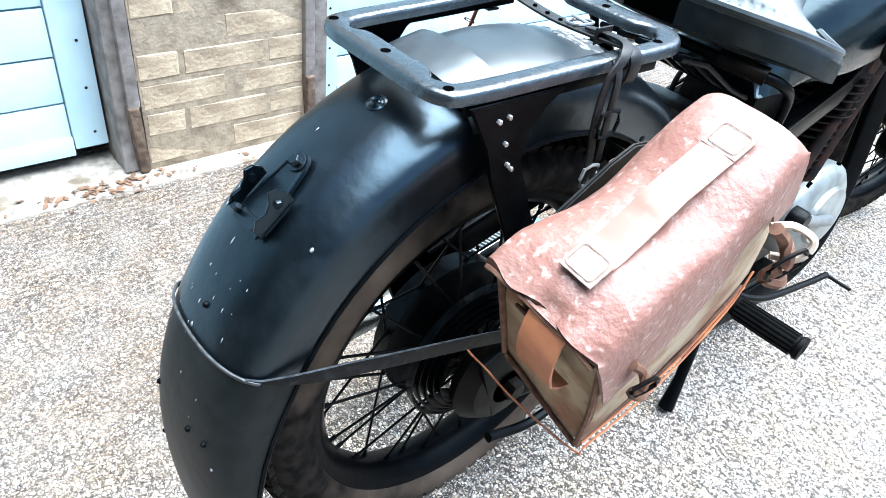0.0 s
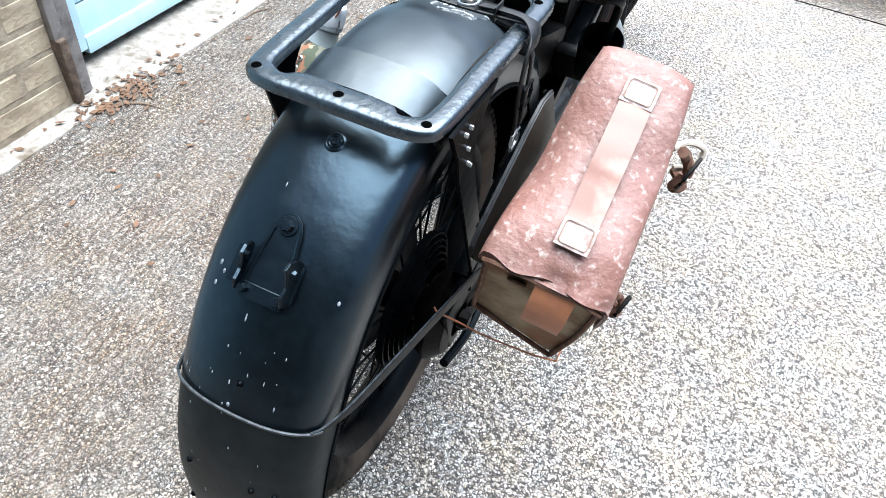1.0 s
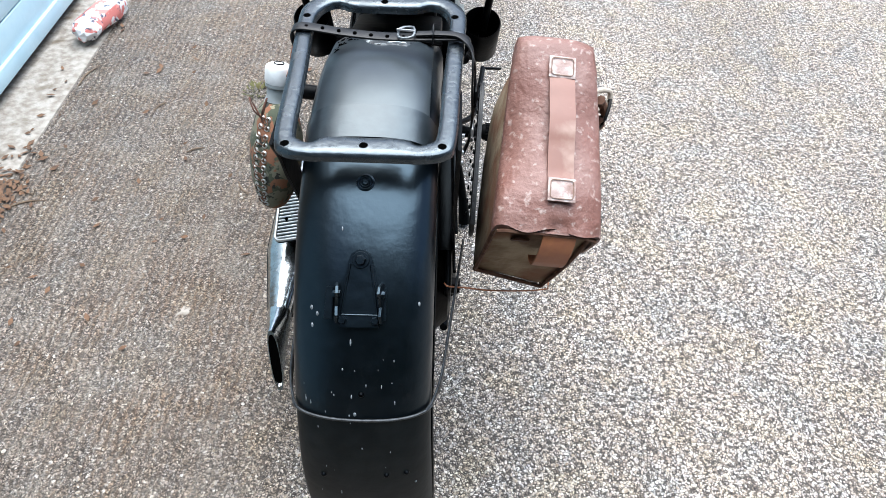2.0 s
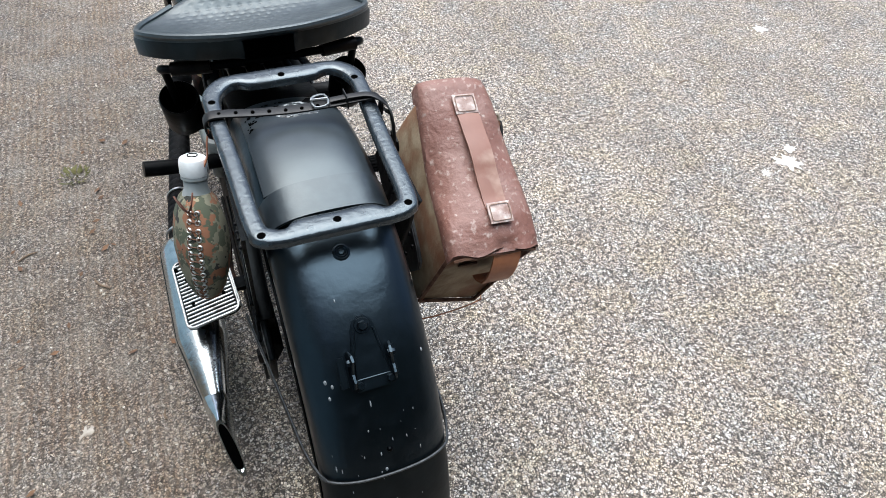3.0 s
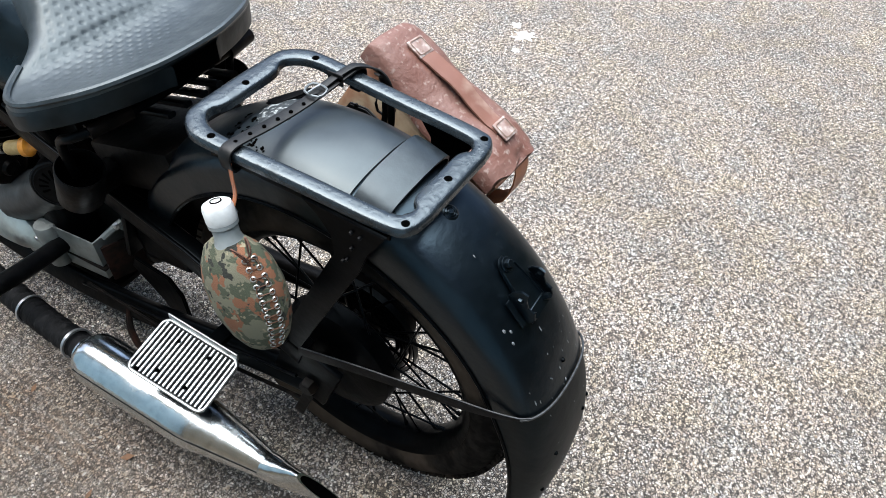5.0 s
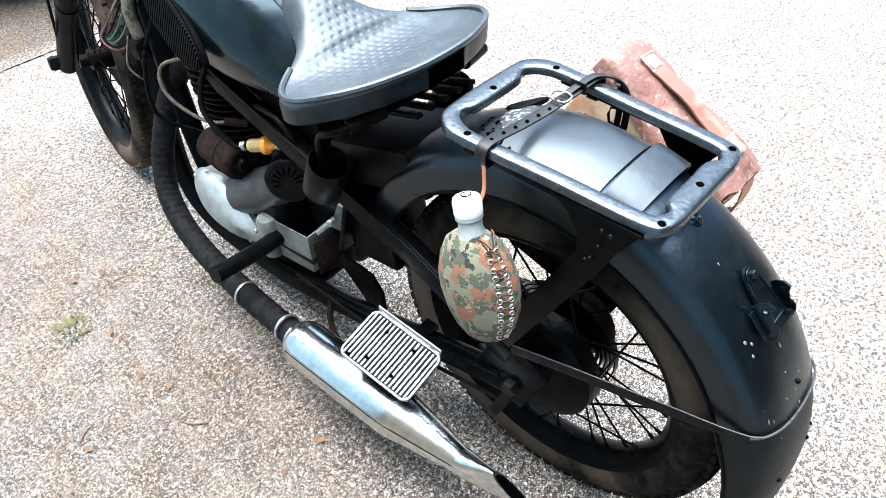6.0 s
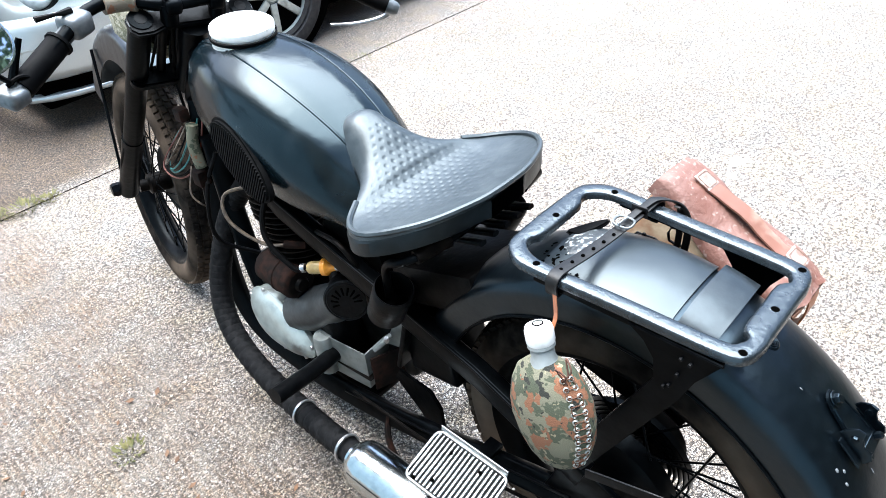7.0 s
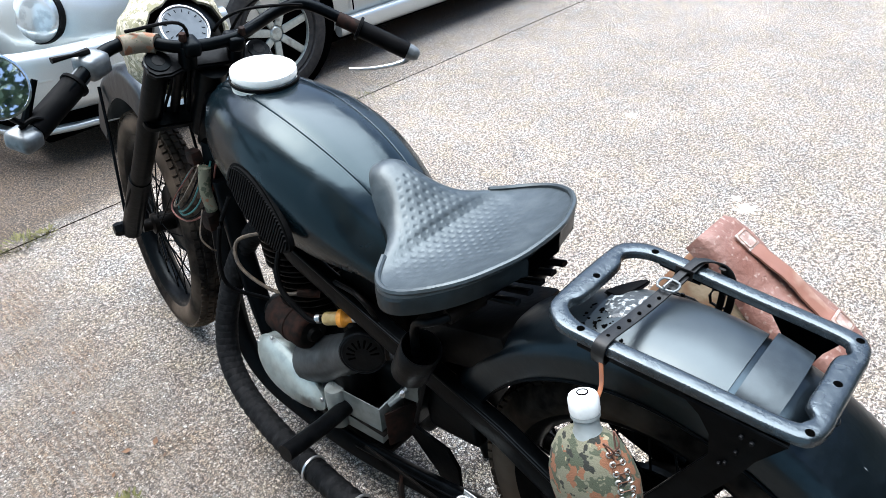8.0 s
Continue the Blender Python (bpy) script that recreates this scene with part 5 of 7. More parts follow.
# exhaust
xp = [(-0.01, 1.12, 0.56), (-0.03, 1.18, 0.52), (-0.062, 1.212, 0.45), (-0.098, 1.222, 0.375), (-0.135, 1.215, 0.295), (-0.165, 1.18, 0.225), (-0.186, 1.10, 0.18), (-0.202, 0.98, 0.164), (-0.214, 0.85, 0.17), (-0.224, 0.74, 0.184), (-0.231, 0.60, 0.2)]
pipe = part("exhaust_pipe", tube(xp, 0.026, 16), M_WRAP, bike, "exhaust pipe bound in black wrap")
pp = smooth_path(xp, 10)
# overlapping turns of wrap
for i in range(8, len(pp) - 2, 2):
    d = (pp[i + 1] - pp[i]).normalized()
    bm = bmesh.new()
    lathe([(0.0255, -0.012), (0.0272, -0.008), (0.0266, 0.008), (0.0255, 0.012)], basis(pp[i], (0.2, 0.3, 1), d + Vector((0.12, 0.05, 0.1))), 18, bm)
    part("wrap_turn", bm, M_WRAP, pipe)
for q, k in ((Vector((-0.2185, 0.81, 0.1745)), 0), (Vector((-0.2305, 0.648, 0.2)), 1)):
    part("clamp", lathe([(0.0275, -0.003), (0.031, -0.003), (0.031, 0.003), (0.0275, 0.003)], basis(q, (1, 0, 0.2), (0, -1, 0.12)), 28), M_STEEL, pipe)
bm = lathe([(0, 0), (0.029, 0), (0.031, 0.008), (0.042, 0.014), (0.048, 0.025), (0.05, 0.045), (0.05, 0.285), (0.048, 0.30), (0.044, 0.32), (0.027, 0.42), (0.0235, 0.44), (0, 0.44)], basis((-0.232, 0.625, 0.196), (1, 0, 0), (0.03, -1, 0.01)), 40)
muffler = part("silencer", bm, M_CHROME, bike, "scratched chrome silencer")
ax0, axd = Vector((-0.232, 0.625, 0.196)), Vector((0.03, -1, 0.01)).normalized()
for up in (1, -1):
    # pressed seam between the two half shells
    run = []
    for d, r in ((0.03, 0.0485), (0.06, 0.0502), (0.28, 0.0502), (0.31, 0.0465), (0.42, 0.0272), (0.438, 0.024)):
        run.append(ax0 + axd * d + Vector((-0.92 * up, 0, 0.39 * up)) * r)
    part("seam", tube(run, 0.0011, 6, smooth=0), M_IRON, muffler)


def fishtail_loop(y, xc, rx, z0, z1, slant, k=1.0):
    """A flattened oval that leans back from top to bottom."""
    L = []
    zc, rz = (z0 + z1) / 2, (z1 - z0) / 2
    for i in range(24):
        t = 2 * math.pi * i / 24
        c, q = math.cos(t), math.sin(t)
        z = zc + rz * k * math.copysign(abs(q) ** 0.8, q)
        L.append(Vector((xc + rx * k * math.copysign(abs(c) ** 0.8, c) + slant * 0.26 * (z1 - z), y - slant * (z1 - z), z)))
    return L


tail = [fishtail_loop(0.188, -0.219, 0.0235, 0.177, 0.224, 0), fishtail_loop(0.168, -0.218, 0.0215, 0.173, 0.229, 0.12), fishtail_loop(0.146, -0.218, 0.0165, 0.169, 0.236, 0.45),
        fishtail_loop(0.128, -0.217, 0.012, 0.166, 0.242, 0.8), fishtail_loop(0.116, -0.217, 0.0105, 0.164, 0.245, 0.95), fishtail_loop(0.116, -0.217, 0.0105, 0.164, 0.245, 0.95, 0.86),
        fishtail_loop(0.134, -0.217, 0.011, 0.168, 0.242, 0.8, 0.84)]
part("fishtail", loft(bmesh.new(), tail), M_CHROME, muffler, "chrome fishtail end")
# black plug paints the shade inside the tail's mouth
part("fishtail_plug", loft(bmesh.new(), [fishtail_loop(0.119, -0.217, 0.0105, 0.165, 0.244, 0.94, 0.85), fishtail_loop(0.128, -0.217, 0.011, 0.167, 0.242, 0.85, 0.82)]), M_DARK, muffler, "black plug standing for the mouth's dark inside")
# ribbed footboard over the silencer
FBM = pose(-0.190, 0.376, 0.306, 8.0, -13.0, 1.7)
fb = part("footboard", prism(round_rect(0.106, 0.160, 0.014, 4), 0.006, FBM, 0.002), M_IRON, bike, "worn alloy footboard with raised ribs")
part("rim", sweep(bmesh.new(), [FBM @ Vector((x, y, 0.005)) for x, y in round_rect(0.102, 0.156, 0.013, 5)], round_rect(0.005, 0.006, 0.002, 2), True), M_BOARD, fb)
for k in range(18):
    part("rib", box(0.095, 0.0048, 0.005, FBM @ pose(0, -0.0705 + k * 0.0083, 0.0045), 0.0012, 1), M_BOARD, fb)
part("inner_lip", sweep(bmesh.new(), [FBM @ Vector((0.055, y, 0.010)) for y in (-0.072, 0, 0.074)], round_rect(0.003, 0.018, 0.0012, 2)), M_BOARD, fb)
for x, y in ((-0.03, 0.03), (0.028, 0.032), (0.03, -0.03), (-0.03, -0.028), (-0.045, 0.062)):
    part("screw", lathe([(0, 0.0085), (0.0035, 0.0085), (0.004, 0.006), (0.004, 0.003), (0, 0.003)], FBM @ pose(x, y, 0), 10), M_DARK, fb)
part("footboard_arm", box(0.07, 0.03, 0.012, pose(-0.118, 0.37, 0.302), 0.003), M_BLACK, fb)

# front end, turned a little to the right
STEER = radians(-12)
axis_p, axis_d = Vector((0, 1.21, 0.92)), Vector((0, -0.62, 0.78)).normalized()
SM = Matrix.Translation(axis_p) @ Matrix.Rotation(STEER, 4, axis_d) @ Matrix.Translation(-axis_p)
wheel("front_wheel", SM @ pose(0, FX, FZ), 1, "spoked front wheel with black rim")
for sx in (-1, 1):
    leg = part("fork_leg", tube([SM @ Vector(p) for p in ((sx * 0.105, 1.225, 0.925), (sx * 0.105, 1.42, 0.685), (sx * 0.105, 1.55, 0.53), (sx * 0.105, FX - 0.01, 0.335))], 0.024, 16, smooth=3), M_BLACK, bike, "black telescopic fork leg")
    part("slider", tube([SM @ Vector(p) for p in ((sx * 0.105, 1.52, 0.567), (sx * 0.105, FX - 0.005, 0.335))], 0.027, 16, smooth=0), M_BLACK, leg)
    part("fork_cap", lathe([(0, 0.012), (0.012, 0.012), (0.014, 0.008), (0.024, 0.006), (0.026, -0.006), (0, -0.006)], SM @ basis((sx * 0.105, 1.232, 0.916), (1, 0, 0), axis_d), 20), M_IRON, leg)
    part("cap_ring", lathe([(0.0225, 0.0065), (0.0245, 0.008), (0.027, 0.006), (0.027, 0.0), (0.0225, 0.0)], SM @ basis((sx * 0.105, 1.232, 0.916), (1, 0, 0), axis_d), 24), M_STEEL, leg)
    part("axle_lug", bolt(SM @ Vector((sx * 0.12, FX, FZ + 0.01)), SM.to_3x3() @ Vector((sx, 0, 0)), 0.02, 0.03), M_BLACK, leg)
    part("guard_stay", tube([SM @ Vector(p) for p in ((sx * 0.11, FX + 0.01, FZ + 0.01), (sx * 0.085, FX + 0.12, 0.55), (sx * 0.07, FX + 0.20, 0.69))], 0.0045, 8, smooth=0), M_BLACK, bike)
    part("yoke_clamp", box(0.034, 0.045, 0.03, SM @ pose(sx * 0.045, 1.208, 0.95, 20, 0, 0), 0.01, 3), M_BLACK, bike)
    part("clamp_post", tube([SM @ Vector((sx * 0.05, 1.22, 0.91)), SM @ Vector((sx * 0.05, 1.21, 0.95))], 0.018, 14, smooth=0), M_BLACK, bike)
    part("clamp_bolt", bolt(SM @ Vector((sx * 0.06, 1.2, 0.968)), (0, -0.3, 1), 0.008, 0.01), M_RUST, bike)
part("top_yoke", prism([(-0.133, -0.014), (-0.12, -0.027), (-0.09, -0.027), (-0.06, -0.016), (0.06, -0.016), (0.09, -0.027), (0.12, -0.027), (0.133, -0.014), (0.133, 0.014), (0.12, 0.027), (0.09, 0.027), (0.05, 0.024), (-0.05, 0.024), (-0.09, 0.027), (-0.12, 0.027), (-0.133, 0.014)], 0.016, SM @ basis((0, 1.226, 0.912), (1, 0, 0), axis_d), 0.004), M_IRON, bike, "dark cast top yoke")
part("bottom_yoke", prism(round_rect(0.25, 0.05, 0.02, 5), 0.02, SM @ basis((0, 1.335, 0.77), (1, 0, 0), axis_d), 0.004), M_BLACK, bike)
# front mudguard
fpath = []
for i in range(31):
    a = radians(-8 + 104 * i / 30)
    fpath.append((SM @ Vector((0, FX - 0.03 + 0.405 * math.cos(a + radians(30)), FZ + 0.06 + 0.405 * math.sin(a + radians(30)))), SM.to_3x3() @ Vector((0, math.cos(a + radians(30)), math.sin(a + radians(30))))))
sec = fender_section(0.064, 0.092, 0.035)
sec2 = fender_section(0.064, 0.092, 0.035, 0.003)
sidev = SM.to_3x3() @ Vector((1, 0, 0))
part("front_mudguard", loft(bmesh.new(), [[p + sidev * x - nn * d for x, d in sec + sec2[::-1]] for p, nn in fpath]), M_GUARD, bike, "blue-black front mudguard", 50)
# handlebar
HB = [*map(Vector, ((-0.378, 1.190, 0.900), (-0.270, 1.222, 0.948), (-0.194, 1.260, 0.974), (-0.130, 1.278, 0.976), (-0.090, 1.262, 0.966), (-0.060, 1.228, 0.957), (-0.012, 1.212, 0.950), (0.050, 1.197, 0.951),
                   (0.112, 1.212, 0.957), (0.186, 1.214, 0.973), (0.238, 1.188, 0.972), (0.309, 1.106, 0.915), (0.378, 1.024, 0.857)))]
bar = part("handlebar", tube(HB, 0.0125, 12), M_BLACK, bike, "black swept-back handlebar")
for s0, s1, e, a in (("l", HB[2], HB[0], HB[1]), ("r", HB[-3], HB[-1], HB[-2])):
    d = (e - s1).normalized()
    g0, g1 = e - d * 0.128, e - d * 0.012
    grip = part("grip", tube([g0, (g0 + g1) / 2, g1], 0.0222 if s0 == 'l' else 0.019, 16, smooth=2), M_RUBBER, bike, "black rubber handlebar grip")
    part("grip_flange", lathe([(0.017, -0.004), (0.0255, -0.003), (0.0255, 0.003), (0.017, 0.004)], basis(g0, (0, 0, 1), d), 18), M_RUBBER, grip)
    part("bar_end", lathe([(0, 0.024), (0.010, 0.023), (0.015, 0.016), (0.017, 0.0), (0.018, -0.012), (0, -0.012)], basis(g1 + d * 0.004, (0, 0, 1), d), 18), M_CAST, bike, "bare metal bar-end fitting")
    # lever pivoted on the bar end
    if s0 == "l":
        part("lever_bracket", box(0.045, 0.05, 0.034, basis(g1 + d * 0.016 + Vector((-0.006, 0, 0.0)), d, (0.1, -0.3, 1)), 0.013, 3), M_CAST, bike, "cast alloy lever bracket on the bar end")
        part("lever", tube([(-0.384, 1.196, 0.902), (-0.372, 1.2, 0.921), (-0.357, 1.2, 0.947), (-0.334, 1.2, 0.984)], 0.005, 8, radii=[0.008, 0.0085, 0.007, 0.0055]), M_BLACK, bike, "black bar-end lever")
        part("lever_clip", tube([g1 + Vector((-0.02, -0.006, 0.014)), g1 + Vector((0.004, -0.012, 0.024)), g1 + Vector((0.026, -0.006, 0.012))], 0.004, 8), M_RUBBER, bike)
    else:
        lv = [g1 + d * 0.012, Vector((0.374, 1.045, 0.836)), Vector((0.345, 1.07, 0.828)), Vector((0.31, 1.10, 0.826)), Vector((0.28, 1.132, 0.828))]
        part("lever", tube(lv, 0.005, 8, radii=[0.008, 0.006, 0.0045, 0.004, 0.0035]), M_STEEL, bike, "inverted bar-end lever")
    part("grip_collar", tube([g0 - d * 0.05, g0 - d * 0.004], 0.0155, 14, smooth=0), M_RUST if s0 == "r" else M_CAST, bike)
d = (HB[0] - HB[2]).normalized()
sw = HB[0] - d * 0.182
part("switch_body", box(0.056, 0.05, 0.044, basis(sw, d, (0, -0.2, 1)), 0.015, 3), M_CAST, bike, "cast alloy dip-switch housing")
part("switch_lever", tube([sw + Vector((0, 0, 0.024)), sw + Vector((-0.03, -0.01, 0.028)), sw + Vector((-0.068, -0.012, 0.03))], 0.004, 8, radii=[0.008, 0.0035, 0.006]), M_DIRTY, bike)
part("clip", bolt(sw - d * 0.03 + Vector((0, 0, -0.02)), (0, 0, -1), 0.008, 0.01), M_DIRTY, bike)
part("bar_wrap", tube([HB[3] * 0.7 + HB[2] * 0.3, (HB[3] + HB[4]) / 2, HB[4], HB[4] * 0.85 + HB[5] * 0.15], 0.0195, 12), M_CAMO3, bike, "camouflage cloth wound round the bar")
# control cables
for pts in ([HB[3] + Vector((0, 0, 0.02)), HB[5] + Vector((0, -0.03, 0.05)), HB[5] + Vector((0.03, 0.02, -0.02)), SM @ Vector((-0.03, 1.31, 0.80))],
            [HB[-3], HB[-4] + Vector((-0.02, -0.02, 0.015)), HB[-5] + Vector((-0.03, 0.02, 0.03)), SM @ Vector((0.05, 1.34, 0.93)), SM @ Vector((0.04, 1.37, 0.80))],
            [HB[-3], HB[-4] + Vector((-0.01, 0.02, 0.03)), HB[-5] + Vector((0.0, 0.07, 0.0)), SM @ Vector((0.06, 1.40, 0.80))],
            [SM @ Vector((-0.02, 1.27, 0.90)), SM @ Vector((-0.03, 1.33, 0.80)), (-0.04, 1.30, 0.62), (-0.05, 1.2, 0.55)],
            [SM @ Vector((0.02, 1.27, 0.90)), SM @ Vector((0.01, 1.34, 0.80)), (0.0, 1.32, 0.65), (-0.02, 1.2, 0.55)],
            [SM @ Vector((-0.06, 1.28, 0.88)), SM @ Vector((-0.09, 1.40, 0.70)), SM @ Vector((-0.13, 1.55, 0.52)), SM @ Vector((-0.12, FX - 0.03, 0.38))]):
    part("control_cable", tube(pts, 0.0035, 7), M_RUBBER, bike)
for x in (-0.055, -0.02, 0.02):
    part("shroud_tube", tube([SM @ Vector((x, 1.255, 0.90)), SM @ Vector((x, 1.33, 0.79))], 0.010, 10, smooth=0), M_IRON, bike)
# headlamp shell with speedometer
HLM = SM @ basis((0, 1.395, 0.912), (1, 0, 0), (0, 1, -0.12))
lamp = part("headlamp", lathe([(0, -0.10), (0.035, -0.095), (0.07, -0.065), (0.088, -0.02), (0.092, 0.03), (0.098, 0.036), (0.098, 0.046), (0.088, 0.052), (0, 0.06)], HLM, 40), M_BLACK, bike, "black headlamp shell with a speedometer")
SPM = basis((0.004, 1.312, 0.958), (1, 0, 0), (-0.05, -0.74, 0.67))
part("speedometer", lathe([(0, 0.010), (0.046, 0.010), (0.0475, 0.014), (0.0505, 0.014), (0.052, 0.008), (0.058, -0.03), (0, -0.03)], SPM, 40), M_STEEL, lamp, "chrome-rimmed speedometer")
part("dial", lathe([(0, 0.0115), (0.045, 0.0115), (0.045, 0.006), (0, 0.006)], SPM, 40), M_DIAL, lamp, "pale grey speedometer dial")
for k in range(13):
    a = radians(-40 + k * 21.7)
    part("tick", box(0.007, 0.0014, 0.0006, SPM @ Matrix.Rotation(a, 4, "Z") @ pose(0.038, 0, 0.012), 0), M_DARK, lamp)
part("needle", box(0.032, 0.0018, 0.0008, SPM @ Matrix.Rotation(radians(205), 4, "Z") @ pose(0.014, 0, 0.0125), 0), M_DARK, lamp)
# round mirror on the left bar
mc = Vector((-0.412, 1.14, 1.010))
MM = basis(mc, (1, 0, 0), (0.10, -1, 0.55)) @ Matrix.Scale(0.86, 4)
mir = part("mirror", lathe([(0, -0.035), (0.03, -0.03), (0.055, -0.012), (0.062, 0.0), (0.062, 0.006), (0.058, 0.007), (0.057, 0.002), (0, 0.002)], MM, 40), M_CHROME, bike, "round chrome-rimmed mirror")
part("glass", lathe([(0, 0.004), (0.057, 0.004), (0.057, 0.0025), (0, 0.0025)], MM, 40), M_MIRROR, mir)
part("stem", tube([mc + Vector((0.0, 0.02, -0.02)), mc + Vector((0.012, 0.032, -0.06)), HB[0] + Vector((0, 0, 0.02))], 0.005, 8), M_IRON, mir)

# ---------------------------------------------------------------- saddlebag
BO = Vector((0.22, 0.15, 0.43))
bag = thing("saddlebag", "worn brown leather saddlebag hung beside the rear wheel", "bag", BO)
U = Vector((0.012, 0.235, 0.132)).normalized()
BM = Matrix.Translation(-BO) @ basis((0.230, 0.027, 0.634), (1, 0, -0.10), Vector((1, 0, -0.10)).cross(U))
# local: x across, y along the bag, z out of the lid


def lean(y, z):
    """The rear end hangs upright, not square to the sloping lid."""
    return 0.15 * z * max(0.0, 1 - y / 0.27)


def bag_ring(y, wt, h, wb, hi):
    """One closed cross section of the body, from lid edge down and round; the inner side is shallower (hi) than the outer (h)."""
    L = [(-wt / 2 + 0.006, -0.028), (-wt / 4, -0.006), (0, 0.006), (wt / 4, 0.008), (wt / 2, 0.0), (wt / 2 + 0.003, -h * 0.3), (wt / 2 * 0.95 + 0.004, -h * 0.6), (wb / 2 - 0.004, -h * 0.96), (wb / 2 - 0.012, -h), (0, -(h + hi) / 2 - 0.006),
         (-wt / 2 - 0.002, -hi - 0.006), (-wt / 2 - 0.006, -hi + 0.004), (-wt / 2 - 0.004, -hi * 0.6), (-wt / 2, -hi * 0.3)]
    return [BM @ Vector((x, y + lean(y, z), z)) for x, z in L]


bm = loft(bmesh.new(), [bag_ring(*r) for r in ((0.0, 0.126, 0.232, 0.108, 0.180), (0.004, 0.130, 0.240, 0.112, 0.188), (0.08, 0.126, 0.243, 0.112, 0.196), (0.16, 0.117, 0.243, 0.11, 0.20), (0.225, 0.104, 0.236, 0.10, 0.20), (0.248, 0.096, 0.226, 0.095, 0.19), (0.256, 0.086, 0.205, 0.085, 0.18))])
body = part("body", bm, M_CANVAS, bag, "faded hide body with stitched edges", 45)


def lid_top(x, y):
    """Height of the lid: domed across, sagging between the raised rear and front ends, a little crumpled."""
    w = float(np.interp(y, [0, 0.14, 0.22, 0.262], [0.0665, 0.061, 0.055, 0.050]))
    t = max(-1, min(1, x / w))
    z = float(np.interp(y, [-0.012, 0.03, 0.09, 0.15, 0.21, 0.25, 0.265], [0.018, 0.024, 0.018, 0.014, 0.018, 0.018, 0.010]))
    z += 0.006 * (1 - t * t) - 0.006 * t ** 6 - (0.020 * t * t * math.exp(-((y - 0.12) / 0.06) ** 2) if t < 0 else 0)
    z += 0.0020 * math.sin(y * 47 + x * 20) * math.cos(x * 61) + 0.0015 * noise.noise(Vector((x * 55, y * 55, 3.1)))
    return z, w


loops = []
for y in np.linspace(-0.014, 0.264, 40):
    w = lid_top(0, max(0, y))[1]
    ts = np.linspace(-1, 1, 25)
    drop = 0.008 if y < 0.24 else 0.020
    flapr = 0.072 + 0.010 * math.sin(y * 23) - (0.03 if 0.17 < y < 0.225 else 0)
    curl = 0.004 * math.sin(7 * y / 0.03) if y < 0 else 0
    top = [Vector((w * 1.035 * t * (1 - 0.10 * math.exp(-((y - 0.12) / 0.06) ** 2) if t < 0 else 1), y + (0.004 * math.sin(6 * t + 1) if y < 0 else 0), lid_top(w * t, y)[0] - (0.005 * math.sin(4 * t + 0.6) ** 2 if y < 0 else 0))) for t in ts]
    right = [Vector((w * 1.085, y, 0.004)), Vector((w * 1.115, y, -0.010)), Vector((w * 1.125, y, -flapr * 0.6 - 0.006)), Vector((w * 1.11, y, -flapr - 0.012 + curl))]
    right_in = [Vector((w * 1.07, y, -flapr - 0.012 + curl)), Vector((w * 1.06, y, -0.016)), Vector((w * 1.04, y, 0.0))]
    under = [Vector((w * 1.0 * t, y, lid_top(w * t, y)[0] - 0.0045)) for t in ts[::-1]]
    waist = 1 - 0.07 * math.exp(-((y - 0.12) / 0.06) ** 2)
    left = [Vector((-w * 1.06 * waist, y, -drop - 0.02 * (1 - waist) / 0.07)), Vector((-w * 1.09 * waist, y, -drop - 0.02 * (1 - waist) / 0.07)), Vector((-w * 1.085 * waist, y, 0.004 - 0.018 * (1 - waist) / 0.07))]
    loops.append([BM @ p for p in top + right + right_in + under + left])
lid = part("lid", loft(bmesh.new(), loops), M_LEATHER, bag, "scuffed brown leather lid with chalky pale spots", 50)
# long handle strip with a bleached stitched patch at each end
strip = []
for y in np.linspace(0.04, 0.222, 30):
    u = (y - 0.04) / 0.182
    lift = 0.003 + 0.010 * math.sin(math.pi * u) ** 2
    x0 = 0.009 - 0.004 * u
    hw = 0.0175
    z = lid_top(x0, y)[0] + lift
    strip.append([BM @ Vector(p) for p in ((x0 - hw, y, z - 0.0005), (x0, y, z + 0.001), (x0 + hw, y, z - 0.0005), (x0 + hw, y, z - 0.0035), (x0 - hw, y, z - 0.0035))])
part("handle_strip", loft(bmesh.new(), strip), M_STRIP, bag, "smooth tan leather handle strip")
for y, x0 in ((0.038, 0.009), (0.214, 0.005)):
    pt = part("patch", box(0.037, 0.032, 0.003, BM @ pose(x0, y, lid_top(x0, y)[0] + 0.0052), 0.0015, 2), M_PATCH, bag, "stitched leather patch bleached pale")
    part("stitching", sweep(bmesh.new(), [BM @ Vector((x0 + a, y + b, lid_top(x0, y)[0] + 0.0078)) for a, b in round_rect(0.030, 0.025, 0.004, 3)], round_rect(0.0012, 0.001, 0.0004, 1), True), M_THREAD, pt)
# rear end: closing strap, piping along the edges
ends = []
for z, d in ((0.012, -0.014), (0.002, -0.024), (-0.016, -0.034), (-0.036, -0.040), (-0.056, -0.042), (-0.074, -0.034), (-0.084, -0.024)):
    ends.append([BM @ Vector((0.016 + x, d + e, z)) for x, e in ((-0.022, 0.0012), (0.022, 0.0012), (0.022, -0.0018), (-0.022, -0.0018))])
part("end_strap", loft(bmesh.new(), ends), M_TAN, bag, "bright tan leather end strap")
part("torn_notch", box(0.022, 0.004, 0.030, BM @ pose(-0.026, -0.012, -0.045, 10, 0, 0), 0.0015, 1), M_PIPING, bag)
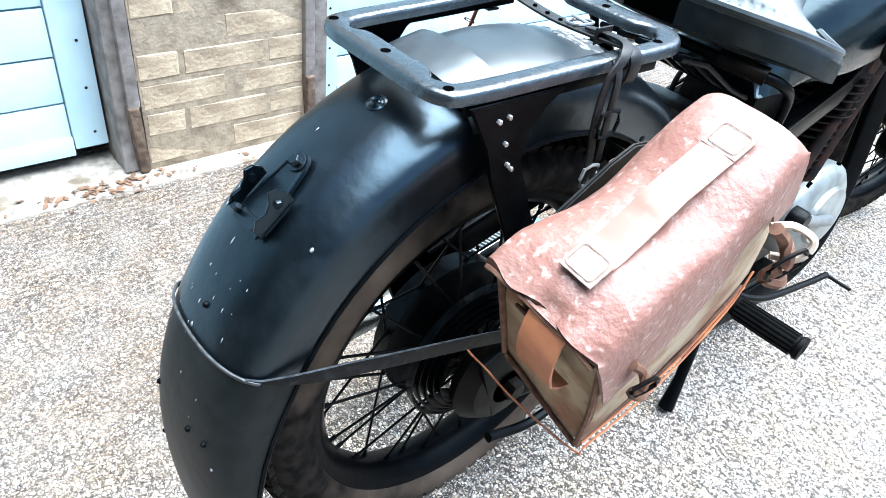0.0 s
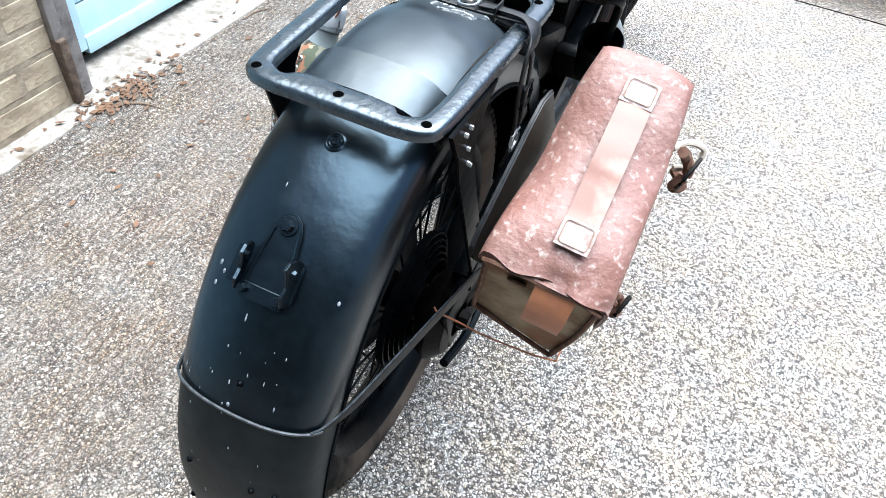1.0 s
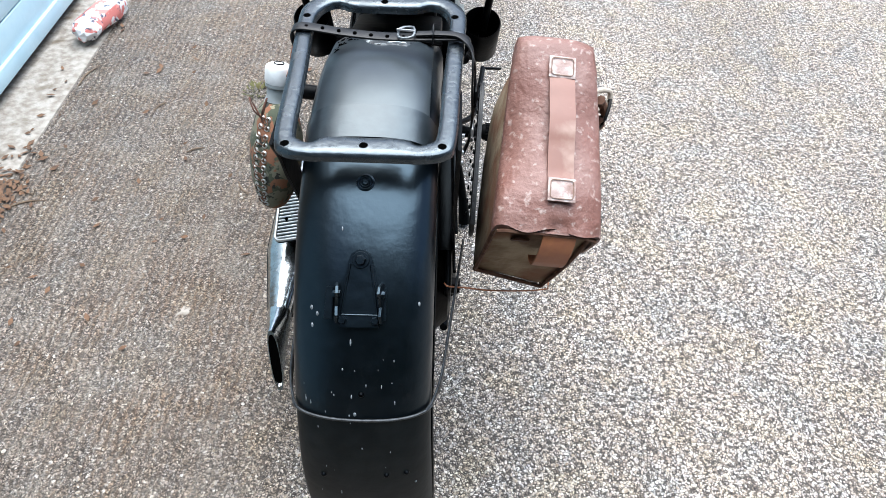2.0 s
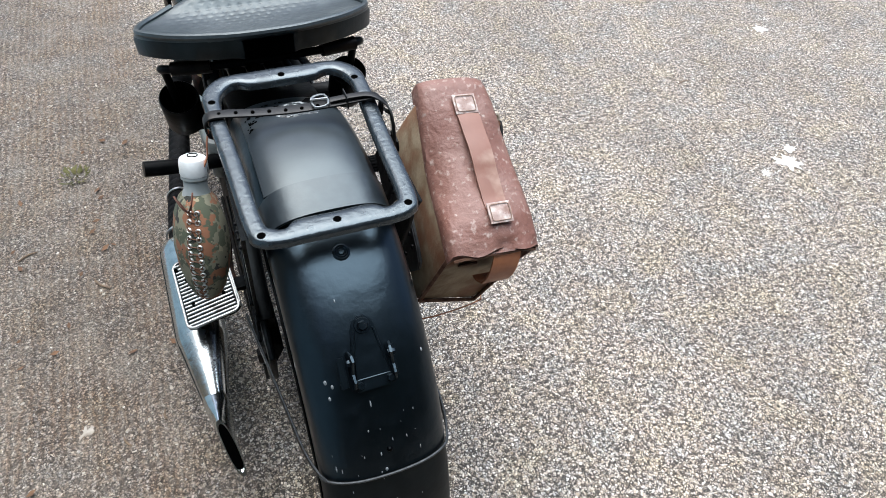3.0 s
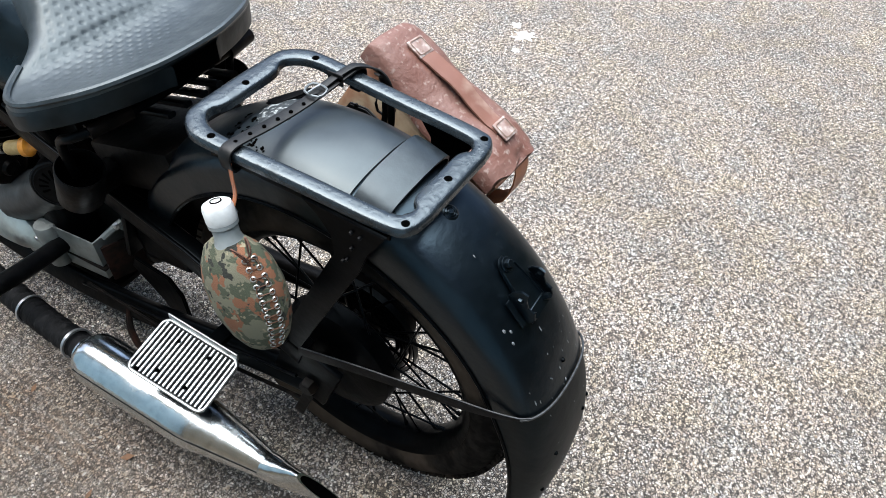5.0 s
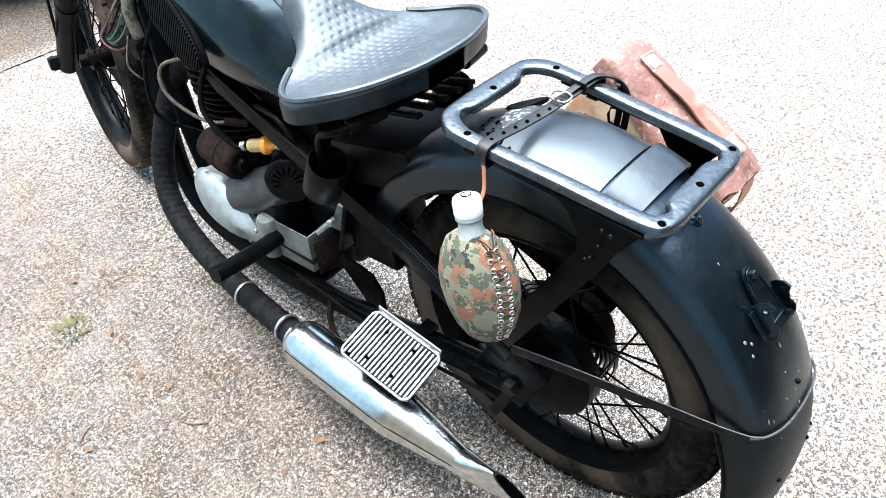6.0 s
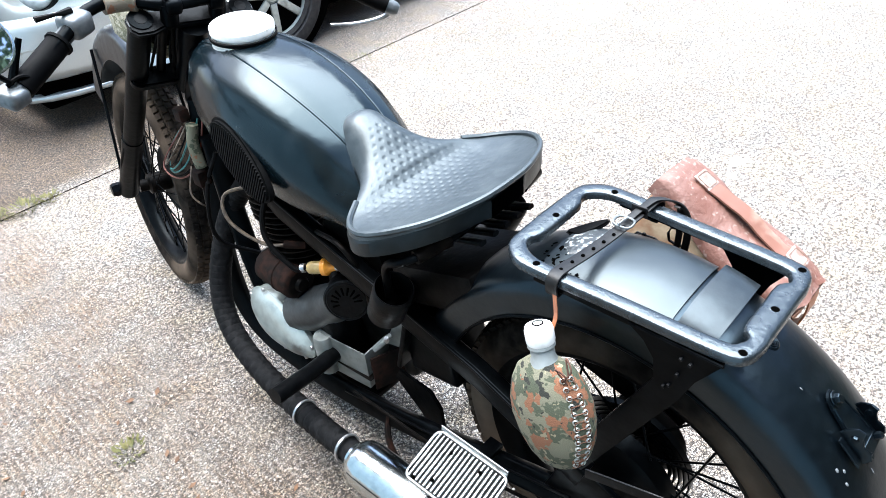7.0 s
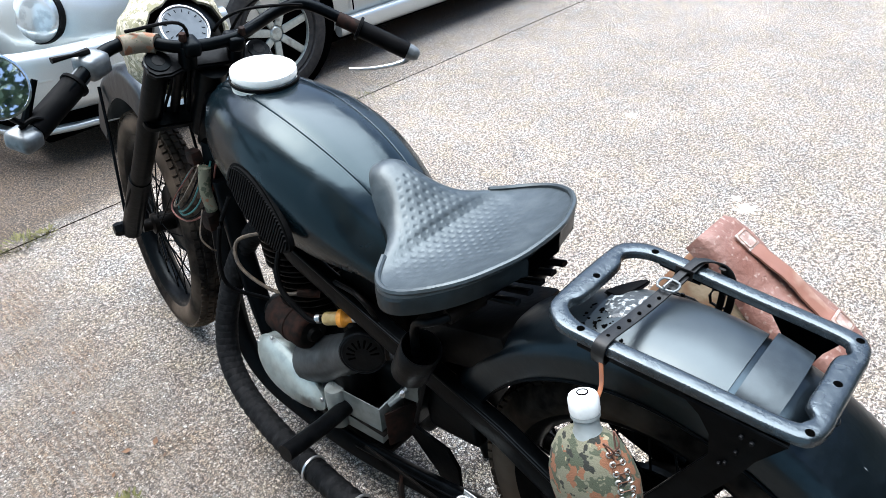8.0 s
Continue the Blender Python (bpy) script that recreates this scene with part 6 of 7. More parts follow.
for pts in ([(0.066, -0.003, -0.004), (0.062, -0.004, -0.12), (0.050, -0.003, -0.232)], [(-0.065, -0.003, 0.0), (-0.066, -0.003, -0.09), (-0.068, -0.003, -0.184)], [(0.050, -0.003, -0.238), (0.053, 0.12, -0.246), (0.046, 0.24, -0.236)], [(-0.068, -0.003, -0.184), (0, -0.003, -0.214), (0.050, -0.003, -0.236)]):
    part("piping", tube([BM @ Vector((p[0], p[1] + lean(p[1], p[2]), p[2])) for p in pts], 0.0035, 7), M_PIPING, bag)
part("stitch_line", tube([BM @ Vector((p[0], p[1] + lean(p[1], p[2]), p[2])) for p in ((0.056, 0.0, -0.222), (0.059, 0.12, -0.230), (0.051, 0.235, -0.222))], 0.0012, 5), M_TAN, bag)
part("lid_edge", tube([BM @ Vector((x, -0.016, lid_top(x, -0.014)[0] - 0.007 - 0.005 * math.sin(4 * x / 0.066 + 0.6) ** 2)) for x in np.linspace(-0.066, 0.066, 14)], 0.003, 6), M_PIPING, bag)
# buckle knots on the outer side
for y, s, zc in ((0.022, 0.9, -0.070), (0.20, 1.35, -0.066)):
    c = Vector((0.076, y, zc))
    knot = part("buckle_strap", tube([BM @ (c + Vector(p) * s) for p in ((0, 0, 0.03), (0.006, 0.006, 0.012), (0.014, 0.0, 0.0), (0.008, -0.012, -0.012), (0.016, -0.004, -0.02), (0.006, 0.012, -0.03))], 0.005 * s, 7), M_PIPING, bag, "knotted leather buckle strap")
    part("buckle", tube([BM @ (c + Vector(p) * s) for p in ((0.012, -0.012, 0.008), (0.018, 0.012, 0.008), (0.018, 0.012, -0.012), (0.012, -0.012, -0.012))], 0.0025, 6, closed=True, smooth=3), M_DIRTY, bag)
part("loose_strap", tube([BM @ Vector(p) for p in ((0.066, 0.21, -0.045), (0.080, 0.226, -0.048), (0.100, 0.230, -0.058), (0.098, 0.214, -0.072), (0.078, 0.20, -0.072))], 0.004, 8), M_PALE, bag, "pale loose strap end")
# black riveted backing board towards the wheel
back = part("backing_board", prism([(-0.125, -0.03), (-0.118, -0.012), (-0.095, -0.004), (0.04, 0.008), (0.075, 0.006), (0.102, -0.012), (0.115, -0.14), (-0.10, -0.16)], 0.006, BM @ basis((-0.092, 0.125, -0.052), (0, 1, 0), (1, 0, 0.10)), 0.002), M_STRAP, bag, "black riveted backing board")
for k in range(10):
    for drop in (-0.012, -0.05):
        y = 0.035 + k * 0.02
        part("rivet", lathe([(0, 0.0025), (0.003, 0.002), (0.004, 0), (0, 0)], BM @ pose(-0.0955, y, -0.058 + 0.085 * (y - 0.035) + drop) @ basis((0, 0, 0), (0, 1, 0), (-1, 0, 0.1)), 8), M_IRON, back)
# twine from the stay to the bag
twine_run = [BM @ Vector((x, y + lean(y, z), z)) for x, y, z in ((0.052, -0.008, -0.236), (0.060, 0.004, -0.226), (0.063, 0.10, -0.232), (0.057, 0.20, -0.222), (0.052, 0.24, -0.19))]
tw = part("twine", tube([Vector((0.098, 0.075, 0.447)) - BO, Vector((0.104, 0.078, 0.436)) - BO, Vector((0.13, 0.085, 0.425)) - BO, Vector((0.18, 0.085, 0.42)) - BO] + twine_run, 0.0014, 5), M_TAN, bag, "orange twine tie")

# ---------------------------------------------------------------- strap round the rack, hanging strap, canteen
belt = thing("leather_strap", "black leather strap with buckle buckled across the luggage rack", "strap", (0, 0.225, 0.7835))
BP = Vector((0, 0.225, 0.79))
bpts = [(-0.105, 0.235, 0.766), (-0.118, 0.235, 0.768), (-0.121, 0.235, 0.788), (-0.112, 0.235, 0.7975), (-0.09, 0.234, 0.797), (-0.05, 0.231, 0.793), (0, 0.227, 0.791), (0.05, 0.222, 0.794), (0.09, 0.218, 0.798), (0.112, 0.216, 0.799), (0.122, 0.215, 0.79), (0.119, 0.215, 0.768), (0.105, 0.2155, 0.766)]
part("band", sweep(bmesh.new(), smooth_path([Vector(p) - BP for p in bpts], 4), round_rect(0.003, 0.018, 0.001, 2), up=(0, 1, 0)), M_STRAP, belt)
# black discs on the band stand for the punched holes' shade
for k in range(7):
    x = -0.10 + k * 0.022
    y = 0.2345 - (x + 0.1) * 0.1
    z = float(np.interp(x, [-0.09, -0.05, 0, 0.05], [0.799, 0.7955, 0.793, 0.796]))
    part("punch_disc", lathe([(0, 0.0012), (0.0022, 0.0012), (0.0026, 0.0006), (0.0026, -0.001), (0, -0.001)], Matrix.Translation(Vector((x, y, z - 0.0002)) - BP), 10), M_DARK, belt)
bk = Vector((0.036, 0.2245, 0.7985)) - BP
part("buckle", tube([bk + Vector(p) for p in ((-0.009, -0.012, 0), (0.009, -0.012, 0.002), (0.009, 0.011, 0.002), (-0.009, 0.011, 0))], 0.0018, 7, closed=True, smooth=3), M_CAST, belt, "bare steel buckle")
part("prong", tube([bk + Vector((0.011, 0, 0.003)), bk + Vector((-0.013, 0.001, 0.004))], 0.0018, 6, smooth=0), M_STEEL, belt)
part("keeper", sweep(bmesh.new(), [Vector(p) - BP for p in ((0.072, 0.209, 0.796), (0.072, 0.231, 0.796), (0.072, 0.231, 0.802), (0.072, 0.209, 0.802))], round_rect(0.012, 0.002, 0.0006, 1), True, up=(1, 0, 0)), M_STRAP, belt)
part("free_end", sweep(bmesh.new(), smooth_path([Vector(p) - BP for p in ((0.05, 0.223, 0.7985), (0.08, 0.219, 0.8025), (0.108, 0.212, 0.8035), (0.1235, 0.19, 0.797), (0.126, 0.172, 0.778), (0.127, 0.168, 0.74), (0.129, 0.172, 0.70), (0.127, 0.178, 0.66), (0.120, 0.182, 0.63))], 5), round_rect(0.003, 0.011, 0.001, 2), up=(0, 1, 0)), M_STRAP, belt)
part("side_loop", sweep(bmesh.new(), smooth_path([Vector(p) - BP for p in ((0.118, 0.186, 0.795), (0.1285, 0.184, 0.78), (0.131, 0.182, 0.73), (0.130, 0.186, 0.69))], 5), round_rect(0.003, 0.010, 0.001, 2), up=(0, 1, 0)), M_STRAP, belt)
part("lower_buckle", tube([Vector(p) - BP for p in ((0.132, 0.170, 0.722), (0.132, 0.196, 0.722), (0.132, 0.196, 0.746), (0.132, 0.170, 0.746))], 0.0022, 6, closed=True, smooth=2), M_IRON, belt)
part("lower_buckle", tube([Vector(p) - BP for p in ((0.130, 0.168, 0.664), (0.130, 0.190, 0.664), (0.130, 0.190, 0.684), (0.130, 0.168, 0.684))], 0.0022, 6, closed=True, smooth=2), M_STEEL, belt)

CO = Vector((-0.175, 0.171, 0.516))
can = thing("canteen", "camouflage-covered water bottle with white cap hung from the rack", "canteen", CO)
CM = basis((0, 0, 0), (1, 0.12, 0), (0.030, 0.070, 0.229))
prof = [(0, 0), (0.018, 0.001), (0.034, 0.010), (0.047, 0.028), (0.058, 0.056), (0.063, 0.085), (0.062, 0.112), (0.055, 0.138), (0.043, 0.160), (0.027, 0.172), (0.0, 0.174)]
bm = lathe(prof, CM @ Matrix.Diagonal((0.62, 1, 1, 1)), 40)
for v in bm.verts:
    d = 1 + 0.025 * noise.noise(v.co * 38)
    v.co = Vector((v.co.x * d, v.co.y * d, v.co.z))
cover = part("cover", bm, M_CAMO, can, "camouflage canvas cover")
part("neck", lathe([(0.0, 0.160), (0.022, 0.160), (0.019, 0.172), (0.0165, 0.178), (0.0165, 0.192), (0.019, 0.194), (0.019, 0.199), (0, 0.199)], CM, 28), M_GREYPL, can, "grey plastic neck")
cap = part("cap", lathe([(0, 0.2265), (0.0125, 0.226), (0.018, 0.223), (0.0197, 0.218), (0.0197, 0.202), (0.0188, 0.199), (0, 0.199)], CM, 32), M_WHITE, can, "white screw cap")
part("ring_mark", lathe([(0.006, 0.2275), (0.0075, 0.2275), (0.0075, 0.2262), (0.006, 0.2262)], CM, 20, arc=360), M_DARK, cap)
# lacing: two rows of eyelets down the rear edge


def can_surface(ang, h):
    r = float(np.interp(h, [z for _, z in prof], [r for r, _ in prof]))
    p = CM @ Vector((0.62 * r * math.cos(ang), r * math.sin(ang), h))
    n = (CM.to_3x3() @ Vector((math.cos(ang) / 0.62, math.sin(ang), (0.085 - h) * -6))).normalized()
    return p, n


for row, a in ((0, radians(-128)), (1, radians(-108))):
    for k in range(13):
        p, n = can_surface(a, 0.022 + k * 0.0112)
        part("eyelet", lathe([(0.0022, 0.001), (0.003, 0.0022), (0.0042, 0.001), (0.0044, -0.001), (0.0022, -0.001)], basis(p, (1, 0, 0), n), 12), M_EYELET, cover)
zig = []
for k in range(13):
    for a in ((radians(-128), radians(-108)) if k % 2 else (radians(-108), radians(-128))):
        p, n = can_surface(a, 0.022 + k * 0.0112)
        zig.append(p + n * 0.0022)
part("lace", tube(zig, 0.0009, 5, smooth=2), M_PIPING, can, "thin brown lace")
for s in (1, -1):
    part("tie", tube([zig[-1], zig[-1] + Vector((0.006 * s, -0.008, 0.018)), zig[-1] + Vector((0.012 * s, 0.004, 0.03)), zig[-1] + Vector((0.004, -0.006, 0.008 * s))], 0.0013, 5), M_LACE, can)
hang = [Vector((-0.118, 0.232, 0.772)) - CO, Vector((-0.124, 0.226, 0.755)) - CO, Vector((-0.128, 0.222, 0.735)) - CO, Vector((-0.138, 0.222, 0.715)) - CO]
part("hanger", sweep(bmesh.new(), smooth_path(hang, 4), round_rect(0.002, 0.006, 0.0008, 2), up=(0, 1, 0)), M_TAN, can, "short tan leather hanger")
part("hanger_clip", tube([hang[-1] + Vector(p) for p in ((-0.005, 0, 0.006), (0.006, 0.002, 0.0), (0.004, -0.002, -0.012), (-0.007, 0, -0.008))], 0.0017, 6, closed=True, smooth=2), M_STEEL, can)

# ---------------------------------------------------------------- cloth cover on the headlamp
LO = SM @ Vector((0, 1.42, 0.86))
clo = thing("lamp_cover", "faded camouflage cloth cover pulled over the headlamp", "cover", LO)
loops = []
for i, (r, z) in enumerate(((0.100, -0.03), (0.112, -0.018), (0.119, 0.015), (0.119, 0.05), (0.110, 0.08), (0.088, 0.098), (0.05, 0.108), (0.012, 0.111))):
    L = []
    for k in range(40):
        a = 2 * math.pi * k / 40
        rr = r * (1 + 0.03 * math.sin(7 * a + i) + 0.02 * math.sin(13 * a - i * 0.7))
        zz = z - (0.05 * max(0, -math.cos(a)) if i < 2 else 0)
        L.append(HLM @ Vector((rr * math.cos(a), rr * math.sin(a), zz)) - LO)
    loops.append(L)
bm = loft(bmesh.new(), loops, caps=False)
inner = [[p * 0.97 for p in L] for L in loops]
part("cloth", loft(bm, inner, caps=False), M_CAMO2, clo)

# ---------------------------------------------------------------- garage front
DOORX, PIERX = -1.262, -1.150
back_wall = part("wall_garage", box(0.12, 8.0, 2.6, pose(-1.485, 0.4, 1.3), 0.0), M_MORTAR)
tagged(back_wall, "garage wall behind the doors", "wall", kind="structure")
lint = part("wall_lintel", box(0.30, 8.0, 0.5, pose(-1.295, 0.4, 2.4), 0.004), M_MORTAR)
tagged(lint, "rendered lintel over the garage doors", "wall", kind="structure")
pier = part("wall_pier", box(0.28, 0.468, 2.15, pose(PIERX - 0.1415, 0.345, 1.075), 0.003), M_MORTAR)
tagged(pier, "buff brick pier between two garage doors", "wall", kind="structure")
sill = part("threshold", box(0.22, 8.0, 0.024, pose(-1.19, 0.4, -0.006), 0.004), M_SILL)
tagged(sill, "worn concrete threshold strip along the wall", "kerb", kind="structure")


def boarded_door(name, y0, y1, label):
    d = part(name, box(0.03, y1 - y0, 2.08, pose(DOORX - 0.02, (y0 + y1) / 2, 1.10), 0.002), M_BLUE)
    tagged(d, label, "door", kind="structure")
    z = 0.065
    rn = random.Random(7)
    while z < 2.1:
        h = 0.118
        part("plank", box(0.016, y1 - y0 - 0.17, h - 0.005, pose(DOORX + 0.003 + rn.uniform(-0.001, 0.001), (y0 + y1) / 2, z + h / 2), 0.003, 2), M_BLUE, d)
        z += h
    for y in (y0 + 0.043, y1 - 0.043):
        part("stile", box(0.024, 0.08, 2.08, pose(DOORX + 0.010, y, 1.10), 0.003, 2), M_BLUE, d)
    for k in range(4):
        for y in (y0 + 0.043, y1 - 0.043):
            part("nail", lathe([(0, 0.002), (0.003, 0.0015), (0.004, 0), (0, 0)], basis((DOORX + 0.022, y + 0.012, 0.10 + 0.12 * k), (0, 1, 0), (1, 0, 0)), 8), M_RUST, d)
    part("bottom_rail", box(0.026, y1 - y0 - 0.17, 0.05, pose(DOORX + 0.009, (y0 + y1) / 2, 0.068), 0.003, 2), M_BLUE, d)
    return d


boarded_door("door_1", -2.6, 0.045, "pale blue painted boarded garage door")
boarded_door("door_2", 0.652, 3.3, "pale blue painted boarded garage door")
for nm, y, w in (("door_post", 0.078, 0.06), ("door_post", 0.614, 0.062)):
    p = part(nm, box(0.13, w, 2.16, pose(-1.218, y, 1.09), 0.006, 2), M_POST)
    tagged(p, "weathered grey timber door post, rotten at the foot", "post", kind="structure")
    part("fillet", box(0.03, 0.03, 1.95, pose(-1.148, y + (0.012 if y < 0.3 else -0.035), 1.17), 0.004, 2), M_POST, p)
    part("rotten_foot", box(0.035, 0.028, 0.19, pose(-1.145, y + (0.012 if y < 0.3 else -0.033), 0.105, 3, 4, 3), 0.008, 2), M_ROT, p)

# bricks of the pier, laid in courses
rn = random.Random(11)
brick_meshes = []
for k in range(6):
    b2 = box(0.105, 0.222, 0.069, None, 0.006, 1)
    for v in b2.verts:
        v.co += Vector((rn.uniform(-0.002, 0.002), rn.uniform(-0.002, 0.002), rn.uniform(-0.002, 0.002)))
    me = bpy.data.meshes.new("brick")
    b2.to_mesh(me)
    b2.free()
    me.materials.append(M_BRICK)
    brick_meshes.append(me)
half_meshes = []
for k in range(3):
    b2 = box(0.105, 0.108, 0.069, None, 0.006, 1)
    for v in b2.verts:
        v.co += Vector((rn.uniform(-0.002, 0.002), rn.uniform(-0.002, 0.002), rn.uniform(-0.002, 0.002)))
    me = bpy.data.meshes.new("brick")
    b2.to_mesh(me)
    b2.free()
    me.materials.append(M_BRICK)
    half_meshes.append(me)
for c in range(27):
    z = 0.055 + 0.077 * c
    row = ((0.222, 0), (0.452, 0)) if c % 2 == 0 else ((0.166, 1), (0.338, 0), (0.512, 1))
    for y, hf in row:
        ob = new("brick", rn.choice(half_meshes if hf else brick_meshes))
        ob.parent = pier
        ob.location = (PIERX - 0.0525 + rn.uniform(-0.003, 0.002), y + rn.uniform(-0.003, 0.003), z)
        ob.rotation_euler = (rn.uniform(-0.01, 0.01), 0, rn.uniform(-0.008, 0.008))

# ---------------------------------------------------------------- silver car
KO = Vector((2.6, 3.85, 0))
car = thing("car", "silver car with round headlamps parked beyond the motorcycle", "car", KO)


def car_section(x):
    """Half outline at station x (from the nose back): half width at sill, waist, deck height."""
    nose = min(1.0, max(0.0, (x - 0.2) / 0.9))
    e = math.sqrt(max(0.0, 1 - (1 - nose) ** 2.4))
    hw = 0.45 + 0.42 * e
    deck = 0.66 + 0.16 * e
    low = 0.22 - 0.02 * e
    return hw, deck, low


loops = []
XS = [0.21, 0.23, 0.28, 0.36, 0.5, 0.7, 0.9, 1.1, 1.35, 1.7, 2.1, 2.6, 3.2, 3.9, 4.5, 4.75]
for x in XS:
    hw, deck, low = car_section(x)
    if x > 4.4:
        hw *= 0.93
    pts = [(0, deck + 0.03), (hw * 0.5, deck + 0.02), (hw * 0.8, deck - 0.02), (hw * 0.94, deck - 0.09), (hw * 0.99, deck - 0.2), (hw, deck - 0.3), (hw * 0.985, low + 0.12), (hw * 0.965, low + 0.08), (hw * 0.97, low + 0.03), (hw * 0.9, low)]
    loops.append([Vector((x, 3.85 + s * y, z)) - KO for s, L in ((-1, pts), (1, pts[:0:-1])) for y, z in L])
cb = part("body", loft(bmesh.new(), loops), M_SILVER, car, "silver painted body", 40)
# cabin
loops = []
for x, hw, z in ((1.55, 0.70, 0.84), (2.1, 0.62, 1.28), (2.8, 0.60, 1.36), (3.5, 0.60, 1.30), (4.2, 0.68, 0.84)):
    loops.append([Vector((x, 3.85 + s * y, zz)) - KO for s, y, zz in ((-1, 0.78, 0.80), (-1, hw, z), (1, hw, z), (1, 0.78, 0.80))])
part("cabin", loft(bmesh.new(), loops), M_GLASS, car, "dark cabin glass")
for x in (1.33, 4.05):
    WM = Matrix.Translation(-KO) @ basis((x, 2.985, 0.315), (1, 0, 0), (0, -1, 0))
    # black disc on the uncut body side stands for the arch's shade
    part("arch_shade_disc", lathe([(0, 0.003), (0.37, 0.003), (0.385, 0.012), (0.40, 0.004), (0.40, -0.12), (0, -0.12)], Matrix.Translation(-KO) @ basis((x, 2.99, 0.36), (1, 0, 0), (0, -1, 0)), 48), M_DARK, car)
    wh = part("wheel", lathe([(0.20, 0.02), (0.222, 0.03), (0.232, 0.022), (0.24, 0.034), (0.285, 0.036), (0.305, 0.026), (0.315, 0.0), (0.315, -0.15), (0.2, -0.15)], WM, 56), M_CARTYRE, car, "black tyre on an alloy wheel")
    part("rim", lathe([(0.19, -0.06), (0.2, 0.012), (0.216, 0.022), (0.222, 0.02), (0.222, -0.07)], WM, 48), M_ALLOY, wh)
    part("brake_disc", lathe([(0, -0.05), (0.19, -0.05), (0.19, -0.07), (0, -0.07)], WM, 40), M_IRON, wh)
    for k in range(7):
        a = 2 * math.pi * k / 7 + 0.2
        part("spoke", box(0.16, 0.04, 0.02, WM @ Matrix.Rotation(a, 4, "Z") @ pose(0.12, 0, 0.0, 0, 0, 0), 0.008, 2), M_ALLOY, wh)
    part("hub_cap", lathe([(0, 0.014), (0.03, 0.012), (0.042, 0.0), (0.042, -0.04), (0, -0.04)], WM, 24), M_ALLOY, wh)
# headlamps: a large and a smaller oval on the near corner, mirrored on the other side
for s in (-1, 1):
    for (x, y, z), r, nrm in (((0.325, 3.215, 0.62), 0.115, (-0.82, 0.5 * s, 0.30)), ((0.215, 3.49, 0.60), 0.095, (-0.95, 0.3 * s, 0.25))):
        yy = y if s < 0 else 2 * 3.85 - y
        HM = Matrix.Translation(-KO) @ basis((x, yy, z), (0, 0, 1), nrm)
        lp = part("headlamp", lathe([(0, 0.035), (r * 0.45, 0.031), (r * 0.8, 0.02), (r * 0.97, 0.004), (r, -0.01), (r, -0.09), (0, -0.09)], HM, 40), M_LENS, car, "round clear headlamp")
        part("bezel", lathe([(r * 0.99, 0.004), (r * 1.03, 0.002), (r * 1.04, -0.03), (r * 0.99, -0.03)], HM, 40), M_IRON, lp)
# bumper, lip, side moulding, panel lines
bump = []
for t in np.linspace(-1.33, 1.33, 31):
    bump.append(Vector((-0.02 + 0.25 * (1 - math.cos(t)) + 1.0 * (abs(t) / 1.35) ** 8, 3.85 + 0.885 * math.sin(t) / math.sin(1.35) * 0.985, 0.385)) - KO)
bp = part("bumper", sweep(bmesh.new(), bump, round_rect(0.10, 0.27, 0.045, 4)), M_SILVER, car, "silver front bumper")
part("bumper_strip", sweep(bmesh.new(), [p + Vector((-0.05 if abs(p.y) < 0.7 else -0.02, math.copysign(0.03, p.y) if abs(p.y) > 0.6 else 0, 0.02)) for p in bump], round_rect(0.03, 0.025, 0.01, 3)), M_SILVER, bp)
# hidden black slab added to keep light off the ground below
part("shade_slab", box(4.3, 1.5, 0.08, Matrix.Translation(Vector((2.3, 3.85, 0.16)) - KO), 0.02), M_DARK, car)
part("air_dam", sweep(bmesh.new(), [p + Vector((0.05, -math.copysign(0.02, p.y), -0.16)) for p in bump], round_rect(0.06, 0.10, 0.03, 3)), M_DARK, car)
part("lip", sweep(bmesh.new(), [p + Vector((0.02, 0, -0.21)) for p in bump], round_rect(0.06, 0.03, 0.012, 3)), M_SILVER, car)
part("side_sill", sweep(bmesh.new(), [Vector((1.74, 2.985, 0.235)) - KO, Vector((2.6, 2.975, 0.235)) - KO, Vector((3.64, 2.985, 0.235)) - KO], round_rect(0.06, 0.10, 0.03, 4)), M_SILVER, car, "pale side sill")
part("side_moulding", sweep(bmesh.new(), [Vector((1.76, 2.978, 0.46)) - KO, Vector((2.6, 2.972, 0.46)) - KO, Vector((3.6, 2.978, 0.46)) - KO], round_rect(0.02, 0.05, 0.008, 3)), M_SILVER, car)
for x in (1.86, 2.95):
    part("panel_gap", box(0.006, 0.006, 0.46, Matrix.Translation(Vector((x, 2.976, 0.54)) - KO), 0), M_DARK, car)
part("bonnet_gap", tube([Vector(p) - KO for p in ((0.33, 3.45, 0.655), (0.45, 3.28, 0.715), (0.7, 3.16, 0.765), (1.1, 3.09, 0.80), (1.5, 3.07, 0.82))], 0.004, 5), M_DARK, car)
part("side_repeater", lathe([(0, 0.012), (0.018, 0.010), (0.024, 0.004), (0.025, -0.004), (0, -0.004)], Matrix.Translation(-KO) @ basis((1.755, 2.968, 0.478), (1, 0, 0), (0, -1, 0)) @ Matrix.Diagonal((1.5, 0.8, 1, 1)), 20), M_AMBER, car, "small amber repeater on the wing")
part("indicator", box(0.012, 0.06, 0.03, Matrix.Translation(-KO) @ pose(0.42, 3.19, 0.73, 0, 0, -30), 0.006), M_AMBER, car, "small amber indicator")

# ---------------------------------------------------------------- weeds, twigs and marks on the yard
rn = random.Random(21)


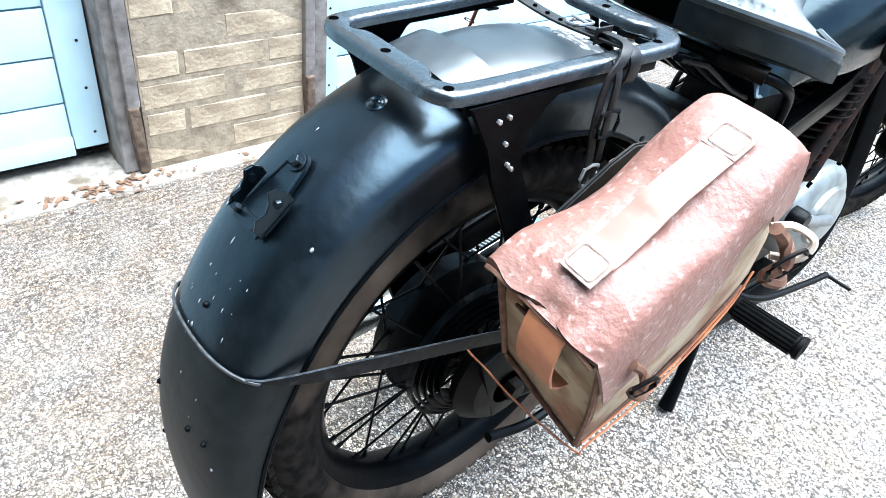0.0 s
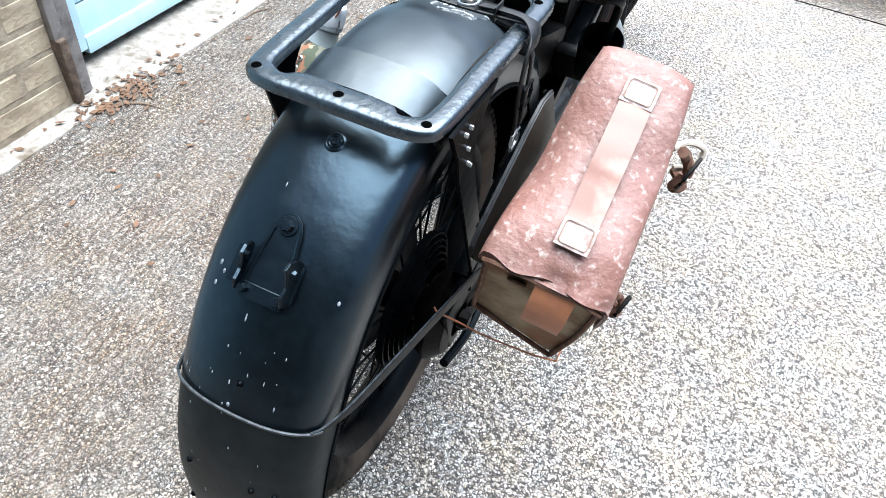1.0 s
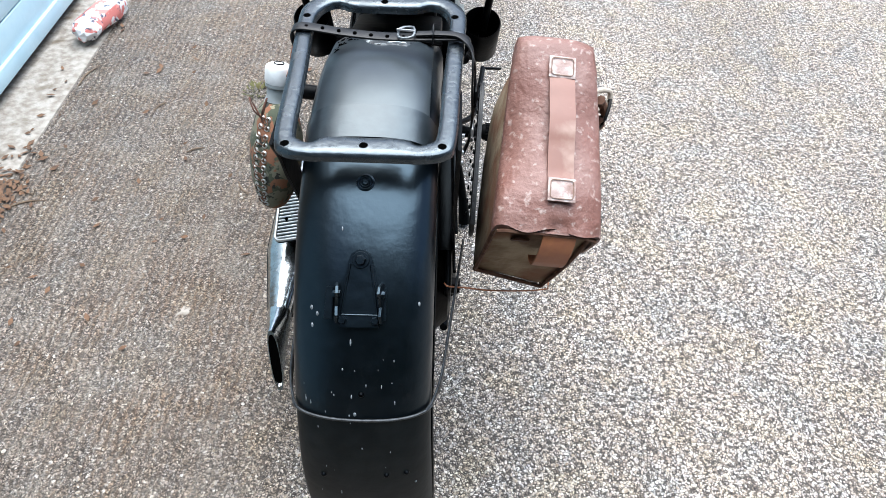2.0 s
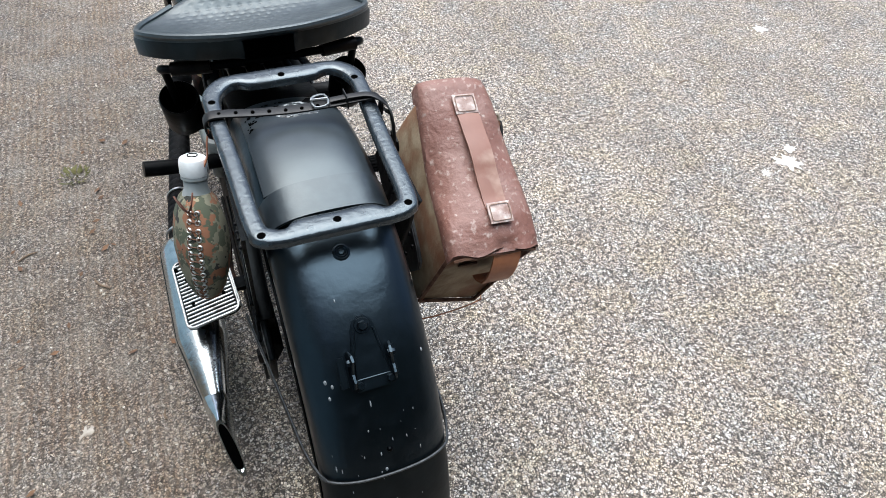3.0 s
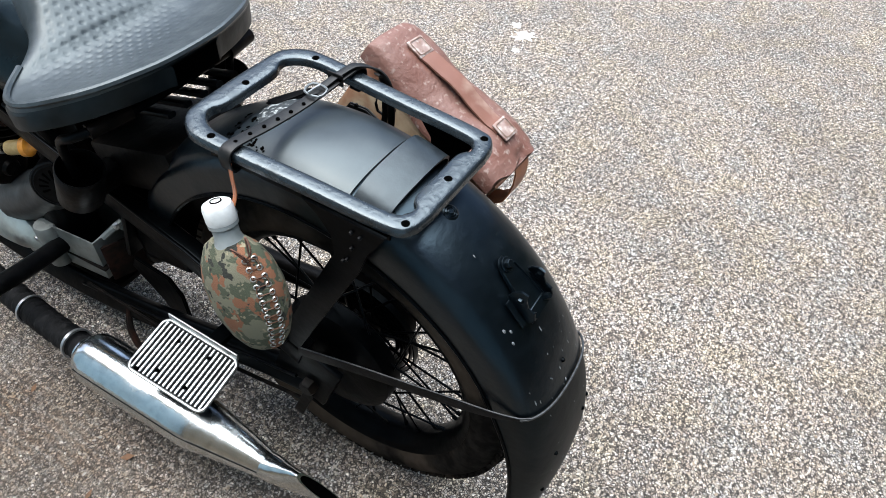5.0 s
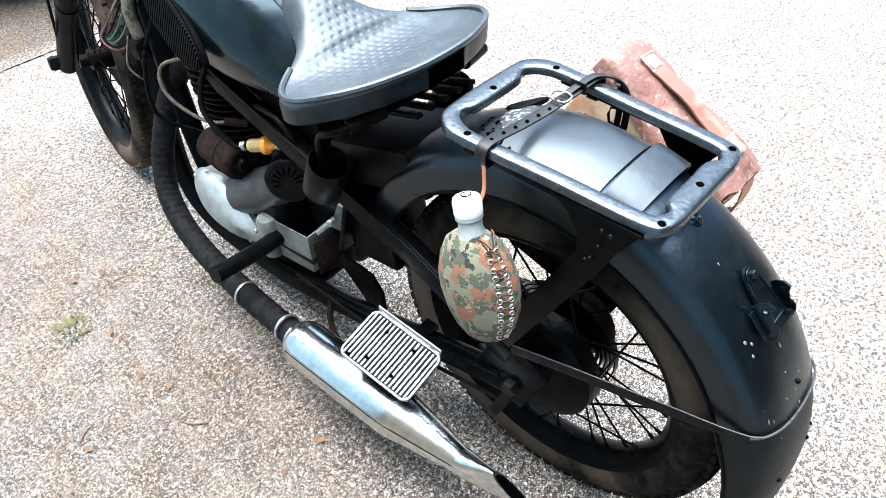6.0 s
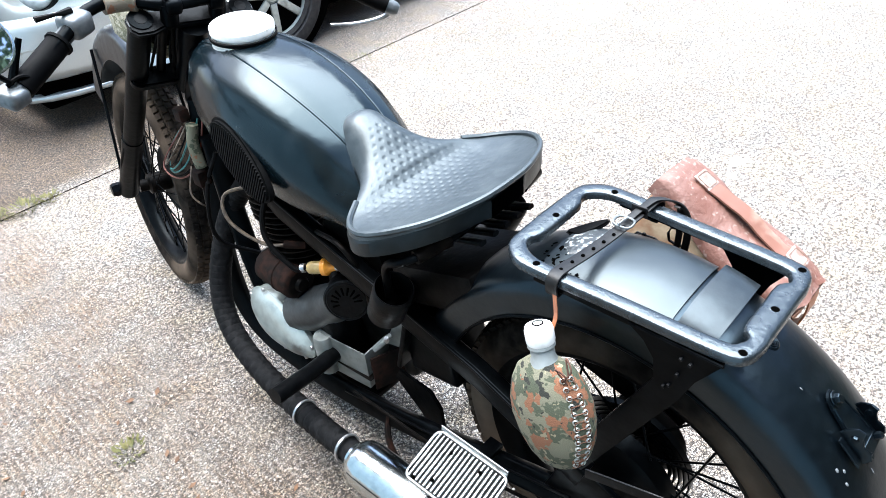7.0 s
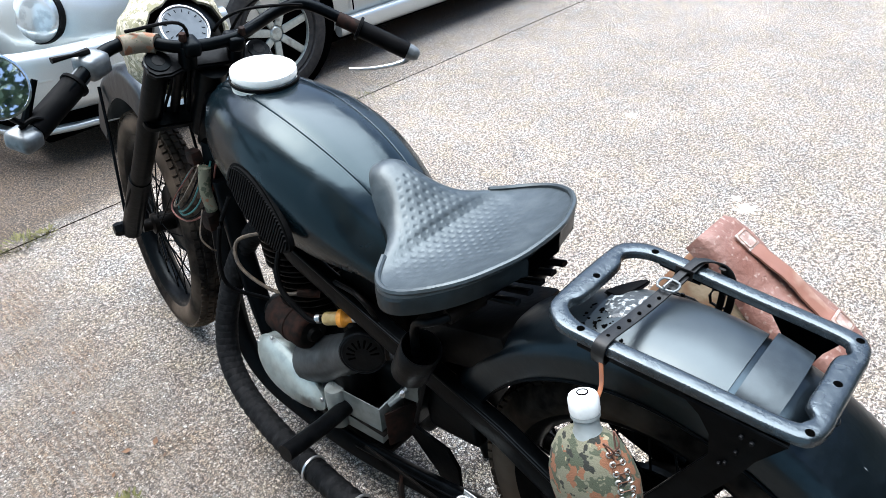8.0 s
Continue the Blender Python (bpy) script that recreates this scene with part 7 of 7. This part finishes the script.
def weed(x, y, r, n, h, label):
    bm = bmesh.new()
    for k in range(n):
        a, d = rn.uniform(0, 6.28), r * math.sqrt(rn.random())
        b0 = Vector((d * math.cos(a), d * math.sin(a), 0))
        le = Vector((math.cos(a + rn.uniform(-1, 1)), math.sin(a + rn.uniform(-1, 1)), rn.uniform(0.5, 1.6))) * h * rn.uniform(0.5, 1.2)
        sd = le.cross(Vector((0, 0, 1))).normalized() * h * 0.16
        mid = b0 + le * 0.55
        tip = b0 + le + Vector((0, 0, -0.25 * h))
        V = [bm.verts.new(p) for p in (b0, mid + sd, tip, mid - sd)]
        bm.faces.new((V[0], V[1], V[2]))
        bm.faces.new((V[0], V[2], V[3]))
    ob = part("weed", bm, M_WEED, None, angle=180)
    ob.location = (x, y, 0.0)
    return tagged(ob, label, "weed", "weeds in the yard")


weed(-0.505, 1.2, 0.035, 60, 0.018, "small green weed growing in the concrete")
weed(-0.22, 2.60, 0.07, 110, 0.02, "green moss and weed in the slab joint")
weed(-0.33, 2.61, 0.05, 80, 0.018, "green moss and weed in the slab joint")
weed(-0.13, 2.59, 0.04, 70, 0.02, "green moss and weed in the slab joint")
weed(1.52, 2.585, 0.06, 70, 0.012, "dull green moss in the slab joint")
weed(1.70, 2.58, 0.06, 60, 0.010, "dull green moss in the slab joint")


def twig(x, y, ang, ln, z=0.004):
    d = Vector((math.cos(ang), math.sin(ang), 0)) * ln
    s = Vector((-d.y, d.x, 0)) * 0.12
    ob = part("twig", tube([-d / 2, s, d / 2 + s * 0.3], 0.0022, 6, radii=[0.0018, 0.0026, 0.0012]), M_TWIG)
    ob.location = (x, y, z)
    return tagged(ob, "thin dry brown twig lying on the ground", "twig", "twigs on the yard")


for x, y, a, ln in ((-1.0, 0.66, 0.3, 0.10), (-1.03, 0.72, 2.5, 0.07), (-1.05, 1.25, 1.3, 0.12), (-0.62, 0.9, 0.4, 0.05), (-0.45, 0.75, 2.2, 0.06), (-0.78, 1.1, 1.0, 0.05), (-0.42, 0.28, 2.0, 0.03), (-0.34, 0.32, 1.5, 0.025), (2.3, 1.9, 0.2, 0.06), (1.55, 1.1, 0.1, 0.05)):
    twig(x, y, a, ln)
# dead leaves gathered by the post
bm = bmesh.new()
for k in range(330):
    x, y = -1.08 + rn.gauss(0, 0.03), 0.68 + rn.gauss(0, 0.09)
    if k > 150:
        x, y = -1.105 + rn.gauss(0, 0.02), -0.02 + rn.gauss(0, 0.09)
    if k > 220:
        x, y = rn.uniform(-1.1, -0.3), rn.uniform(0.2, 1.6)
    if k > 285:
        x, y = -1.115 + rn.gauss(0, 0.012), rn.uniform(-0.5, 2.0)
    a, l = rn.uniform(0, 6.28), rn.uniform(0.006, 0.016)
    d, s = Vector((math.cos(a), math.sin(a), 0)) * l, Vector((-math.sin(a), math.cos(a), 0)) * l * 0.45
    z = rn.uniform(0.003, 0.007) + (0.005 if x < -1.075 else 0)
    V = [bm.verts.new(Vector((x, y, z)) + q) for q in (-d, s + Vector((0, 0, 0.003)), d + Vector((0, 0, 0.004)), -s)]
    bm.faces.new(V)
tagged(part("dead_leaves", bm, M_LEAF, None, angle=180), "scattered dry brown dead leaves and grit", "leaves", kind="stuff")


bm = lathe([(0, -0.085), (0.02, -0.083), (0.03, -0.07), (0.034, -0.03), (0.03, 0.03), (0.032, 0.06), (0.018, 0.08), (0, 0.085)], pose(0, 0, 0, 90, 0, 12), 20)
for v in bm.verts:
    v.co += v.co.normalized() * 0.012 * noise.noise(v.co * 45) + Vector((0, 0, 0.010 * noise.noise(v.co * 90)))
    v.co.z *= 0.75
packet = part("packet", bm, M_PACKET, None, angle=20)
packet.location, packet.scale, packet.rotation_euler = (-1.105, 1.525, 0.05), (1.45, 1.5, 1.45), (0, 0, radians(-22))
tagged(packet, "crumpled red and white printed plastic packet by the door", "litter")


def splat(x, y, r, label, mt):
    bm = bmesh.new()
    n = 22
    c = bm.verts.new((0, 0, 0.0016))
    R = [bm.verts.new((r * k * math.cos(2 * math.pi * i / n), r * k * math.sin(2 * math.pi * i / n), 0.0008)) for i, k in ((i, rn.choice((0.45, 0.7, 1.0, 1.25)) * rn.uniform(0.8, 1.1)) for i in range(n))]
    for i in range(n):
        bm.faces.new((c, R[i], R[(i + 1) % n]))
    ob = part("paint_splash", bm, mt, None, angle=180)
    ob.location = (x, y, 0.0012)
    return tagged(ob, label, "paint mark", "paint marks on the yard")


splat(1.61, 0.60, 0.045, "white paint splash on the concrete", M_SPLASH)
splat(1.66, 0.66, 0.02, "small white paint splash on the concrete", M_SPLASH)
splat(1.50, 0.58, 0.015, "small white paint splash on the concrete", M_SPLASH)
splat(-0.50, 0.33, 0.014, "small grey paint spot on the concrete", M_SILL)
splat(2.1, 1.35, 0.03, "faint white paint mark on the concrete", M_SPLASH)

# loose pale stones proud of the concrete
bm = bmesh.new()
for k in range(5200):
    x, y = rn.uniform(-1.1, 1.7), rn.uniform(-0.75, 1.7)
    r = rn.uniform(0.002, 0.0052)
    m = pose(x, y, 0.0, 0, 0, rn.uniform(0, 360)) @ Matrix.Diagonal((r, r * rn.uniform(0.6, 0.9), r * rn.uniform(0.3, 0.6), 1))
    V = [bm.verts.new(m @ Vector(q)) for q in ((1, 0, 0), (0.5, 0.85, 0.15), (-0.5, 0.8, 0), (-1, 0, 0.1), (-0.5, -0.85, 0), (0.5, -0.8, 0.1), (0.35, 0.15, 1), (-0.4, -0.1, 0.9))]
    for f in ((0, 1, 6), (1, 2, 6), (2, 7, 6), (2, 3, 7), (3, 4, 7), (4, 5, 7), (5, 6, 7), (5, 0, 6)):
        bm.faces.new([V[i] for i in f])
tagged(part("pebbles", bm, M_PEBBLE, None, angle=30), "small pebbles showing proud of the worn concrete", "pebbles", kind="stuff")

# flaked paint round the front of the plate
rn = random.Random(33)
bm = bmesh.new()
for k in range(60):
    a, x = rn.uniform(103, 112), rn.uniform(-0.062, 0.0)
    if rn.random() < 0.35:
        a, x = rn.uniform(100, 108), rn.uniform(-0.066, -0.045)
    p, n = on_guard(a, x)
    r = rn.uniform(0.001, 0.0045)
    m = basis(p + on_guard(a, 0)[1] * 0.0052, (1, 0.3, 0), n)
    lathe([(0, 0.0006), (r * 0.8, 0.0005), (r, 0)], m @ pose(0, 0, 0, 0, 0, rn.uniform(0, 360)) @ Matrix.Diagonal((1, rn.uniform(0.4, 1), 1, 1)), 7, bm)
tagged(part("paint_flakes", bm, M_DARK, guard), kind="stuff")
